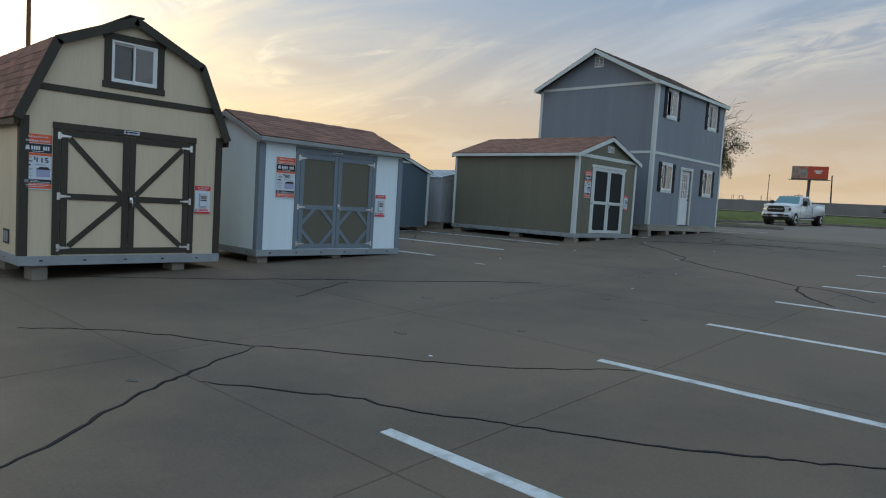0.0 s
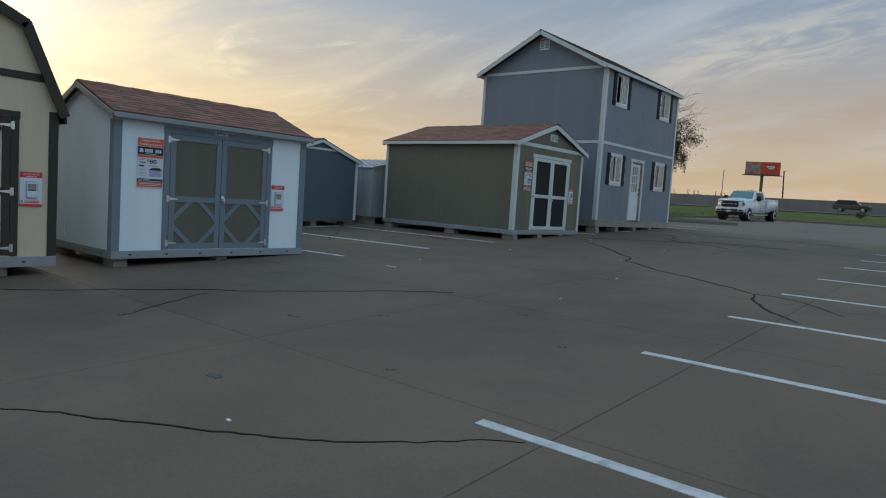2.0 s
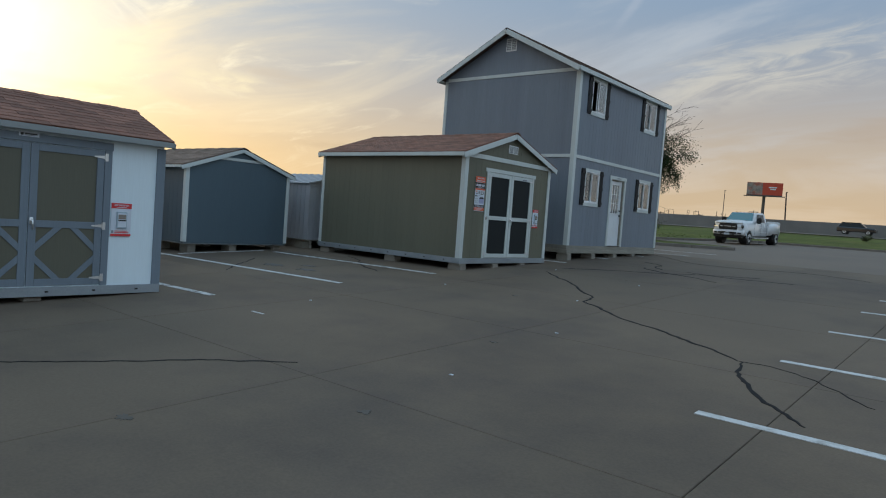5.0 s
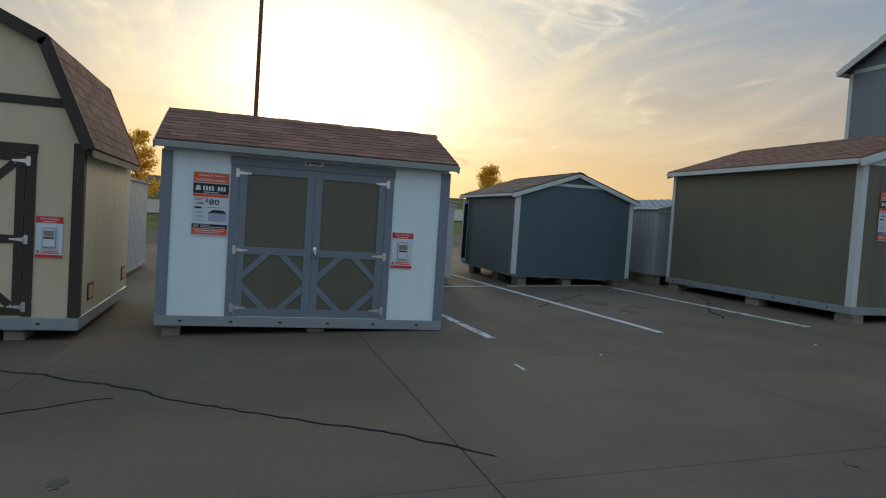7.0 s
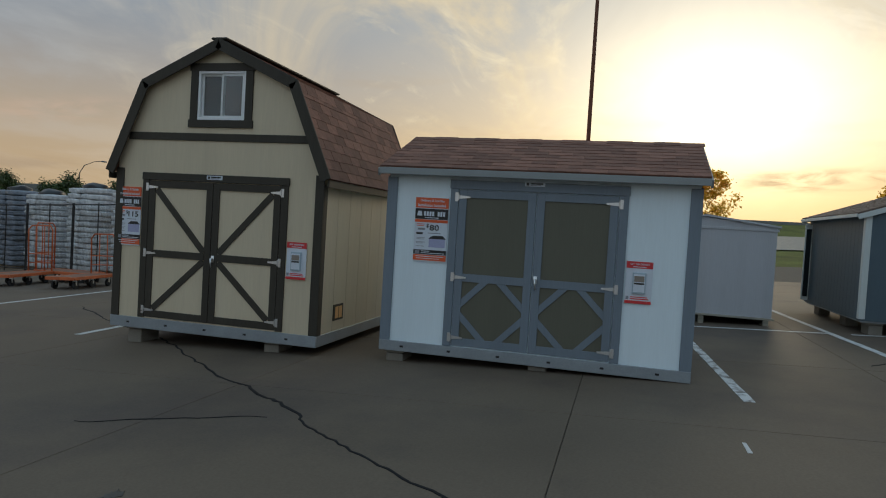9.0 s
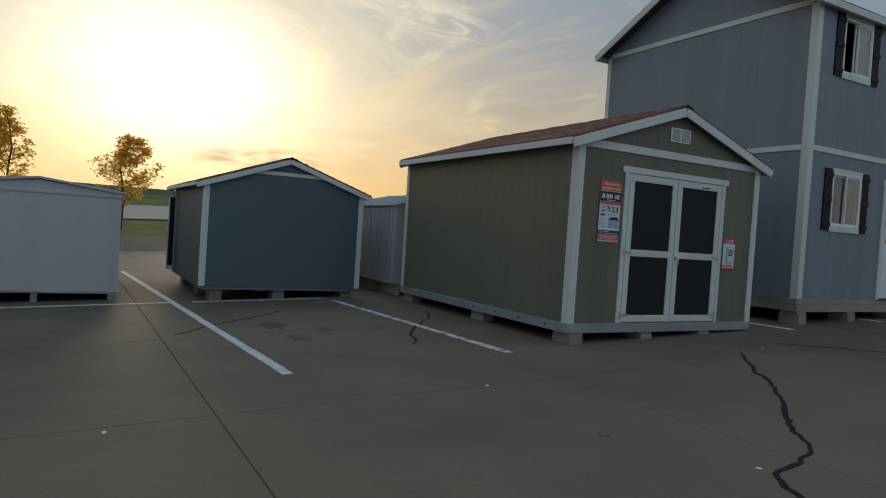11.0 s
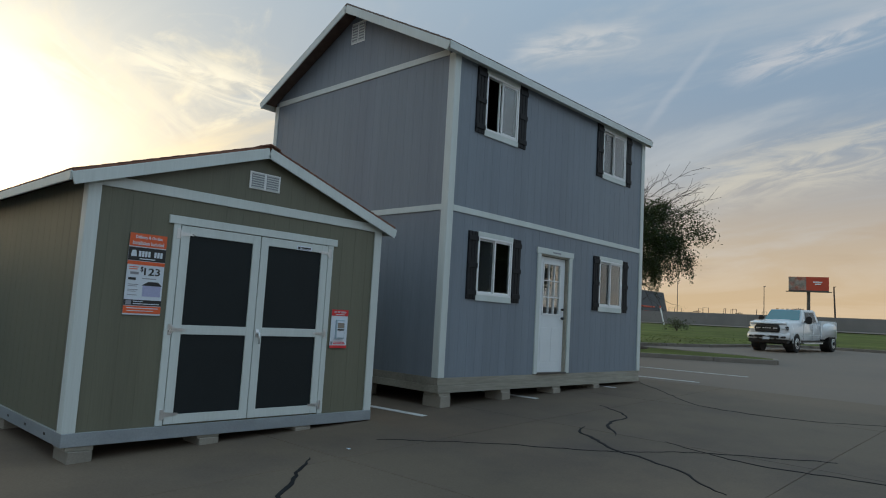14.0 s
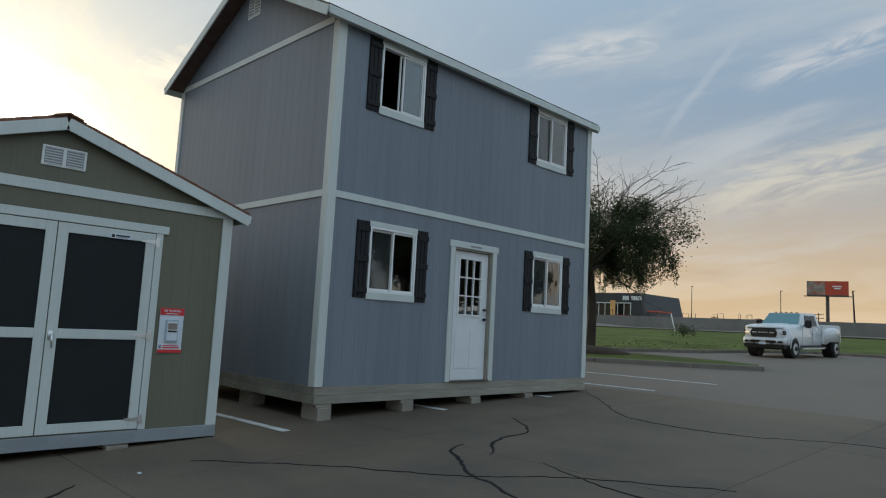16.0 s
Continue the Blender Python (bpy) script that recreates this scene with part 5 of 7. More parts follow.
def blue_shed():
    x1, x0, y0, y1, zb = -16.05, -19.75, 13.80, 16.80, 0.86
    s = thing("blue_shed", (x0 + x1) / 2, (y0 + y1) / 2, ground_z(13.9), "dark blue shed with pale trim, seen from its back", "shed", "display sheds")
    part("floor_frame", box(x0 + 0.05, x1 - 0.03, y0 + 0.03, y1 - 0.03, zb - 0.03, zb + 0.10), M["rim"], s)
    ze, zr, mid, hw = 2.72, 3.30, (y0 + y1) / 2, (y1 - y0) / 2

    def top(u):
        return zr - 0.05 - (zr - ze) * abs(u - mid) / (hw + 0.1)

    part("wall", siding("+x", x1, y0, y1, zb, top, pitch=0), M["navy"], s, "smooth dark blue end wall")
    part("wall", siding("-x", x0, y0, y1, zb, top, pitch=0), M["navy"], s)
    part("wall", siding("-y", y0, x0 + 0.09, x1 - 0.09, zb, lambda u: ze), M["navy"], s)
    part("wall", siding("+y", y1, x0 + 0.09, x1 - 0.09, zb, lambda u: ze), M["navy"], s)
    gable_roof(s, "x", x0 - 0.06, x1 + 0.06, mid, hw + 0.16, ze + 0.02, zr + 0.02, M["shingle_grey"], M["trim"], rake=0.09, fascia=0.06)
    part("gable_board", box(x1, x1 + 0.018, mid - 0.74, mid + 0.74, 2.97, 3.04, 0.003), M["trim"], s)
    for a, b in ((y0 - 0.02, y0 + 0.08), (y1 - 0.08, y1 + 0.02)):
        part("corner_board", box(x1, x1 + 0.022, a, b, zb + 0.03, 2.70, 0.003), M["trim"], s)
    part("corner_board", box(x1 - 0.08, x1, y0 - 0.022, y0, zb + 0.03, 2.70, 0.003), M["trim"], s)
    # side door, ajar at the far end
    d = part("door", box(x0 + 0.30, x0 + 0.35, y0 - 0.16, y0 - 0.02, zb + 0.06, 2.60, 0.004), M["trim"], s, "pale door edge standing ajar")
    part("door_panel", box(x0 + 0.352, x0 + 0.36, y0 - 0.14, y0 - 0.04, zb + 0.14, 2.5), M["black"], d)
    blocks("shed supports", [(x, y) for x in (x1 - 0.3, -17.6, x0 + 0.3) for y in (14.1, 15.25, 16.6)], zb - 0.03)


blue_shed()


def metal_shed(x0, x1, y0, y1, ze, zr, ridge, label, rib=0.19, groove=0.03):
    """Pale sheet-metal shed on timber skids."""
    zg = min(ground_z(y0), ground_z(y1))
    zb = max(ground_z(y0), ground_z(y1)) + 0.14
    s = thing("metal_shed", (x0 + x1) / 2, (y0 + y1) / 2, zg, label, "shed", "metal sheds")
    for yy in (y0 + 0.1, (y0 + y1) / 2, y1 - 0.1):
        part("skid", box(x0 - 0.03, x1 + 0.04, yy - 0.05, yy + 0.05, ground_z(yy) - 0.01, zb - 0.035, 0.005), M["lumber"], s, "timber skid")
    part("deck", box(x0 - 0.03, x1 + 0.06, y0 - 0.04, y1 + 0.04, zb - 0.035, zb, 0.004), M["lumber"], s, "timber deck edge")
    my, mx = (y0 + y1) / 2, (x0 + x1) / 2
    flat = lambda u: ze
    gy = (lambda u: zr - (zr - ze) * abs(u - my) / ((y1 - y0) / 2)) if ridge == "x" else flat
    gx = (lambda u: zr - (zr - ze) * abs(u - mx) / ((x1 - x0) / 2)) if ridge == "y" else flat
    part("wall", siding("+x", x1, y0, y1, zb, gy, pitch=rib, groove=groove, depth=0.4 * groove, thick=0.04), M["lightmetal"], s, "ribbed pale grey metal wall")
    part("wall", siding("-x", x0, y0, y1, zb, gy, pitch=rib, groove=groove, depth=0.4 * groove, thick=0.04), M["lightmetal"], s)
    part("wall", siding("-y", y0, x0 + 0.04, x1 - 0.04, zb, gx, pitch=rib, groove=groove, depth=0.4 * groove, thick=0.04), M["lightmetal"], s)
    part("wall", siding("+y", y1, x0 + 0.04, x1 - 0.04, zb, gx, pitch=rib, groove=groove, depth=0.4 * groove, thick=0.04), M["lightmetal"], s)
    a0, a1, mid, half = (x0 - 0.05, x1 + 0.05, my, (y1 - y0) / 2 + 0.06) if ridge == "x" else (y0 - 0.05, y1 + 0.05, mx, (x1 - x0) / 2 + 0.06)
    for side in (-1, 1):
        n = int((a1 - a0) / 0.3)
        bm = bmesh.new()
        for i in range(n):
            u0, u1 = a0 + (a1 - a0) * i / n, a0 + (a1 - a0) * (i + 1) / n
            for p, q, h in ((u0, u1 - 0.03, 0.0), (u1 - 0.03, u1, 0.018)):
                e0, e1 = axis_point(ridge, p, mid + side * half, ze - 0.01), axis_point(ridge, q, mid + side * half, ze - 0.01)
                r0, r1 = axis_point(ridge, p, mid, zr + 0.015), axis_point(ridge, q, mid, zr + 0.015)
                t = Vector((0, 0, 0.02 + h))
                hexa(bm, (e0, e1, r1, r0, e0 + t, e1 + t, r1 + t, r0 + t))
        bmesh.ops.remove_doubles(bm, verts=bm.verts, dist=0.0005)
        part("roof", bm, M["lightmetal"], s, "low ribbed metal roof")
    part("eave_strip", box(x1, x1 + 0.02, y0 - 0.03, y1 + 0.03, ze - 0.08, ze - 0.03, 0.003), M["lightmetal"], s)


metal_shed(-20.2, -16.7, 10.02, 12.53, 2.42, 2.56, "x", "pale grey sheet-metal shed on timber skids, closed end", rib=0.6, groove=0.008)
metal_shed(-20.0, -16.15, 17.62, 20.6, 2.62, 2.95, "x", "pale grey ribbed metal shed on timber skids behind other sheds")
metal_shed(-20.9, -16.7, 2.75, 5.42, 2.45, 2.62, "x", "grey ribbed metal shed on timber skids behind a barn shed")


# ---- two-storey shed house ----
def shutter(parent, x, y0, y1, z0, z1):
    s = part("shutter", box(x, x + 0.012, y0, y1, z0, z1), M["shutter"], parent, "black board-and-batten shutter")
    w = (y1 - y0) / 3
    for k in range(3):
        part("slat", box(x + 0.012, x + 0.024, y0 + k * w + 0.004, y0 + (k + 1) * w - 0.004, z0, z1, 0.003), M["shutter"], s)
    for z in (z0 + (z1 - z0) * 0.10, z0 + (z1 - z0) * 0.5, z1 - (z1 - z0) * 0.10):
        part("batten", box(x + 0.024, x + 0.042, y0, y1, z - 0.04, z + 0.04, 0.003), M["shutter"], s)


def shed_house():
    x1, x0, y0, y1, zb = -10.56, -15.58, 22.55, 28.87, 1.39
    s = thing("two_storey_shed_house", (x0 + x1) / 2, (y0 + y1) / 2, ground_z(22.6), "slate blue two-storey shed house with white trim and black shutters", "house")
    t = 0.05
    for zz0, zz1, off in ((1.165, 1.275, 0.02), (1.277, 1.39, 0.0)):
        part("floor_frame", box(x1 - t + off, x1 + off, y0, y1, zz0, zz1, 0.004), M["lumber"], s, "weathered lumber floor rim")
        part("floor_frame", box(x0, x1 - t + off, y0 - 0.004, y0 + t, zz0, zz1, 0.004), M["lumber"], s)
        part("floor_frame", box(x0, x0 + t, y0 + t, y1 - t, zz0, zz1, 0.004), M["lumber"], s)
        part("floor_frame", box(x0, x1 - t + off, y1 - t, y1 + 0.004, zz0, zz1, 0.004), M["lumber"], s)
    part("floor", box(x0 + t, x1 - t, y0 + t, y1 - t, 1.34, 1.385), M["inside"], s)
    part("upper_floor", box(x0 + 0.1, x1 - 0.1, y0 + 0.1, y1 - 0.1, 3.86, 3.98), M["inside"], s)
    ze, zr, mid, hw = 6.50, 7.80, (x0 + x1) / 2, (x1 - x0) / 2
    zbelt = 3.94
    wins = ((23.32, 24.20, 5.36, 6.31, True), (27.08, 28.02, 5.38, 6.32, False), (23.30, 24.20, 2.68, 3.62, False), (27.08, 28.00, 2.68, 3.62, False))
    door = (25.05, 25.97, 1.41, 3.53)
    holes_low = [w[:4] for w in wins if w[2] < zbelt] + [door]
    holes_up = [w[:4] for w in wins if w[2] > zbelt]
    part("wall", siding("+x", x1, y0, y1, zb, lambda u: zbelt, holes_low, groove=0.0045, depth=0.0018), M["slate"], s, "grooved slate blue lower front wall")
    part("wall", siding("+x", x1, y0, y1, zbelt + 0.001, lambda u: ze, holes_up, groove=0.0045, depth=0.0018), M["slate"], s, "grooved slate blue upper front wall")
    part("wall", siding("-x", x0, y0, y1, zb, lambda u: ze, groove=0.0045, depth=0.0018), M["slate"], s)

    def top(u):
        return zr - 0.06 - (zr - ze) * abs(u - mid) / (hw + 0.1)

    for face, at in (("-y", y0), ("+y", y1)):
        part("wall", siding(face, at, x0 + 0.09, x1 - 0.09, zb, lambda u: zbelt, groove=0.0045, depth=0.0018), M["slate"], s, "grooved slate blue end wall")
        part("wall", siding(face, at, x0 + 0.09, x1 - 0.09, zbelt + 0.001, top, groove=0.0045, depth=0.0018), M["slate"], s, "grooved slate blue gable wall")
    gable_roof(s, "y", y0 - 0.29, y1 + 0.10, mid, hw + 0.13, ze - 0.01, zr + 0.03, M["shingle_grey"], M["trim"], rake=0.14, fascia=0.12)
    part("soffit", box(x1, x1 + 0.115, y0 - 0.20, y1 + 0.08, ze - 0.105, ze - 0.09), M["trim"], s)
    # trim boards
    for a, b in ((y0 - 0.02, y0 + 0.115), (y1 - 0.115, y1 + 0.02)):
        part("corner_board", box(x1, x1 + 0.022, a, b, zb, ze - 0.10, 0.003), M["trim"], s)
    for yy, d in ((y0, -1), (y1, 1)):
        for a, b in ((x1 - 0.115, x1), (x0, x0 + 0.115)):
            part("corner_board", box(a, b, yy, yy + d * 0.022, zb, ze - 0.08, 0.003), M["trim"], s)
        part("belt_board", box(x0 + 0.115, x1 - 0.115, yy, yy + d * 0.020, zbelt - 0.01, zbelt + 0.085, 0.003), M["trim"], s)
        part("gable_board", box(x0 + 0.115, x1 - 0.115, yy, yy + d * 0.020, 6.40, 6.50, 0.003), M["trim"], s)
    part("belt_board", box(x1, x1 + 0.020, y0 + 0.115, y1 - 0.115, zbelt - 0.01, zbelt + 0.085, 0.003), M["trim"], s)
    gable_vent(s, "-y", y0 - 0.002, -13.03, 7.38, 0.38, 0.40)
    for a, b, c, d, op in wins:
        part("window_trim", box(x1, x1 + 0.024, a - 0.01, b + 0.01, d, d + 0.075, 0.003), M["trim"], s)
        part("window_trim", box(x1, x1 + 0.024, a - 0.01, b + 0.01, c - 0.095, c, 0.003), M["trim"], s)
        sliding_window(s, x1 + 0.012, a, b, c, d, op)
        shutter(s, x1, a - 0.235, a - 0.012, c - 0.08, d + 0.06)
        shutter(s, x1, b + 0.012, b + 0.235, c - 0.08, d + 0.06)
    # entry door in its frame
    a, b, c, d = door
    part("door_casing", box(x1, x1 + 0.026, a - 0.10, a, c - 0.01, d, 0.003), M["trim"], s)
    part("door_casing", box(x1, x1 + 0.026, b, b + 0.10, c - 0.01, d, 0.003), M["trim"], s)
    part("door_header", box(x1, x1 + 0.03, a - 0.13, b + 0.13, d, d + 0.105, 0.003), M["trim"], s)
    part("plate", box(x1 + 0.03, x1 + 0.034, 25.4, 25.66, d + 0.035, d + 0.06), M["inkgrey"], s, "small grey plate")
    jb = bmesh.new()
    box(x1 - 0.11, x1, a, a + 0.03, c, d, bm=jb)
    box(x1 - 0.11, x1, b - 0.03, b, c, d, bm=jb)
    box(x1 - 0.11, x1, a + 0.03, b - 0.03, d - 0.03, d, bm=jb)
    part("door_jamb", jb, M["lumber"], s, "bare wooden door jamb")
    part("threshold", box(x1 - 0.11, x1 + 0.03, a, b, c - 0.018, c + 0.006, 0.002), M["polemetal"], s, "dark metal threshold")
    l, r, lo, hi, xd = a + 0.033, b - 0.033, c + 0.008, d - 0.035, x1 - 0.055
    g0, g1, gz0, gz1 = l + 0.17, r - 0.17, lo + 1.05, hi - 0.13
    db = bmesh.new()
    box(xd - 0.04, xd, l, g0, lo, hi, 0.002, bm=db)
    box(xd - 0.04, xd, g1, r, lo, hi, 0.002, bm=db)
    box(xd - 0.04, xd, g0, g1, lo, gz0, 0.002, bm=db)
    box(xd - 0.04, xd, g0, g1, gz1, hi, 0.002, bm=db)
    leaf = part("door", db, M["door_white"], s, "white entry door with nine panes over two panels")
    fb = bmesh.new()
    for p, q, m_, n_ in ((g0 - 0.03, g0, gz0 - 0.03, gz1 + 0.03), (g1, g1 + 0.03, gz0 - 0.03, gz1 + 0.03)):
        box(xd, xd + 0.012, p, q, m_, n_, 0.002, bm=fb)
    for p, q in ((gz0 - 0.03, gz0), (gz1, gz1 + 0.03)):
        box(xd, xd + 0.012, g0, g1, p, q, 0.002, bm=fb)
    part("glazing_frame", fb, M["vinyl"], leaf)
    for k in (1, 2):
        yy = g0 + (g1 - g0) * k / 3
        part("muntin", box(xd - 0.03, xd + 0.008, yy - 0.009, yy + 0.009, gz0, gz1), M["vinyl"], leaf)
        zz = gz0 + (gz1 - gz0) * k / 3
        part("muntin", box(xd - 0.028, xd + 0.007, g0, g1, zz - 0.009, zz + 0.009), M["vinyl"], leaf)
    for i in range(3):
        for j in range(3):
            p = part("pane", box(xd - 0.02, xd - 0.014, g0 + (g1 - g0) * i / 3 + 0.009, g0 + (g1 - g0) * (i + 1) / 3 - 0.009, gz0 + (gz1 - gz0) * j / 3 + 0.009, gz0 + (gz1 - gz0) * (j + 1) / 3 - 0.009), M["door_glass"], leaf)
            p.visible_shadow = False
    for p, q in ((l + 0.12, (l + r) / 2 - 0.04), ((l + r) / 2 + 0.04, r - 0.12)):
        part("raised_panel", box(xd, xd + 0.006, p, q, lo + 0.18, lo + 0.80, 0.004), M["door_white"], leaf)
    for zz, rr in ((lo + 0.98, 0.028), (lo + 1.14, 0.022)):
        part("knob", tube(((xd, r - 0.07, zz), (xd + 0.03, r - 0.07, zz), (xd + 0.055, r - 0.07, zz)), (0.02, rr, rr * 0.8), 10), M["carblack"], leaf, "black door knob", smooth=True)
    blocks("house supports", [(x, y) for x in (x1 - 0.16, -12.4, -14.0, x0 + 0.2) for y in (22.72, 24.2, 25.7, 27.1)], 1.165)


shed_house()


# ---- trees ----
def leaf_cloud(spots, size, seed, droop=0.0):
    """Many small leaf blades round the given twig ends."""
    rnd = random.Random(seed)
    verts, faces = [], []
    for p, n, spread in spots:
        for _ in range(n):
            c = p + Vector((rnd.gauss(0, spread), rnd.gauss(0, spread), rnd.gauss(0, spread * 0.8) - droop * rnd.random()))
            a = Vector((rnd.uniform(-1, 1), rnd.uniform(-1, 1), rnd.uniform(-0.9, 0.4))).normalized()
            b = a.orthogonal().normalized()
            b = (b * math.cos(rnd.random() * 6.28) + a.cross(b) * math.sin(rnd.random() * 6.28)).normalized()
            s = size * rnd.uniform(0.6, 1.3)
            k = len(verts)
            verts += [c - a * s, c + b * s * 0.38, c + a * s, c - b * s * 0.38]
            faces.append((k, k + 1, k + 2, k + 3))
    return verts, faces


def link_leaves(name, verts, faces, material, parent, label):
    me = bpy.data.meshes.new(name)
    me.from_pydata([tuple(v) for v in verts], [], faces)
    me.materials.append(material)
    ob = new(name, me)
    ob.parent = parent
    return tagged(ob, label, kind="stuff")


def grow(rnd, start, way, length, radius, depth, limbs, ends, spread, lift):
    """A limb that bends and forks; its tube goes to limbs, the last twigs' points to ends."""
    pts, rad = [Vector(start)], [radius]
    d = Vector(way).normalized()
    n = 4
    for i in range(n):
        d = (d + Vector((rnd.gauss(0, 0.16), rnd.gauss(0, 0.16), rnd.gauss(0, 0.12) + lift))).normalized()
        pts.append(pts[-1] + d * length / n)
        rad.append(radius * (1 - 0.62 * (i + 1) / n))
    limbs.append((pts, rad, depth))
    if depth == 0:
        ends.append(pts[-1])
        ends.append(pts[2])
        return
    for k in range(rnd.choice((2, 3, 3))):
        i = rnd.choice((2, 3, 4))
        w = (d + Vector((rnd.gauss(0, spread), rnd.gauss(0, spread), rnd.gauss(0, spread * 0.6)))).normalized()
        grow(rnd, pts[i], w, length * rnd.uniform(0.62, 0.85), rad[i] * 0.8, depth - 1, limbs, ends, spread, lift)


def tree(x, y, z, height, seed, label, trunk_h, radius, first, spread, lift, leaves, leaf_mat, leaf_size, leaf_spread, depth=3, stems=4, keep=None, droop=0.0, squash=1.0, strands=0.0):
    rnd = random.Random(seed)
    t = thing("tree", x, y, z, label, "tree")
    pts = [Vector((0, 0, -0.1)), Vector((rnd.gauss(0, 0.05), rnd.gauss(0, 0.05), trunk_h * 0.5)), Vector((rnd.gauss(0, 0.1), rnd.gauss(0, 0.1), trunk_h))]
    limbs, ends = [(pts, [radius * 1.25, radius, radius * 0.85], 9)], []
    for k in range(stems):
        q = 2 * math.pi * (k + rnd.uniform(-0.25, 0.25)) / stems
        grow(rnd, pts[-1] - Vector((0, 0, 0.1 * k)), (math.cos(q) * squash, math.sin(q) * squash, rnd.uniform(0.7, 1.3)), first, radius * 0.6, depth, limbs, ends, spread, lift)
    top = max(e.z for e in ends)
    f = height / top
    scale = lambda v: Vector((v.x, v.y, v.z * f))
    bm = bmesh.new()
    for p, r, d in limbs:
        tube([scale(v) for v in p], r, 7 if d > 2 else (5 if d > 0 else 3), bm=bm)
    me = to_mesh("trunk", bm, M["bark"])
    ob = new("trunk", me)
    ob.parent = t
    tagged(ob, "dark trunk with forking limbs and bare twigs")
    spots = []
    for e in ends:
        e = scale(e)
        n = leaves if keep is None else int(leaves * keep(e))
        if n:
            spots.append((e, n, leaf_spread))
    if strands:
        hang = bmesh.new()
        for e, n, _ in list(spots):
            for _k in range(rnd.choice((0, 0, 0, 1)) if e.z > 3.9 else rnd.choice((1, 1, 2))):
                ln = rnd.uniform(0.35, strands)
                a = e + Vector((rnd.gauss(0, 0.15), rnd.gauss(0, 0.15), 0))
                z1 = a + Vector((rnd.gauss(0, 0.15), rnd.gauss(0, 0.15), -ln))
                tube((a, a.lerp(z1, 0.5) + Vector((0.04, 0, 0.03)), z1), 0.006, 3, bm=hang)
                for q in range(int(ln / 0.12)):
                    spots.append((a.lerp(z1, (q + 0.5) * 0.12 / ln), 7, 0.05))
        hb = new("hanging_twigs", to_mesh("hanging_twigs", hang, M["bark"]))
        hb.parent = t
        tagged(hb, "thin drooping leafy twigs", kind="stuff")
        bare = bmesh.new()
        for k in range(62):
            q, r0 = rnd.uniform(0, 6.28), rnd.uniform(0.3, 2.3)
            a = Vector((math.cos(q) * r0, math.sin(q) * r0, rnd.uniform(4.6, 6.2)))
            d = Vector((math.cos(q) * (0.25 + r0 * 0.42), math.sin(q) * (0.25 + r0 * 0.42), rnd.uniform(0.45, 1.1))).normalized()
            ln, line = rnd.uniform(1.2, 2.7), [a]
            for i in range(5):
                d = (d + Vector((rnd.gauss(0, 0.1), rnd.gauss(0, 0.1), -0.05 * i))).normalized()
                line.append(line[-1] + d * ln / 5)
            tube(line, [0.016, 0.013, 0.011, 0.009, 0.007, 0.005], 4, bm=bare)
            for i in (1, 2, 2, 3, 3, 4):
                w = (d + Vector((rnd.gauss(0, 0.6), rnd.gauss(0, 0.6), rnd.gauss(0.2, 0.4)))).normalized()
                m = line[i] + w * rnd.uniform(0.25, 0.5)
                tube((line[i], m, m + (w + Vector((rnd.gauss(0, 0.3), rnd.gauss(0, 0.3), rnd.gauss(0, 0.3)))) * 0.3), (0.009, 0.007, 0.005), 3, bm=bare)
        bb = new("bare_twigs", to_mesh("bare_twigs", bare, M["bark"]))
        bb.parent = t
        tagged(bb, "leafless whips above the crown", kind="stuff")
    v, fa = leaf_cloud(spots, leaf_size, seed + 5, droop)
    link_leaves("crown", v, fa, leaf_mat, t, "small leaves in loose clumps with gaps")
    return t


def mesquite_keep(e):
    r = math.hypot(e.x, e.y)
    k = max(0.0, min(1.0, (6.1 - e.z) / 1.2)) * max(0.0, min(1.0, (e.z - 3.3) / 0.5))
    if (e.x * 7.3 + e.y * 3.1) % 1.0 < 0.2:
        return 0.0
    return k * (1.0 if r < 2.1 else 0.32)


tree(-17.75, 40.4, ground_z(40.4) + 0.12, 8.7, 21, "spreading dark green tree with drooping leaves and bare upper twigs", 2.5, 0.17, 1.75, 0.62, -0.05, 190, M["leaf"], 0.05, 0.22,
     depth=5, stems=8, keep=mesquite_keep, droop=0.2, strands=1.0, squash=1.5)


def young_tree(x, y, h, width, seed, label):
    """An upright young tree: a leader with side limbs that shorten towards the top, and thin leaf clumps."""
    rnd = random.Random(seed)
    z = land_z(x, y) - 0.05
    t = thing("tree", x, y, z, label, "tree")
    lead = [Vector((rnd.gauss(0, 0.05) * k, rnd.gauss(0, 0.05) * k, h * 0.94 * k / 6)) for k in range(7)]
    limbs, ends = [(lead, [0.10 - 0.013 * k for k in range(7)], 3)], []
    for k in range(26):
        f = 0.2 + 0.75 * (k + rnd.random()) / 26
        p = lead[0].lerp(lead[6], f)
        q = k * 2.4 + rnd.uniform(-0.4, 0.4)
        r = width * (1.08 - f) ** 0.75 * rnd.uniform(0.45, 0.8)
        grow(rnd, p, (math.cos(q), math.sin(q), rnd.uniform(0.25, 0.8)), r, 0.03, 1, limbs, ends, 0.45, 0.06)
    bm = bmesh.new()
    for p, r, d in limbs:
        tube(p, r, 6 if d > 2 else 3, bm=bm)
    ob = new("trunk", to_mesh("trunk", bm, M["bark"]))
    ob.parent = t
    tagged(ob, "thin dark leader with side limbs")
    v, fa = leaf_cloud([(e, rnd.choice((16, 28, 42)), 0.19) for e in ends], 0.12, seed + 5)
    link_leaves("crown", v, fa, M["leaf_gold"], t, "small leaves in loose clumps with gaps")


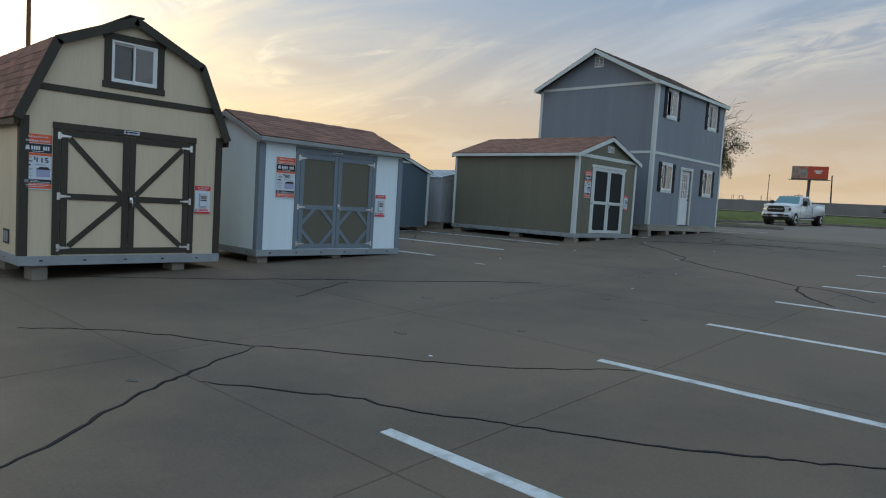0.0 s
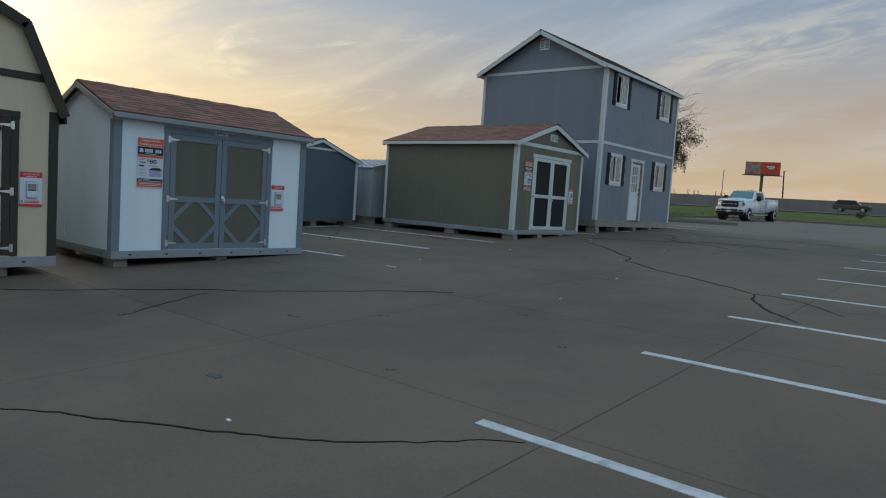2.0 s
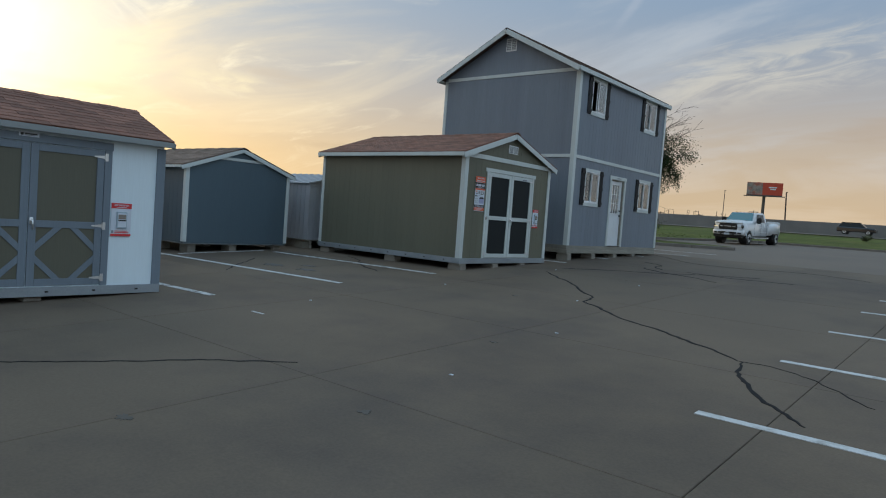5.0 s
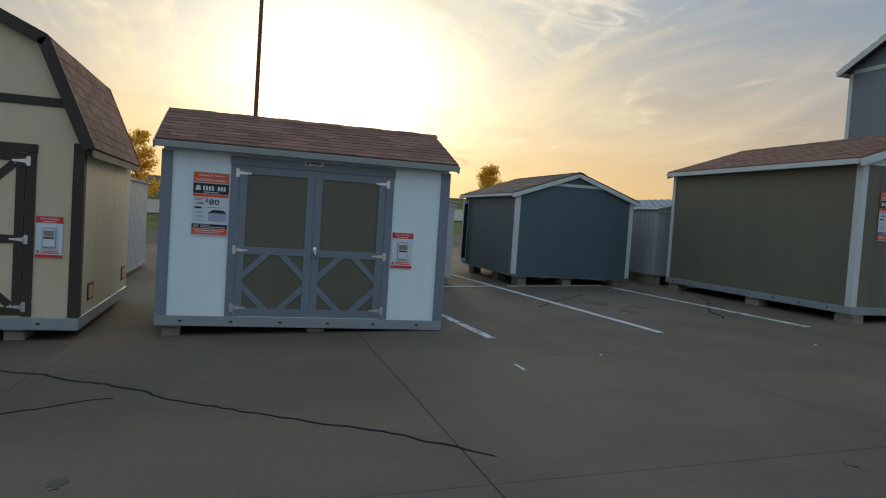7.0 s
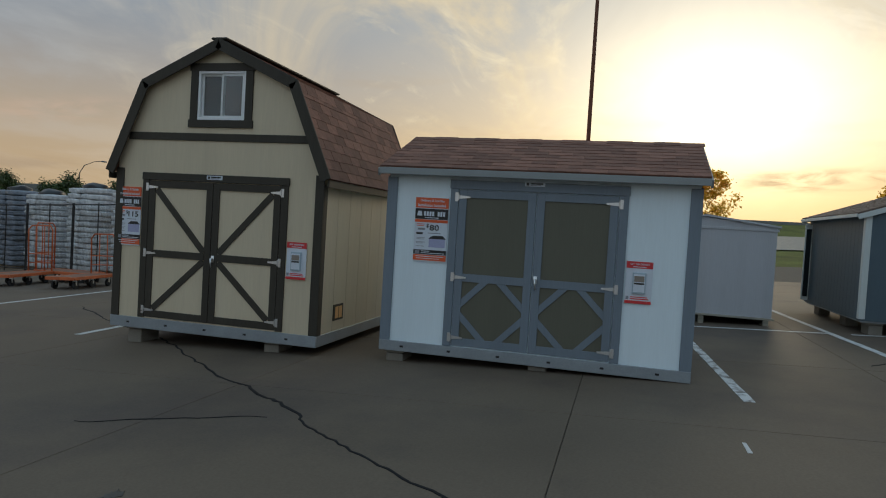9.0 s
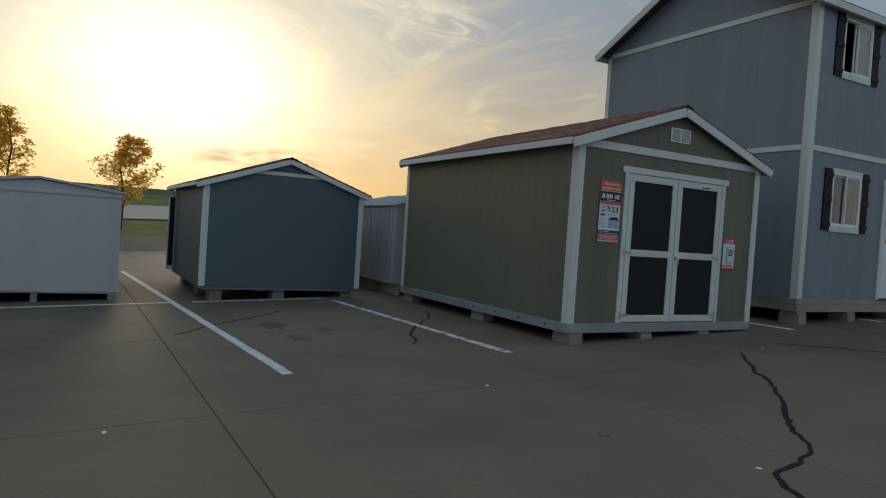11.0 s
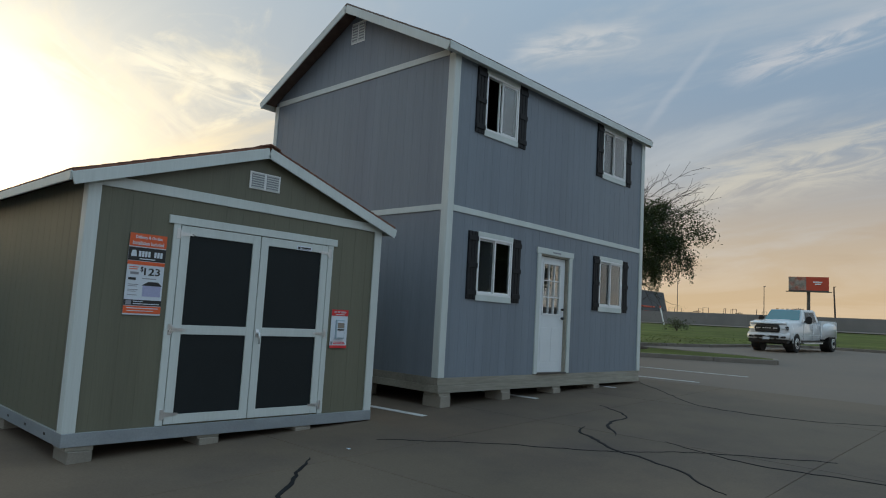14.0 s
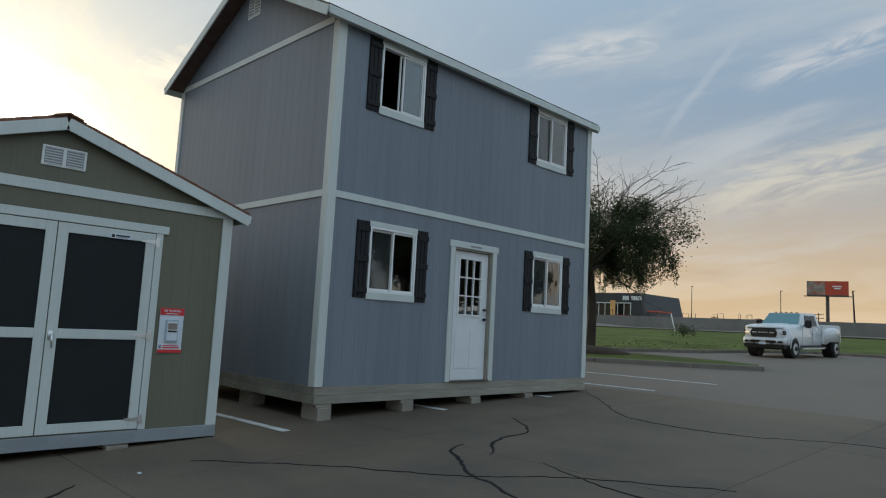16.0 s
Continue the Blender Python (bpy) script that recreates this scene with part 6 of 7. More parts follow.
young_tree(-51.2, 8.5, 7.7, 2.3, 3, "slender young tree with sparse leaves lit from behind")
young_tree(-51.3, 14.7, 6.3, 2.7, 8, "rounded young tree with sparse leaves lit from behind")
young_tree(-50.0, 0.8, 6.6, 2.2, 12, "young tree with thin backlit leaves on verge")
young_tree(-50.5, 26.0, 5.2, 2.4, 17, "low young tree with thin backlit leaves on verge")
for (x, y, h, sd) in ((-41.5, -22.5, 5.3, 31), (-39.5, -26.5, 5.0, 35), (-38.0, -31.0, 5.1, 39), (-43.5, -18.5, 5.2, 44)):
    tree(x, y, land_z(x, y) - 0.05, h, sd, "bushy green tree beyond a fence", 1.2, 0.1, 1.1, 0.45, 0.08, 130, M["leaf_bush"], 0.085, 0.26, depth=3, stems=6)


for (x, y, h, sd) in ((24, 55, 11.0, 51), (29, 49, 10.0, 55), (19, 61, 9.5, 58), (35, 44, 10.5, 61)):
    tree(x, y, ground_z(y), h, sd, "large dark tree at the lot's edge", 2.4, 0.22, 2.3, 0.55, 0.02, 60, M["leaf"], 0.3, 0.6, depth=3, stems=7)


def shrub(x, y, r, seed):
    z = land_z(x, y)
    rnd = random.Random(seed)
    t = thing("shrub", x, y, z + 0.05, "low grey-green shrub on the verge", "shrub")
    spots = [(Vector((rnd.gauss(0, r * 0.45), rnd.gauss(0, r * 0.5), r * 0.45 + rnd.gauss(0, r * 0.2))), 30, r * 0.2) for _ in range(24)]
    v, fa = leaf_cloud(spots, 0.1, seed)
    link_leaves("foliage", v, fa, M["leaf_dry"], t, "small dry leaves")
    bm = bmesh.new()
    for k in range(7):
        q = k * 0.9
        tube(((0, 0, -0.1), (math.cos(q) * r * 0.4, math.sin(q) * r * 0.4, r * 0.7)), (0.03, 0.012), 5, bm=bm)
    ob = new("stems", to_mesh("stems", bm, M["bark"]))
    ob.parent = t


shrub(-31.5, 78, 1.1, 5)
shrub(-12.0, 88, 0.5, 6)

# uneven grass blades and tufts along the near verge
rnd = random.Random(77)
verts, faces = [], []
for _ in range(2600):
    x, y = rnd.uniform(-30, 25), 57.8 + rnd.random() * 24
    if rnd.random() < 0.35:
        x, y = rnd.uniform(-26, -16.5), rnd.uniform(44.5, 60)
        if y < 44.6 + (x + 19.4) * -0.75 or x > -17.4 and y < 54:
            continue
    z = land_z(x, y) + (0.14 if y < 62 else -0.07)
    h, q = rnd.uniform(0.015, 0.045), rnd.random() * 6.28
    k = len(verts)
    verts += [(x - math.cos(q) * 0.05, y - math.sin(q) * 0.05, z), (x + math.cos(q) * 0.05, y + math.sin(q) * 0.05, z), (x + rnd.gauss(0, 0.06), y + rnd.gauss(0, 0.06), z + h)]
    faces.append((k, k + 1, k + 2))
link_leaves("grass_tufts", verts, faces, M["grass"], None, "uneven tufts of grass on the verge")


# ---- pickup truck ----
def rounded(x0, x1, y0, y1, z0, z1, b, seg=2):
    bm = box(x0, x1, y0, y1, z0, z1)
    bmesh.ops.bevel(bm, geom=bm.edges[:], offset=b, segments=seg, affect="EDGES")
    return bm


def local_part(name, bm, material, parent, label="", smooth=False, at=None):
    me = to_mesh(name, bm, material)
    if smooth:
        for p in me.polygons:
            p.use_smooth = True
    ob = new(name, me)
    ob.parent = parent
    if at:
        ob.location = at
    return tagged(ob, label)


def wheel(parent, x, y, r, w, out):
    """A tyre round a bright rim with holes; out: +1 or -1, its outer side."""
    bm = tube(((-w / 2, 0, 0), (-w / 2 + 0.03, 0, 0), (0, 0, 0), (w / 2 - 0.03, 0, 0), (w / 2, 0, 0)), [r * 0.93, r * 0.99, r, r * 0.99, r * 0.93], 22)
    t = local_part("wheel", bm, M["rubber"], parent, "black tyre on bright rim", smooth=False, at=(x, y, r))
    rim = tube(((out * (w / 2 - 0.02), 0, 0), (out * (w / 2 + 0.012), 0, 0)), [r * 0.62, r * 0.58], 20)
    rm = local_part("rim", rim, M["chrome"], t)
    hub = tube(((out * (w / 2), 0, 0), (out * (w / 2 + 0.07), 0, 0)), [r * 0.26, r * 0.2], 12)
    bm = hub
    for k in range(8):
        q = k * math.pi / 4
        c, s = math.cos(q) * r * 0.43, math.sin(q) * r * 0.43
        tube(((out * (w / 2 + 0.005), c, s), (out * (w / 2 + 0.02), c, s)), r * 0.07, 6, bm=bm)
    local_part("hub", bm, M["carblack"], t)


def loft(sections):
    """A skin over cross sections, each a closed ring of points."""
    bm = bmesh.new()
    rings = [[bm.verts.new(p) for p in s] for s in sections]
    n = len(rings[0])
    for a, b in zip(rings, rings[1:]):
        for k in range(n):
            bm.faces.new((a[k], a[(k + 1) % n], b[(k + 1) % n], b[k]))
    bm.faces.new(rings[0][::-1])
    bm.faces.new(rings[-1])
    return bm


def body_ring(y, w, z0, z1, shoulder, crown):
    return [(-w + 0.04, y, z0), (-w, y, z0 + 0.12), (-w, y, shoulder), (-w + crown, y, z1), (w - crown, y, z1), (w, y, shoulder), (w, y, z0 + 0.12), (w - 0.04, y, z0)]


def pickup():
    mx, my = -14.15, 50.0
    t = thing("pickup_truck", mx, my, ground_z(my) + 0.0, "white crew-cab pickup with black grille and wide rear wheels", "truck")
    t.rotation_euler = (math.atan(0.0214), 0, radians(-6))
    t.scale = (0.97, 0.93, 1.0)
    secs = [body_ring(-0.94, 0.86, 0.74, 1.32, 1.22, 0.10), body_ring(-0.82, 0.95, 0.58, 1.42, 1.26, 0.12), body_ring(-0.45, 0.99, 0.54, 1.47, 1.28, 0.14), body_ring(0.3, 1.0, 0.54, 1.51, 1.30, 0.14),
            body_ring(0.72, 1.0, 0.54, 1.53, 1.32, 0.12), body_ring(0.90, 1.0, 0.52, 1.42, 1.32, 0.06), body_ring(3.12, 1.0, 0.52, 1.42, 1.32, 0.06), body_ring(3.16, 0.97, 0.57, 1.2, 1.1, 0.06)]
    bm = loft(secs)
    bmesh.ops.bevel(bm, geom=bm.edges[:], offset=0.03, segments=2, affect="EDGES")
    local_part("body", bm, M["carwhite"], t, "white painted body", smooth=True)
    # cab with glass set on it
    cab = bmesh.new()
    hexa(cab, ((-0.94, 0.66, 1.40), (0.94, 0.66, 1.40), (0.95, 3.10, 1.40), (-0.95, 3.10, 1.40), (-0.76, 1.38, 2.05), (0.76, 1.38, 2.05), (0.78, 2.95, 2.06), (-0.78, 2.95, 2.06)))
    bmesh.ops.bevel(cab, geom=cab.edges[:], offset=0.05, segments=2, affect="EDGES")
    c = local_part("cab", cab, M["carwhite"], t, "white cab")
    ws = bmesh.new()
    hexa(ws, ((-0.86, 0.76, 1.46), (0.86, 0.76, 1.46), (0.84, 0.82, 1.49), (-0.84, 0.82, 1.49), (-0.71, 1.31, 2.0), (0.71, 1.31, 2.0), (0.69, 1.37, 1.99), (-0.69, 1.37, 1.99)))
    bmesh.ops.translate(ws, vec=(0, -0.045, 0.03), verts=ws.verts)
    local_part("windscreen", ws, M["glass_sky"], c, "sky-reflecting windscreen")
    for s in (-1, 1):
        for y0, y1, y2, y3 in ((1.30, 1.98, 1.98, 1.58), (2.06, 2.72, 2.66, 2.06)):
            g = bmesh.new()
            hexa(g, ((s * 0.945, y0, 1.47), (s * 0.945, y1, 1.47), (s * 0.90, y1, 1.47), (s * 0.90, y0, 1.47), (s * 0.825, y3, 1.94), (s * 0.825, y2, 1.94), (s * 0.78, y2, 1.94), (s * 0.78, y3, 1.94)))
            local_part("side_window", g, M["carglass"], c)
        m = rounded(s * 1.02, s * 1.30, 1.08, 1.20, 1.36, 1.72, 0.04)
        local_part("mirror", m, M["carblack"], t, "tall black towing mirror")
        local_part("mirror_arm", box(s * 0.94, s * 1.05, 1.12, 1.18, 1.44, 1.50), M["carblack"], t)
        local_part("running_board", rounded(s * 0.92, s * 1.08, 0.75, 3.3, 0.40, 0.47, 0.02), M["chrome"], t, "bright running board")
        for yy in (1.30, 2.05):
            local_part("door_handle", rounded(s * 0.995, s * 1.03, yy + 0.48, yy + 0.68, 1.12, 1.16, 0.008), M["carwhite"], t)
        # headlamp, fog lamp, wheel-arch lip
        local_part("headlamp", rounded(s * 0.64, s * 0.92, -0.965, -0.75, 1.04, 1.17, 0.04), M["lamp_on"] if s < 0 else M["lens"], t, "warm lit headlamp" if s < 0 else "clear headlamp")
        local_part("fog_lamp", rounded(s * 0.62, s * 0.88, -1.03, -0.95, 0.66, 0.75, 0.02), M["carblack"], t)
        arch = bmesh.new()
        for k in range(9):
            q0, q1 = math.pi * k / 9, math.pi * (k + 1) / 9
            beam((s * 1.005, math.cos(q0) * 0.49, 0.44 + math.sin(q0) * 0.49), (s * 1.005, math.cos(q1) * 0.49, 0.44 + math.sin(q1) * 0.49), 0.06, 0.02, (s, 0, 0), bm=arch)
        local_part("wheel_arch", arch, M["carwhite"], t)
        liner = tube(((s * 0.6, 0, 0.47), (s * 1.003, 0, 0.47)), 0.48, 18)
        local_part("wheel_well", liner, M["carblack"], t)
        # bed side with its flared fender
        local_part("bed_side", rounded(s * 0.84, s * 1.0, 3.18, 5.55, 0.64, 1.54, 0.05), M["carwhite"], t)
        fender = loft([[(s * 0.95, y, 0.62 if w < 1.1 else 0.74), (s * w, y, 0.62 if w < 1.1 else 0.74), (s * w, y, z), (s * (w - 0.06), y, z + 0.08), (s * 0.95, y, z + 0.16)]
                       for y, w, z in ((3.30, 0.97, 1.14), (3.48, 1.08, 1.20), (3.66, 1.17, 1.25), (3.9, 1.22, 1.29), (4.3, 1.24, 1.31), (4.7, 1.22, 1.29), (4.94, 1.17, 1.24), (5.15, 1.08, 1.18), (5.4, 0.97, 1.10))])
        local_part("rear_fender", fender, M["carwhite"], t, "flared white rear fender", smooth=True)
        local_part("rear_well", tube(((s * 0.7, 4.3, 0.47), (s * 1.17, 4.3, 0.47)), 0.49, 18), M["carblack"], t)
        wheel(t, s * 0.90, 0.0, 0.42, 0.27, s)
        wheel(t, s * 1.10, 4.3, 0.42, 0.24, s)
    local_part("bed_floor", box(-0.9, 0.9, 3.2, 5.5, 0.66, 0.74), M["carblack"], t)
    local_part("tailgate", rounded(-0.84, 0.84, 5.47, 5.57, 0.7, 1.52, 0.02), M["carwhite"], t)
    local_part("bed_front", rounded(-0.84, 0.84, 3.18, 3.24, 0.7, 1.52, 0.02), M["carwhite"], t)
    # front: bumper with intake, grille in its surround, raised hood
    local_part("bumper", loft([[(x, y0 - 0.02 * (x / 0.98) ** 2 * -6, z) for y0, z in ((-0.80, 0.58), (-1.03, 0.60), (-1.08, 0.70), (-1.06, 0.82), (-0.98, 0.90), (-0.80, 0.90))]
                               for x in (-0.98, -0.8, -0.5, 0.0, 0.5, 0.8, 0.98)]), M["carwhite"], t, "white front bumper", smooth=True)
    local_part("lower_intake", rounded(-0.60, 0.60, -1.095, -1.0, 0.66, 0.77, 0.03), M["carblack"], t, "black lower intake")
    g = local_part("grille", loft([[(-w, y, z0), (w, y, z0), (w + 0.05, y, (z0 + z1) / 2), (w - 0.04, y, z1), (-w + 0.04, y, z1), (-w - 0.05, y, (z0 + z1) / 2)]
                                   for y, w, z0, z1 in ((-1.02, 0.53, 0.95, 1.27), (-0.99, 0.56, 0.92, 1.31), (-0.80, 0.56, 0.92, 1.31))]), M["carblack"], t, "black grille with plain bright bars")
    for a, b in ((-0.50, -0.30), (-0.21, -0.13), (-0.10, -0.02), (0.01, 0.09), (0.12, 0.20), (0.30, 0.50)):
        local_part("grille_bar", box(a, b, -1.036, -1.018, 1.09, 1.14), M["chrome"], g)
    for z in (0.99, 1.03, 1.19, 1.23):
        local_part("grille_slat", box(-0.50, 0.50, -1.028, -1.018, z - 0.007, z + 0.007), M["polemetal"], g)
    local_part("grille_brow", loft([[(x, -1.03 + 0.10 * (x / 0.9) ** 2, 1.31), (x, -1.02 + 0.10 * (x / 0.9) ** 2, 1.37), (x, -0.80, 1.42), (x, -0.80, 1.31)] for x in (-0.88, -0.6, -0.3, 0.0, 0.3, 0.6, 0.88)]),
               M["carwhite"], t, "white hood edge over the grille", smooth=True)
    local_part("hood_bulge", loft([[(-w, y, z), (-w + 0.10, y, z + 0.045), (w - 0.10, y, z + 0.045), (w, y, z)] for y, w, z in ((-0.75, 0.40, 1.41), (-0.3, 0.46, 1.47), (0.3, 0.50, 1.50), (0.66, 0.52, 1.51))]),
               M["carwhite"], t, "raised middle of the hood", smooth=True)
    local_part("cowl", box(-0.84, 0.84, 0.64, 0.76, 1.50, 1.535), M["carblack"], t, "black cowl below the windscreen")
    for s in (-1, 1):
        local_part("headlamp_bezel", rounded(min(s * 0.60, s * 0.95), max(s * 0.60, s * 0.95), -0.93, -0.72, 1.00, 1.24, 0.04), M["carblack"], t, "dark headlamp surround")
        for yy in (0.86, 2.02, 3.06):
            local_part("door_seam", box(min(s * 1.0, s * 1.004), max(s * 1.0, s * 1.004), yy - 0.008, yy + 0.008, 0.62, 1.38), M["carblack"], t)
        local_part("body_crease", box(min(s * 0.998, s * 1.012), max(s * 0.998, s * 1.012), 0.62, 3.1, 0.80, 0.83, 0.005), M["carwhite"], t)
        local_part("rocker_panel", box(min(s * 0.90, s * 0.995), max(s * 0.90, s * 0.995), 0.55, 3.7, 0.46, 0.56), M["carblack"], t)
        local_part("tow_hook", box(s * 0.40 - 0.04, s * 0.40 + 0.04, -1.10, -1.0, 0.60, 0.64), M["carblack"], t)
    local_part("number_plate", box(-0.16, 0.16, -1.105, -1.095, 0.58, 0.70), M["paper"], t, "pale number plate")
    local_part("chin", rounded(-0.93, 0.93, -0.98, -0.6, 0.42, 0.59, 0.03), M["carblack"], t)
    for k in range(5):
        local_part("roof_lamp", rounded(-0.5 + k * 0.25 - 0.05, -0.5 + k * 0.25 + 0.05, 1.45, 1.58, 2.05, 2.09, 0.012), M["amber"], t)
    local_part("chassis", box(-0.5, 0.5, -0.6, 5.4, 0.36, 0.6), M["carblack"], t)


M["glass_sky"] = mat("tinted_windscreen", (0.02, 0.13, 0.15), 0.04, vary=0.03, bump=0, spec=1.0, coat=1.0)
pickup()


def far_car(x, y, angle, material, label):
    z = land_z(x, y) + 0.3
    t = thing("suv", x, y, z, label, "car")
    t.rotation_euler = (0, 0, radians(angle))
    local_part("body", loft([body_ring(y_, w, 0.35, a, b, 0.08) for y_, w, a, b in ((-2.3, 0.8, 0.82, 0.7), (-2.1, 0.92, 0.92, 0.8), (-1.0, 0.95, 1.02, 0.85), (2.1, 0.95, 1.05, 0.9), (2.35, 0.88, 0.98, 0.8))]), material, t)
    cab = bmesh.new()
    hexa(cab, ((-0.88, -1.1, 1.0), (0.88, -1.1, 1.0), (0.88, 2.2, 1.0), (-0.88, 2.2, 1.0), (-0.68, -0.35, 1.62), (0.68, -0.35, 1.62), (0.68, 1.85, 1.62), (-0.68, 1.85, 1.62)))
    bmesh.ops.bevel(cab, geom=cab.edges[:], offset=0.08, segments=2, affect="EDGES")
    local_part("cabin", cab, M["carglass"], t)
    local_part("roof", rounded(-0.68, 0.68, -0.4, 1.9, 1.58, 1.66, 0.03), material, t)
    for s in (-1, 1):
        for yy in (-1.4, 1.4):
            wheel(t, s * 0.82, yy, 0.35, 0.22, s)


far_car(-16.5, 112.5, 90, M["darkcar"], "black estate car on the far road")


# ---- far north: dealership, billboard, poles, machines ----
def polar(az, d, ex=-3.33, ey=17.35):
    return ex + d * math.cos(radians(az)), ey + d * math.sin(radians(az))


def showroom():
    t = thing("showroom", -107, 165, 5.2, "dark clad showroom with sloped end wall and pale lettering bars", "building")
    bx = bmesh.new()
    y0 = 160.0
    hexa(bx, ((-137, y0, 3.2), (-78.5, y0, 3.2), (-78.5, y0 + 20, 3.2), (-137, y0 + 20, 3.2), (-137, y0, 12.0), (-80.5, y0, 11.9), (-80.5, y0 + 20, 11.9), (-137, y0 + 20, 12.0)))
    part("wall", bx, M["building"], t, "dark metal cladding")
    part("canopy", box(-78.6, -76, y0, y0 + 6, 7.5, 7.8, 0.05), M["sign_orange"], t, "red canopy")
    part("canopy_post", box(-76.3, -76.1, y0, y0 + 0.3, 3.2, 7.5), M["polemetal"], t)
    for i in range(9):
        if i in (3,):
            continue
        part("lettering_bar", box(-84.9 + i * 0.55, -84.9 + i * 0.55 + 0.42, y0 - 0.12, y0, 10.2, 11.2), M["vinyl"], t, "pale letter-sized bar")
    part("red_panel", box(-101.5, -96.2, y0 - 0.15, y0, 9.4, 12.3), M["sign_orange"], t, "red sign panel")
    for i in range(9):
        part("window", box(-98 + i * 1.7, -98 + i * 1.7 + 1.5, y0 - 0.08, y0, 5.6, 9.4), M["carglass"], t)
        part("window_frame", box(-98 + i * 1.7 + 1.5, -98 + i * 1.7 + 1.7, y0 - 0.14, y0, 5.6, 9.4), M["trim"], t)
    part("window_head", box(-98, -82.7, y0 - 0.16, y0, 9.42, 9.65), M["trim"], t)
    part("lit_sign", box(-87.0, -85.7, y0 - 2.2, y0 - 2.0, 5.0, 10.0), M["yellow"], t, "tall warm-lit pylon sign")
    part("lit_sign_post", box(-86.5, -86.2, y0 - 2.18, y0 - 2.02, 3.2, 5.0), M["polemetal"], t)


showroom()


def billboard():
    cx, cy = polar(104.9, 150)
    t = thing("billboard", cx, cy, land_z(cx, cy), "red roadside billboard with photo on a single steel pole", "billboard")
    n = Vector((-math.cos(radians(104.9)), -math.sin(radians(104.9)), 0))
    u = Vector((-n.y, n.x, 0))
    c = Vector((cx, cy, 0))
    hw, z0, z1 = 3.55, 11.85, 14.55

    def panel(name, a, b, p, q, d0, d1, m_, label=""):
        bm = bmesh.new()
        P = lambda s, d, z: c + u * s + n * d + Vector((0, 0, z))
        hexa(bm, (P(a, d0, p), P(b, d0, p), P(b, d1, p), P(a, d1, p), P(a, d0, q), P(b, d0, q), P(b, d1, q), P(a, d1, q)))
        part(name, bm, m_, t, label)

    panel("panel", -hw, hw, z0, z1, -0.4, 0.0, M["sign_orange"], "red-orange printed face")
    panel("photo", -hw, -0.4, z0 + 0.05, z1 - 0.05, 0.0, 0.04, M["sign_photo"], "printed photo")
    for k, (a, b, z) in enumerate(((0.8, 2.4, 13.4), (1.1, 2.2, 13.0))):
        panel("lettering_bar", a, b, z, z + 0.25, 0.0, 0.04, M["vinyl"])
    panel("walkway", -hw - 0.5, hw + 0.5, z0 - 0.35, z0 - 0.25, -0.5, 0.9, M["polemetal"], "steel walkway")
    panel("skirt", -hw, hw, z0 - 0.25, z0, -0.3, 0.0, M["polemetal"])
    part("pole", tube(((cx, cy, land_z(cx, cy) - 0.5), (cx, cy, z0 - 0.2)), 0.32, 14), M["polemetal"], t, "round steel pole")


billboard()


def plain_pole(az, d, top, lean, label, kind, arm=False, wood=False, r=0.09):
    x, y = polar(az, d)
    z = land_z(x, y)
    t = thing(kind, x, y, z, label, "pole")
    material = M["wood_pole"] if wood else M["polemetal"]
    part("pole", tube(((x, y, z - 0.3), (x + lean, y, top)), (r, r * 0.7), 8), material, t)
    if arm:
        for k in range(2):
            part("cross_arm", box(x + lean - 1.2, x + lean + 1.2, y - 0.06, y + 0.06, top - 0.5 - k * 0.9, top - 0.36 - k * 0.9), material, t)
            for s in (-1.05, -0.5, 0.5, 1.05):
                part("insulator", tube(((x + lean + s, y, top - 0.36 - k * 0.9), (x + lean + s, y, top - 0.15 - k * 0.9)), 0.05, 6), M["inkgrey"], t)
    else:
        part("lamp_head", rounded(x + lean - 0.1, x + lean + 0.3, y - 0.1, y + 0.1, top - 0.05, top + 0.06, 0.03), material, t)


plain_pole(108.0, 135, 11.4, 0.0, "slim dark lamp post beside a highway", "street_lamp")
plain_pole(114.4, 140, 12.2, 0.0, "slim dark lamp post beside a highway", "street_lamp")
plain_pole(103.15, 130, 11.3, -0.3, "slightly leaning weathered wooden utility pole", "utility_pole", wood=True, r=0.16)
plain_pole(105.5, 190, 9.9, 0.0, "wooden utility pole with cross arms", "utility_pole", arm=True, wood=True, r=0.16)
plain_pole(109.6, 230, 9.3, 0.0, "wooden utility pole with cross arms", "utility_pole", arm=True, wood=True, r=0.16)
plain_pole(112.7, 230, 9.3, 0.0, "wooden utility pole with cross arms", "utility_pole", arm=True, wood=True, r=0.16)
x, y = polar(115.6, 95)
t = thing("guard_post", x, y, land_z(x, y), "leaning white guard post with red tip on the verge", "post")
part("post", tube(((x, y, land_z(x, y) - 0.2), (x - 0.6, y, 5.3)), 0.09, 8), M["vinyl"], t)
part("tip", tube(((x - 0.6, y, 5.3), (x - 0.68, y, 5.6)), 0.09, 8), M["sign_orange"], t, "red tip")


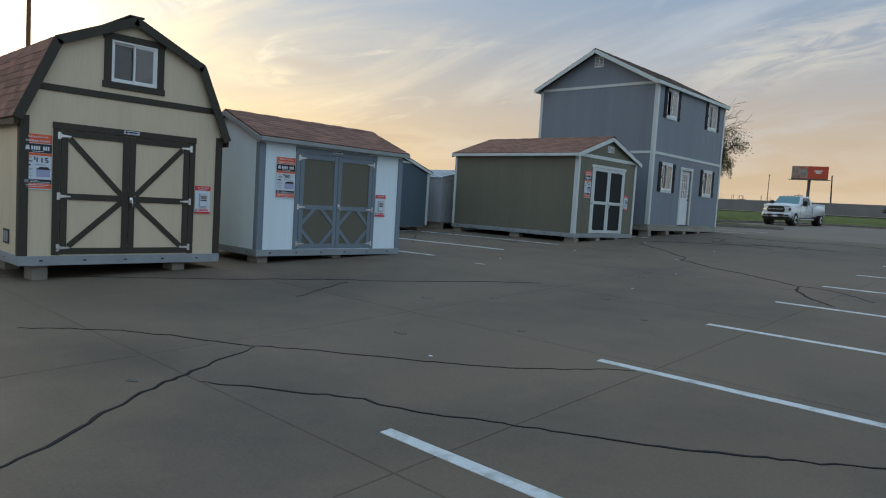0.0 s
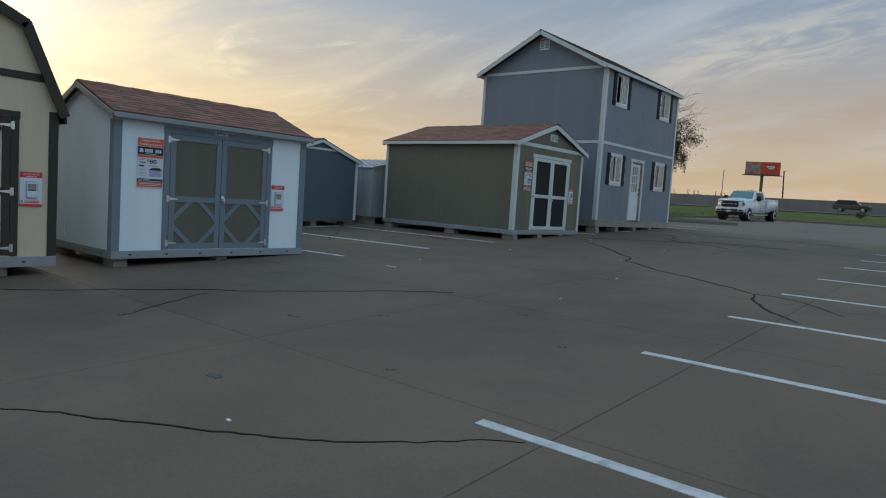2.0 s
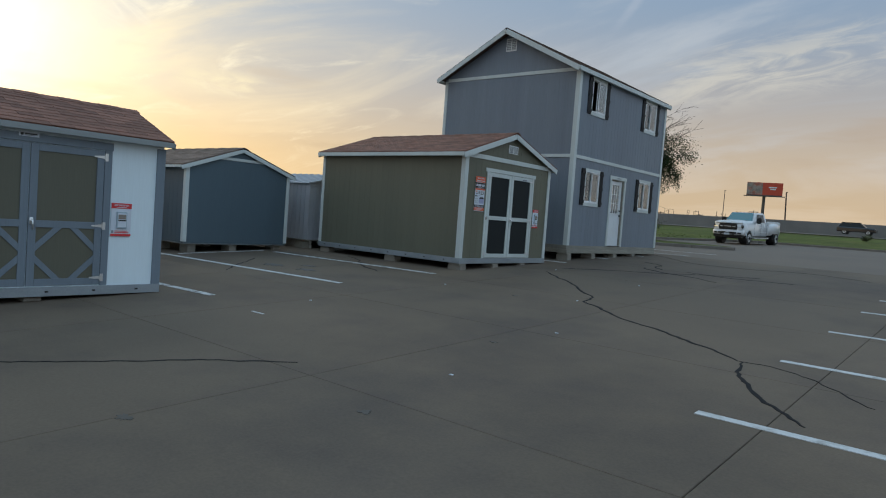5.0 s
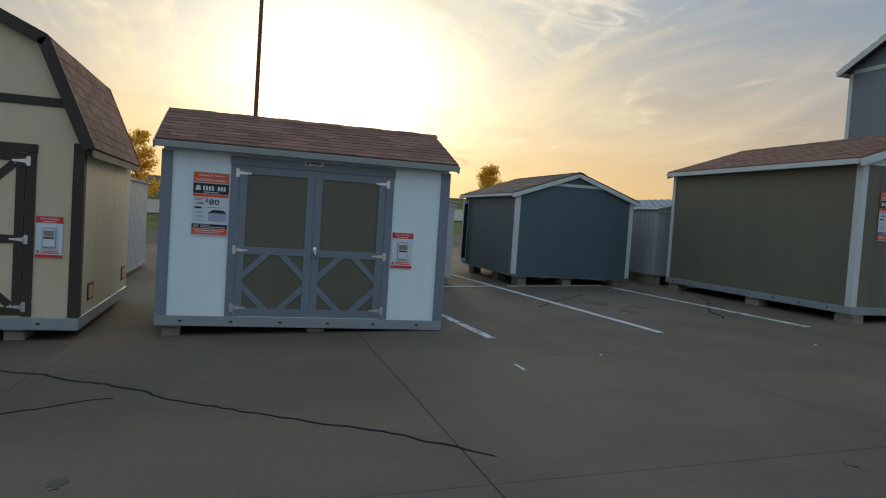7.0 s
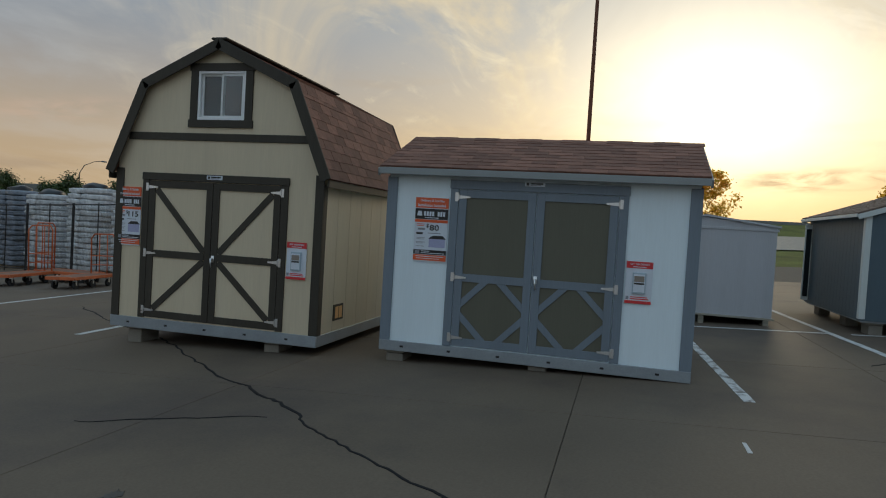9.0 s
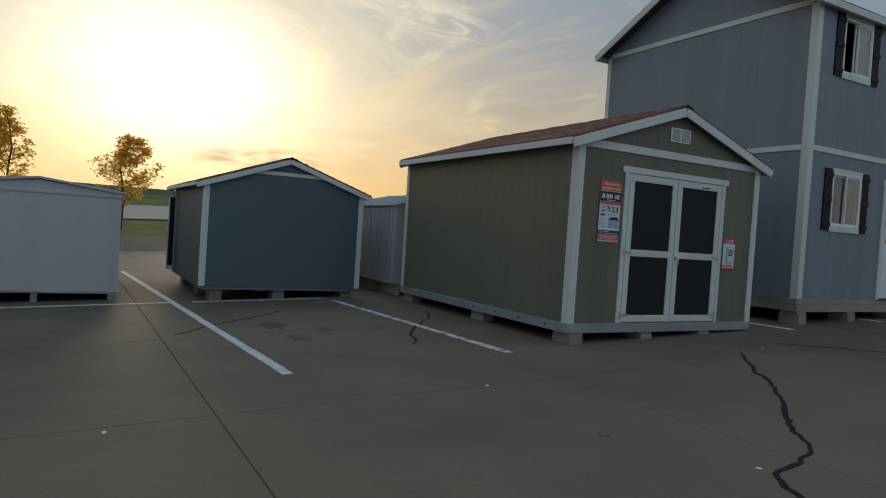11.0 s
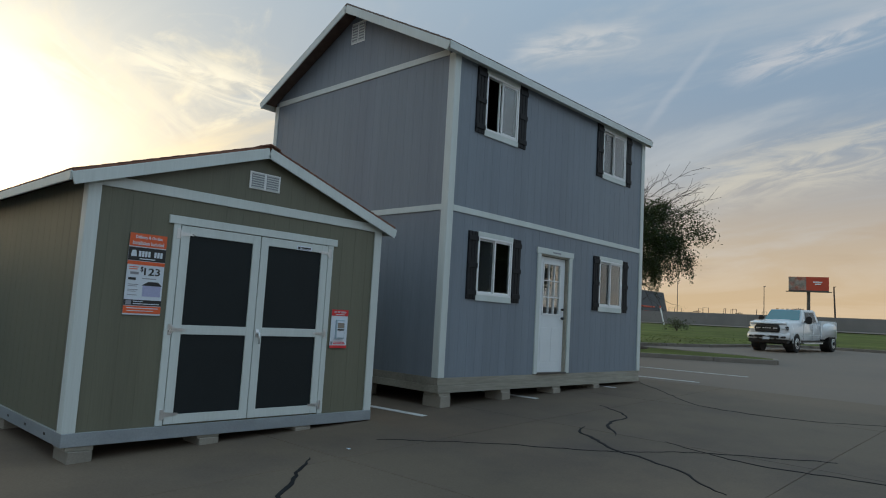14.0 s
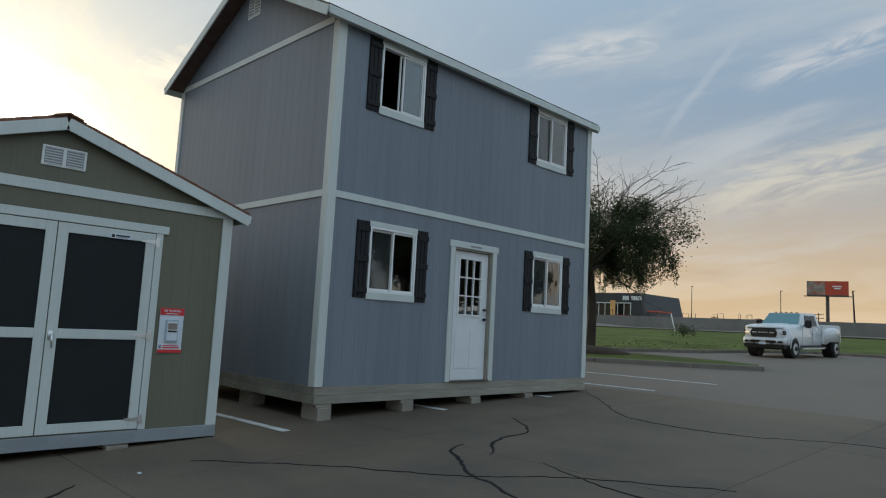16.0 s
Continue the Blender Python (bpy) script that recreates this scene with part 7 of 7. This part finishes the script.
def tractor():
    t = thing("tractor", 0, 0, 0, "small red tractor parked in a row behind a wall", "tractor", "row of tractors")
    local_part("hood", rounded(-0.4, 0.4, -1.6, 0.1, 0.8, 1.4, 0.1), M["tractor"], t)
    local_part("seat", rounded(-0.3, 0.3, 0.4, 0.9, 0.9, 1.5, 0.08), M["carblack"], t)
    local_part("roll_bar", tube(((-0.5, 0.95, 0.9), (-0.5, 1.0, 2.5), (0.5, 1.0, 2.5), (0.5, 0.95, 0.9)), 0.04, 6), M["carblack"], t)
    for s in (-1, 1):
        local_part("fender", rounded(s * 0.5, s * 0.8, 0.2, 1.2, 1.2, 1.35, 0.05), M["tractor"], t)
        wheel(t, s * 0.7, 0.7, 0.65, 0.35, s)
        wheel(t, s * 0.55, -1.2, 0.4, 0.22, s)
    return t


first = tractor()
rnd = random.Random(4)
spots = [(az, 124 + rnd.uniform(0, 8)) for az in (108.3, 109.0, 109.8, 110.4, 111.3, 112.2, 112.9, 114.0, 114.8, 116.4, 117.5, 118.4, 119.5, 120.5)]
for i, (az, d) in enumerate(spots):
    x, y = polar(az, d)
    y = max(y, 126.0)
    m = Matrix.Translation((x, y, 3.95 + rnd.uniform(-0.1, 0.35))) @ Matrix.Rotation(rnd.uniform(0, 6.28), 4, "Z")
    if i == 0:
        first.matrix_basis = m
    else:
        copy_thing(first, m)
bm = box(-90, -20, 124.5, 140, 3.0, 3.96)
whole("dealer_yard", bm, M["road"], "raised concrete yard behind the highway wall", "yard", kind="structure")

# ---- west: light pole, tower, street lamp ----
t = thing("light_pole", -30.0, 8.1, ground_z(8.1), "tall rust-brown parking lot light pole on concrete base", "lamp post")
part("base", tube(((-30.0, 8.1, ground_z(8.1) - 0.05), (-30.0, 8.1, ground_z(8.1) + 0.75)), (0.32, 0.30), 18), M["kerb"], t, "round concrete base")
part("pole", tube(((-30.0, 8.1, ground_z(8.1) + 0.75), (-29.95, 8.1, 12.5)), (0.095, 0.07), 12), M["rust"], t, "rust-brown square pole")
part("lamp_head", rounded(-30.4, -29.5, 7.9, 8.3, 12.45, 12.62, 0.04), M["rust"], t)


def tower():
    x, y, d = -121.7, -82.4, 0.9
    z0, z1 = land_z(x, y), 22.4
    t = thing("cell_tower", x, y, z0, "far lattice mast with ring of antennas at its top", "tower")
    legs = [(x + d * math.cos(q), y + d * math.sin(q)) for q in (0.3, 2.4, 4.5)]
    for a, b in legs:
        part("leg", tube(((a, b, z0 - 0.5), (x + (a - x) * 0.6, y + (b - y) * 0.6, z1)), 0.09, 6), M["polemetal"], t)
    bm = bmesh.new()
    n = 14
    for i in range(n):
        for k in range(3):
            (a, b), (c, e) = legs[k], legs[(k + 1) % 3]
            f0, f1 = 1 - 0.4 * i / n, 1 - 0.4 * (i + 1) / n
            tube(((x + (a - x) * f0, y + (b - y) * f0, z0 + (z1 - z0) * i / n), (x + (c - x) * f1, y + (e - y) * f1, z0 + (z1 - z0) * (i + 1) / n)), 0.05, 4, bm=bm)
    part("lattice", bm, M["polemetal"], t)
    for k in range(9):
        q = k * 0.7
        part("antenna", box(x + math.cos(q) * 1.1 - 0.09, x + math.cos(q) * 1.1 + 0.09, y + math.sin(q) * 1.1 - 0.09, y + math.sin(q) * 1.1 + 0.09, z1 - 1.5, z1 + 0.2), M["inkgrey"], t)
    part("ring", tube([(x + math.cos(q) * 1.08, y + math.sin(q) * 1.08, z1 - 0.7) for q in (i * 0.7 for i in range(10))], 0.06, 5), M["polemetal"], t)


tower()
x, y = -52.6, -38.2
t = thing("street_lamp", x, y, land_z(x, y), "slim street lamp with a curved arm", "street lamp")
part("pole", tube(((x, y, land_z(x, y) - 0.1), (x, y, 5.0), (x - 0.2, y + 0.3, 5.7), (x - 0.7, y + 0.9, 6.1), (x - 1.1, y + 1.4, 6.2)), (0.06, 0.045, 0.035, 0.03, 0.03), 8), M["polemetal"], t, smooth=True)
part("lamp_head", rounded(x - 1.5, x - 1.0, y + 1.35, y + 1.6, 6.12, 6.24, 0.03), M["inkgrey"], t)


# ---- fenced bagged goods and carts ----
def bag_mesh(material):
    bm = bmesh.new()
    bmesh.ops.create_cube(bm, size=1.0)
    bmesh.ops.subdivide_edges(bm, edges=bm.edges[:], cuts=2, use_grid_fill=True)
    for v in bm.verts:
        x, y, z = v.co
        pinch = 1 - 0.55 * (abs(x) * 2) ** 4
        v.co = Vector((x * 1.16, y * 0.60 * (0.9 + 0.1 * pinch), z * 0.20 * (0.55 + 0.45 * pinch) * (1.15 - 0.35 * (abs(y) * 2) ** 2)))
    me = to_mesh("bag", bm, material)
    for p in me.polygons:
        p.use_smooth = True
    return me


BAGS = [bag_mesh(M[k]) for k in ("bag", "bag_blue", "bag_green")]


def bag_stack(x, y, angle, kind, seed, rows=15):
    rnd = random.Random(seed)
    z = ground_z(y)
    t = thing("bag_stack", x, y, z, ("white", "blue-grey", "dark green")[kind] + " plastic bags stacked high on pallets behind fence", "bag stack", "stacks of bagged goods")
    t.rotation_euler = (0, 0, radians(angle))
    zz = 0.0
    for r in range(rows):
        if r == 0:
            pb = bmesh.new()
            for k in range(5):
                box(-0.6, 0.6, -0.62 + k * 0.28, -0.50 + k * 0.28, zz + 0.10, zz + 0.12, bm=pb)
            for k in (-0.55, 0.0, 0.5):
                box(k, k + 0.09, -0.62, 0.62, zz + 0.0, zz + 0.10, bm=pb)
            local_part("pallet", pb, M["pallet"], t)
            zz += 0.13
        for k in (-1, 1):
            b = new("bag", BAGS[kind])
            b.parent = t
            b.matrix_local = Matrix.Translation((rnd.gauss(0, 0.02), k * 0.32 + rnd.gauss(0, 0.015), zz + 0.08)) @ Matrix.Rotation(rnd.gauss(0, 0.03) , 4, "Z") @ Matrix.Rotation(rnd.gauss(0, 0.03), 4, "X")
        zz += 0.185
    cap = bmesh.new()
    bmesh.ops.create_icosphere(cap, subdivisions=3, radius=1.0)
    for v in cap.verts:
        n = 1 + 0.25 * noise.noise(v.co * 1.7 + Vector((seed, 0, 0)))
        v.co = Vector((v.co.x * 0.42 * n, v.co.y * 0.42 * n, zz + max(v.co.z, -0.2) * 0.20 * n))
    local_part("cover", cap, M["tarp"], t, "bunched black plastic cover", smooth=True)


fa, fb = Vector((-23.6, -20.0)), Vector((-19.3, -2.4))
along = (fb - fa).normalized()
back = Vector((-along.y, along.x))
for i, (s, off, kind) in enumerate(((0.9, 1.3, 2), (3.6, 1.2, 1), (5.6, 1.15, 1), (7.7, 1.2, 1), (9.9, 1.1, 0), (10.8, 3.2, 0), (12.3, 1.15, 0), (14.6, 1.2, 0), (6.6, 3.3, 0), (3.0, 3.2, 1), (16.6, 1.2, 1))):
    p = fa + along * s + back * off
    bag_stack(p.x, p.y, math.degrees(math.atan2(along.y, along.x)) + 90 + (i * 37 % 7 - 3), kind, i, rows=15 - (i % 3))


def fence_panel(p, q):
    z0, z1 = ground_z(p.y), ground_z(q.y)
    t = thing("fence_panel", p.x, p.y, z0, "black temporary wire fence panel", "fence", "temporary fence")
    P = lambda f, h: Vector((p.x + (q.x - p.x) * f, p.y + (q.y - p.y) * f, z0 + (z1 - z0) * f + h))
    for f in (0.0, 0.5, 1.0):
        part("post", tube((P(f, 0.0), P(f, 2.35)), 0.028 if f != 0.5 else 0.02, 6), M["fence"], t)
    for h in (0.12, 2.3):
        part("rail", tube((P(0, h), P(1, h)), 0.022, 6), M["fence"], t)
    bm = bmesh.new()
    n = 34
    for k in range(1, n):
        tube((P(k / n, 0.12), P(k / n, 2.3)), 0.0018, 3, bm=bm)
    for k in range(1, 9):
        tube((P(0, 0.12 + k * 0.24), P(1, 0.12 + k * 0.24)), 0.003, 3, bm=bm)
    part("wire_mesh", bm, M["fence"], t, "thin wire grid", kind="stuff")


L = (fb - fa).length
for i in range(7):
    fence_panel(fa + along * (L * i / 7 + 0.03), fa + along * (L * (i + 1) / 7 - 0.03))


def platform_cart(x, y, angle, label, tall):
    t = thing("platform_cart", x, y, ground_z(y), label, "cart", "flatbed carts")
    t.rotation_euler = (math.atan(0.0395) * math.cos(radians(angle)), 0, radians(angle))
    local_part("deck", rounded(-0.78, 0.78, -0.40, 0.40, 0.27, 0.315, 0.008), M["cartdeck"], t, "worn wooden deck")
    fr = bmesh.new()
    for a, b, c, d in ((-0.8, 0.8, -0.42, -0.38), (-0.8, 0.8, 0.38, 0.42), (-0.82, -0.78, -0.42, 0.42), (0.78, 0.82, -0.42, 0.42)):
        box(a, b, c, d, 0.24, 0.32, 0.004, bm=fr)
    local_part("frame", fr, M["cart"], t, "orange steel frame")
    for wx in (-0.62, 0.0, 0.62):
        for wy in (-0.3, 0.3):
            r = 0.10
            wbm = tube(((0, -0.025, 0), (0, 0.025, 0)), r, 14)
            w = local_part("caster", wbm, M["rubber"], t, at=(wx, wy, r))
            local_part("fork", box(-0.02, 0.02, -0.035, 0.035, 0.0, 0.14), M["steel"], w)
    h = tall
    hb = tube(((-0.8, -0.36, 0.28), (-0.82, -0.37, h - 0.12), (-0.84, -0.28, h), (-0.84, 0.28, h), (-0.82, 0.37, h - 0.12), (-0.8, 0.36, 0.28)), 0.02, 8)
    for z in (0.55, 0.8):
        tube(((-0.81, -0.365, z), (-0.81, 0.365, z)), 0.015, 6, bm=hb)
    tube(((-0.81, -0.12, 0.3), (-0.83, -0.12, h)), 0.014, 6, bm=hb)
    tube(((-0.81, 0.12, 0.3), (-0.83, 0.12, h)), 0.014, 6, bm=hb)
    local_part("push_handle", hb, M["cart"], t, "orange tubular push handle", smooth=True)


platform_cart(-17.3, -6.0, 8, "orange flatbed cart with tubular handle on concrete", 1.6)
platform_cart(-18.6, -5.6, 96, "orange flatbed cart with tubular handle on concrete", 1.65)
platform_cart(-17.4, -4.0, 5, "rust-orange flatbed cart with worn deck on concrete", 1.4)


# ---- concrete slabs of the lot ----
pavement = thing("pavement", -17, 4, ground_z(4), "stained brown-grey concrete slabs of a sloping lot", "pavement", kind="structure")
SLAB = {}


def slab(x0, x1, y0, y1):
    key = (round(x1 - x0, 3), round(y1 - y0, 3), round(ground_z(y1) - ground_z(y0), 4))
    if key not in SLAB:
        w, d, h = key
        g = 0.0025
        bm = bmesh.new()
        z = lambda y: h * y / d
        c = [(g, g), (w - g, g), (w - g, d - g), (g, d - g)]
        e = [(g + 0.005, g + 0.005), (w - g - 0.005, g + 0.005), (w - g - 0.005, d - g - 0.005), (g + 0.005, d - g - 0.005)]
        r0 = [bm.verts.new((x, y, z(y) - 0.055)) for x, y in c]
        r1 = [bm.verts.new((x, y, z(y) - 0.006)) for x, y in c]
        r2 = [bm.verts.new((x, y, z(y))) for x, y in e]
        for a, b in ((r0, r1), (r1, r2)):
            for i in range(4):
                j = (i + 1) % 4
                bm.faces.new((a[i], a[j], b[j], b[i]))
        bm.faces.new(r2)
        SLAB[key] = to_mesh("slab", bm, M["concrete"])
    ob = new("slab", SLAB[key])
    ob.parent = pavement
    ob.location = Vector((x0, y0, ground_z(y0))) - pavement.location


bm = sheet([-46.3, -30, -15, 0, 11.3], [-21.4, -12, 5, 15, 22.95, 29.75], -0.014)
whole("joint_bed", bm, M["joint"], "dark dirt in the joints between slabs", "pavement", kind="structure")
for i in range(17):
    for j in range(15):
        slab(-46.43 + 3.4 * i, -46.43 + 3.4 * (i + 1), -21.21 + 3.4 * j, -21.21 + 3.4 * (j + 1))
